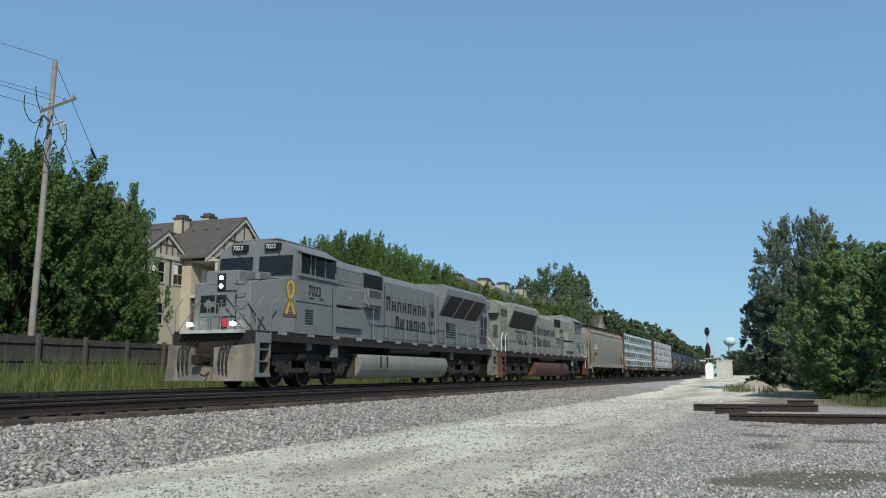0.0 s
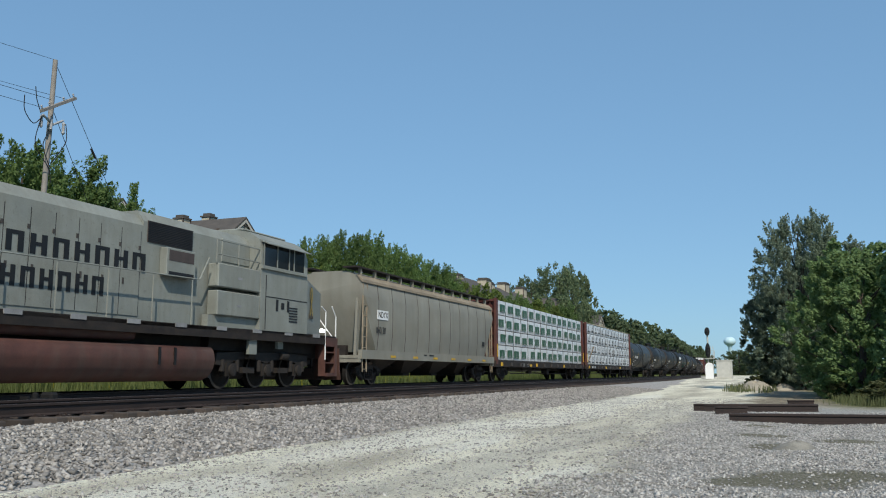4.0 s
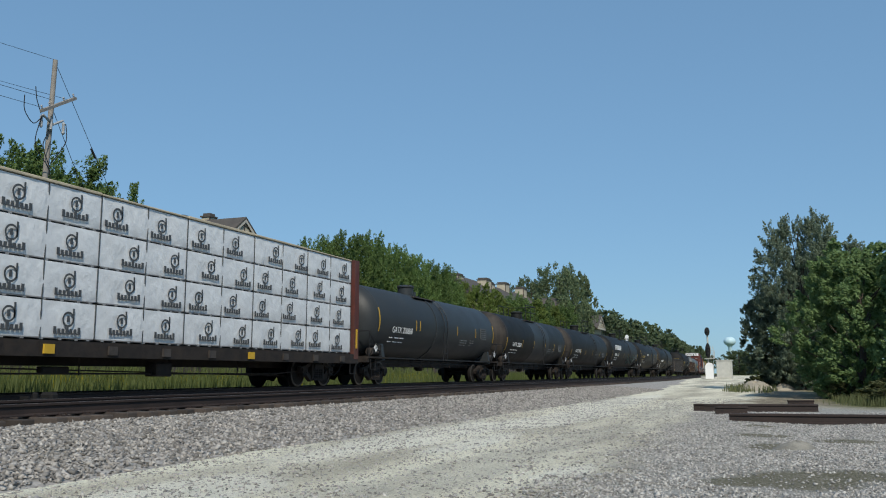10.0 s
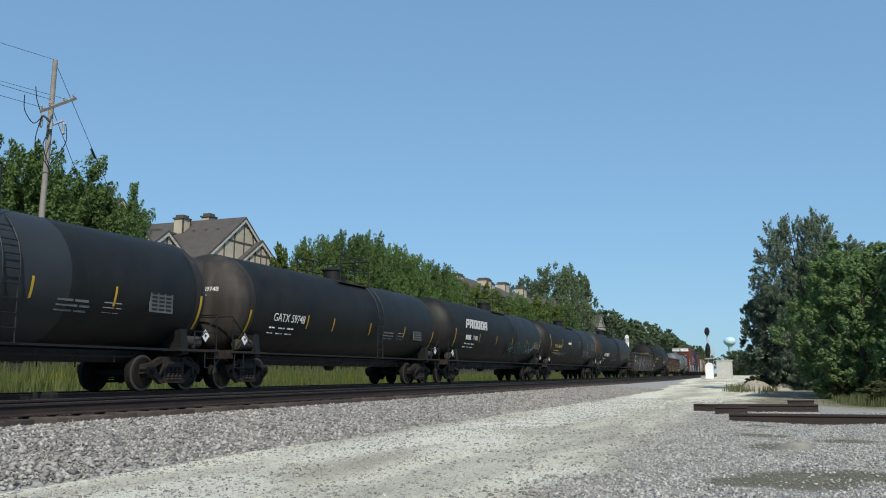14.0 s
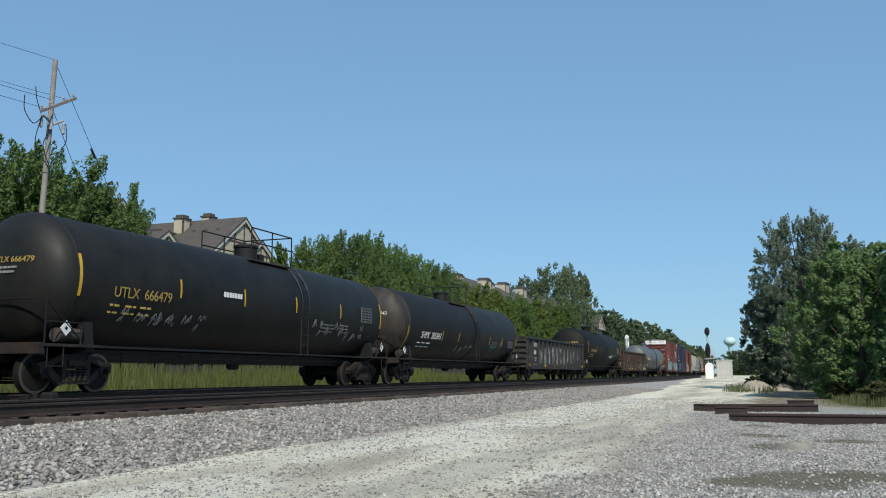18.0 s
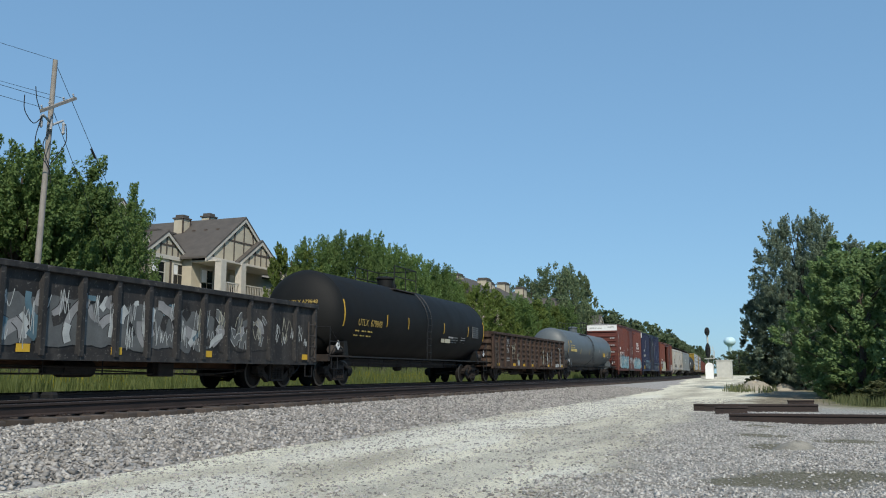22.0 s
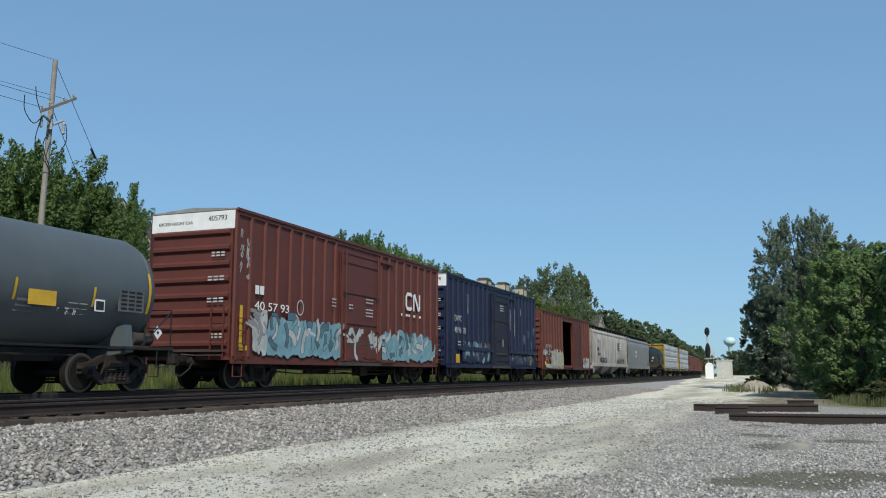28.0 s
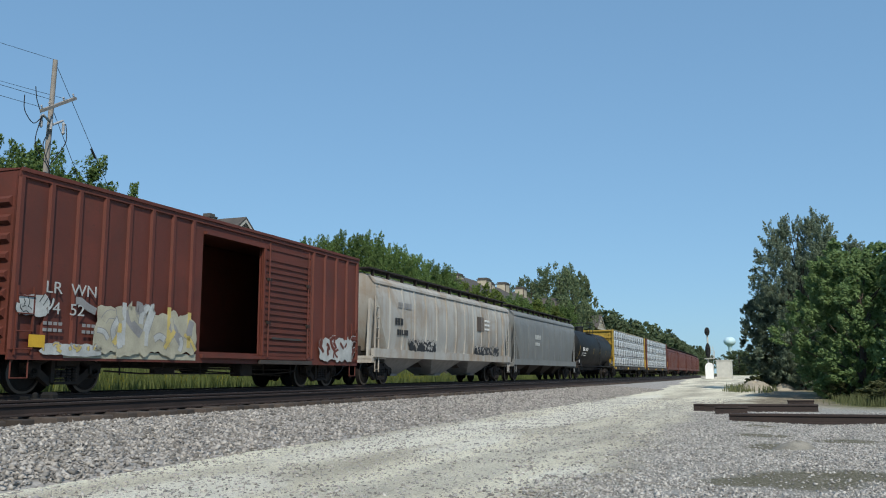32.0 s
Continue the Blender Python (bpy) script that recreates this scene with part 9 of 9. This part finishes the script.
def gon2(car, y):
    # scraped paint down to pale primer on posts and pressings
    for k, (x, w, z0, h, mm) in enumerate(((2.22, 0.14, 0.95, 1.05, "graf_cream"), (3.22, 0.16, 0.88, 1.0, "graf_white"), (4.30, 0.16, 0.88, 1.2, "graf_grey"), (6.88, 0.16, 0.88, 1.45, "graf_white"), (-4.9, 0.10, 1.2, 0.9, "graf_cream"), (-3.8, 0.10, 1.0, 0.7, "graf_cream"))):
        graffiti(car, x, x + w, z0, z0 + h, [mm, "gon_brown"], "gon_brown", 140 + k, y=y - 0.116, letters=1)
    graffiti(car, 1.6, 5.2, 0.88, 1.55, ["gon_in", "panel", "gon_brown"], "gon_brown", 41, y=y - 0.056, letters=4)
    graffiti(car, 5.7, 7.9, 0.86, 1.10, ["graf_white", "graf_grey"], "gon_in", 42, y=y - 0.05, letters=3)
    graffiti(car, -0.6, 1.0, 0.95, 1.4, None, "graf_grey", 43, y=y - 0.056, letters=3)
    graffiti(car, -4.5, -3.9, 1.3, 2.3, None, "graf_cream", 44, y=y - 0.056, letters=2)
    writing("reporting_mark", "F X E", 0.36, car, on_side(-5.86, 2.14, y - 0.012), M["graf_grey"], squeeze=0.85)
    writing("car_number", "911586", 0.40, car, on_side(-5.90, 1.62, y - 0.012), M["graf_grey"], squeeze=0.60)
    bars(car, -5.75, 1.98, [0.3, -0.2, 0.12], 0.08, M["graf_grey"], y - 0.012)
    for z in (1.28, 1.14):
        bars(car, -5.86, z, [0.09] * 7, 0.06, M["graf_grey"], y - 0.012, 0.03)
    bars(car, -3.45, 0.90, [0.26], 0.32, M["graf_white"], y - 0.056)
    for x in (-7.6, -4.5, -2.4, -0.5, 3.6, 7.6):
        bars(car, x, 0.87, [0.45], 0.15, M["yellow_paint"], y - 0.058)


gondola(289.35, 8.4, "gon_brown", "rust-brown gondola car with pressed side panels", corrugated=True, extra=gon2, plain=(-5.9, -5.0),
        posts=[-8.25, -7.15, -6.04, -4.82] + [-3.76 + 1.03 * i for i in range(9)] + [5.58, 6.95, 8.25])


def grey_marks(car, shell, lie, zc):
    bars(shell, -8.2, 2.1, [0.22] * 8, 0.2, M["graf_yellow"], lie(2.2) - 0.02, 0.05)
    bars(shell, 5.15, 1.88, [0.75], 0.34, M["yellow_paint"], lie(2.05) - 0.02, label="yellow notice")
    bars(shell, 3.0, 2.2, [0.35], 0.3, M["graf_grey"], lie(2.3) - 0.02)
    bars(shell, 7.05, 1.85, [0.32], 0.28, M["white_paint"], lie(2.0) - 0.02)
    bars(shell, 7.09, 1.89, [0.24], 0.20, M["graf_dark"], lie(2.0) - 0.028)
    graffiti(shell, 6.0, 6.7, 1.7, 1.95, None, "graf_white", 52, y=lie(1.8) - 0.02, letters=3)


tank_car(308.75, 8.9, 8.2, 1.42, "plain grey tank car with a yellow notice", body="tank_grey", end="tank_grey", bands=(0.8,), dome_x=-1.0, panel_x=7.8, extra=grey_marks, number="402034", num_z=2.75, mark_x=-8.2,
         ink="graf_yellow", num_size=0.22, bars_at=(-4.5, -1.0, 4.8, 7.0), strip_z=(1.9, 2.9), bar_z=(1.95, 2.4))


def bx1(car, y):
    bm = bmesh.new()
    ribbon_strip(bm, [(4.82, 3.22), (4.75, 3.13), (4.35, 3.13), (4.25, 3.25), (4.25, 3.62), (4.35, 3.74), (4.75, 3.74), (4.85, 3.66)], 0.075, y - 0.075, lambda z: 0.0)
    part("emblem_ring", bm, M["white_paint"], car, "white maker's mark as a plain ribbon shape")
    bm = bmesh.new()
    ribbon_strip(bm, [(5.05, 3.06), (5.05, 3.70), (5.13, 3.78), (5.58, 3.09), (5.68, 3.15), (5.68, 3.80)], 0.075, y - 0.075, lambda z: 0.0)
    part("emblem_zigzag", bm, M["white_paint"], car)
    bars(car, 3.75, 2.80, [0.12, -0.25, 0.1, 0.1, 0.1, -0.25, 0.2, -0.3, 0.2], 0.09, M["white_paint"], y - 0.07)
    bars(car, -6.95, 2.78, [0.2, 0.2], 0.26, M["white_paint"], y - 0.074)
    writing("car_number", "40 57 93", 0.36, car, on_side(-6.98, 2.32, y - 0.075), M["white_paint"], squeeze=1.55)
    graffiti(car, -6.2, -1.6, 0.85, 2.25, ["graf_blue", "graf_steel", "graf_blue", "graf_white", "graf_steel"], "graf_dark", 61, y=y - 0.078, letters=6)
    graffiti(car, -1.3, 1.6, 0.85, 2.0, ["box_red", "graf_white"], "graf_dark", 62, y=y - 0.13, letters=4)
    graffiti(car, 2.0, 7.0, 0.85, 2.1, ["graf_blue", "graf_blue", "graf_steel", "graf_white"], "graf_dark", 63, y=y - 0.078, letters=6)
    for x, z, n in ((0.35, 2.55, 3), (0.35, 3.05, 2), (-1.0, 2.75, 2), (-2.2, 2.75, 3)):
        for i in range(n):
            bars(car, x, z + i * 0.12, [0.22, 0.18, 0.12] if x > 0 else [0.14, 0.12], 0.045, M["graf_white"], y - (0.13 if x > -1.5 else 0.078), 0.04)
    bars(car, -7.62, 1.25, [0.14], 1.15, M["yellow_paint"], y - 0.012)
    bars(car, -7.62, 1.10, [0.42], 0.14, M["yellow_paint"], y - 0.013)
    bm = bmesh.new()
    ribbon_strip(bm, [(-4.35 + 0.2 * math.cos(a * 0.5236), 2.55 + 0.24 * math.sin(a * 0.5236)) for a in range(12)], 0.022, y - 0.078, lambda z: 0.0, True)
    part("inspection_mark", bm, M["graf_white"], car)
    for q in range(3):
        graffiti(car, -7.72, -7.08, 3.0 + 0.5 * q, 3.7 + 0.5 * q, None, "graf_white", 66 + 7 * q, y=y - 0.012 - 0.003 * q, letters=2)
    graffiti(car, -7.0, -6.3, 0.9, 2.3, ["graf_white", "graf_grey"], "graf_grey", 67, y=y - 0.076, letters=2)


box_car(329.0, 7.97, 5.16, "box_red", "oxide-red box car with white ends and pale blue graffiti", number=("405793",), extra=bx1, door=(-1.55, 1.6), ribs=21)


def bx2(car, y):
    writing("reporting_mark", "DWC", 0.42, car, on_side(-7.1, 2.95, y - 0.075), M["graf_white"], squeeze=1.0)
    writing("car_number", "40 96  78", 0.42, car, on_side(-7.1, 2.38, y - 0.075), M["graf_white"], squeeze=1.0)
    for i in range(3):
        bars(car, -6.6, 1.65 + i * 0.14, [0.1, 0.25, -0.3, 0.25], 0.06, M["graf_white"], y - 0.075)
    graffiti(car, -5.9, -1.6, 0.9, 1.95, ["box_blue", "graf_blue", "box_blue", "graf_steel"], "graf_grey", 71, y=y - 0.075, letters=5)
    graffiti(car, 1.8, 7.2, 0.85, 1.5, ["box_blue", "graf_steel", "box_blue", "panel"], "panel", 72, y=y - 0.075, letters=6)
    bars(car, -6.9, 0.95, [0.5], 0.42, M["yellow_paint"], y - 0.078)
    bars(car, 6.3, 0.95, [0.4], 0.42, M["yellow_paint"], y - 0.078)
    for a, b in ((-6.6, -1.3), (2.0, 7.6)):
        part("belt_rail", B((a, b, y - 0.13, y - 0.06, 1.58, 1.76)), M["box_blue"], car)
    part("door_notice", B((-2.3, -1.75, y - 0.13, y - 0.125, 1.80, 2.02)), M["loco_brown"], car)
    for r in range(3):
        bars(car, 0.1, 4.15 - 0.13 * r, [0.2, 0.16, 0.2], 0.06, M["graf_white"], y - 0.13, 0.04)
    bars(car, 0.45, 1.9, [0.10], 0.42, M["graf_white"], y - 0.16)
    for x, z, h in ((-5.0, 3.4, 1.0), (2.4, 2.9, 1.2), (3.3, 2.6, 1.6), (4.6, 3.9, 0.4), (1.9, 2.2, 0.5)):
        bars(car, x, z, [0.05], h, M["graf_white"], y - 0.012)
    for x, z in ((6.9, 1.9), (7.2, 2.8), (6.2, 2.6), (5.2, 2.2)):
        graffiti(car, x, x + 0.4, z, z + 0.5, ["graf_steel"], "panel", int(x * 10), y=y - 0.01, letters=1)


box_car(346.15, 7.97, 5.12, "box_blue", "dark blue box car with white lettering and scribbles", number=("409678",), extra=bx2, door=(-1.2, 1.9), ribs=21, door_mat="blue_door")


def bx3(car, y):
    writing("reporting_mark", "LR  WN", 0.36, car, on_side(-6.95, 2.14, y - 0.075), M["graf_white"], squeeze=1.2)
    writing("car_number", "14  52", 0.36, car, on_side(-6.95, 1.70, y - 0.075), M["graf_white"], squeeze=1.25)
    for k in range(2):
        bars(car, -6.95, 1.46 - 0.14 * k, [0.1, 0.1, 0.1, 0.1, -0.5, 0.1, 0.1, 0.1], 0.07, M["graf_grey"], y - 0.075, 0.04)
    graffiti(car, -5.4, -1.9, 0.8, 2.05, ["graf_cream", "graf_grey", "graf_cream", "graf_white", "graf_yellow"], "graf_grey", 81, y=y - 0.075, letters=5)
    for i in range(4):
        bars(car, -4.62 + i * 0.81, 1.1, [0.13], 1.0 - 0.08 * (i % 2), M["graf_white" if i < 2 else "graf_yellow"], y - 0.080)
    part("sill_patch", B((-6.3, -1.75, y - 0.035, y - 0.031, 0.78, 0.94)), M["graf_cream"], car, "pale paint rubbed onto the sill")
    bars(car, -7.3, 0.98, [0.42], 0.26, M["yellow_paint"], y - 0.080)
    graffiti(car, -6.9, -5.3, 0.8, 1.1, ["graf_white", "graf_yellow"], "graf_grey", 82, y=y - 0.075, letters=3)
    graffiti(car, 4.9, 7.2, 0.8, 1.7, ["graf_white", "box_red2"], "graf_white", 83, y=y - 0.075, letters=4)
    graffiti(car, -7.5, -6.9, 1.6, 2.1, ["graf_white"], "graf_dark", 84, y=y - 0.075, letters=1)


box_car(363.55, 7.75, 4.62, "box_red2", "faded red box car with its sliding door open", white_end=False, ribs=19, opening=(-1.55, 1.3), door=(1.3, 4.15), extra=bx3)


def hop2(car, shell):
    bars(shell, -6.9, 3.12, [0.12, 0.25, 0.25, 0.25, 0.25], 0.22, M["graf_grey"], -1.55)
    bars(shell, -7.2, 2.4, [0.22, 0.22, 0.22], 0.28, M["graf_dark"], -1.55)
    bars(shell, -7.0, 2.0, [0.18] * 5, 0.22, M["graf_dark"], -1.55, 0.05)
    part("emblem", B((3.1, 4.1, -1.555, -1.53, 2.6, 3.35)), M["timber"], shell, "dark square emblem")
    for r in range(3):
        bars(shell, 4.3, 2.7 + r * 0.22, [0.35, 0.5], 0.10, M["white_paint"], -1.55)
    graffiti(shell, -5.7, -2.8, 1.35, 1.85, ["graf_dark", "hopper2"], "graf_dark", 91, y=-1.545, letters=6)
    graffiti(shell, 2.7, 6.7, 1.35, 1.85, ["graf_dark", "hopper2"], "graf_dark", 92, y=-1.545, letters=7)


hopper_car(381.8, 9.2, "hopper2", "white covered hopper car stained with rust, graffiti along its foot", eave=4.20, sill=1.2, rounded=False, panels=12, extra=hop2, bays=3)


def hop3(car, shell):
    bars(shell, -3.6, 2.6, [0.3, 0.3, 0.3, 0.3], 0.28, M["graf_white"], -1.55)
    bars(shell, -3.6, 2.2, [0.5, 0.5], 0.2, M["graf_white"], -1.55)


hopper_car(400.0, 8.4, "hopper3", "plain grey covered hopper car", eave=4.15, sill=1.1, extra=hop3, panels=8)
tank_car(417.1, 7.0, 6.4, 1.5, "black tank car seen far down the line", number="30512", dome_x=-0.2)
centerbeam(436.3, 11.0, "yellow-ended centre-beam car with white wrapped bundles", "ring", frame="beam_yellow", n=7)
centerbeam(459.9, 11.2, "centre-beam car with white wrapped bundles far down the line", "ring", n=7)
for k in range(5):
    hopper_car(480.0 + 17.2 * k, 8.2, "box_red2", "rust-red covered hopper car far down the line", eave=4.0, panels=6, rounded=False)


# ---------------------------------------------------------------- what moves
def motions():
    for car, s in MOVERS:
        turn = pose(0, 0, 0, 0, 0, 180) if car is loco_b else Matrix.Identity(4)
        walk(car, [(t, on_track(s - run(t)) @ turn) for t in range(0, 33)])
    steps = [k / FPS for k in range(0, 32 * FPS + 1)]
    for (dx, r), wheels in WHEELS.items():
        lead = wheels[0]
        walk(lead, [(t, pose(dx, 0, r) @ Matrix.Rotation(-run(t) / r, 4, "Y")) for t in steps])
        for w in wheels[1:]:
            w.rotation_mode = "QUATERNION"
            w.animation_data_create()
            w.animation_data.action = lead.animation_data.action
            w.animation_data.action_slot = lead.animation_data.action_slot


motions()
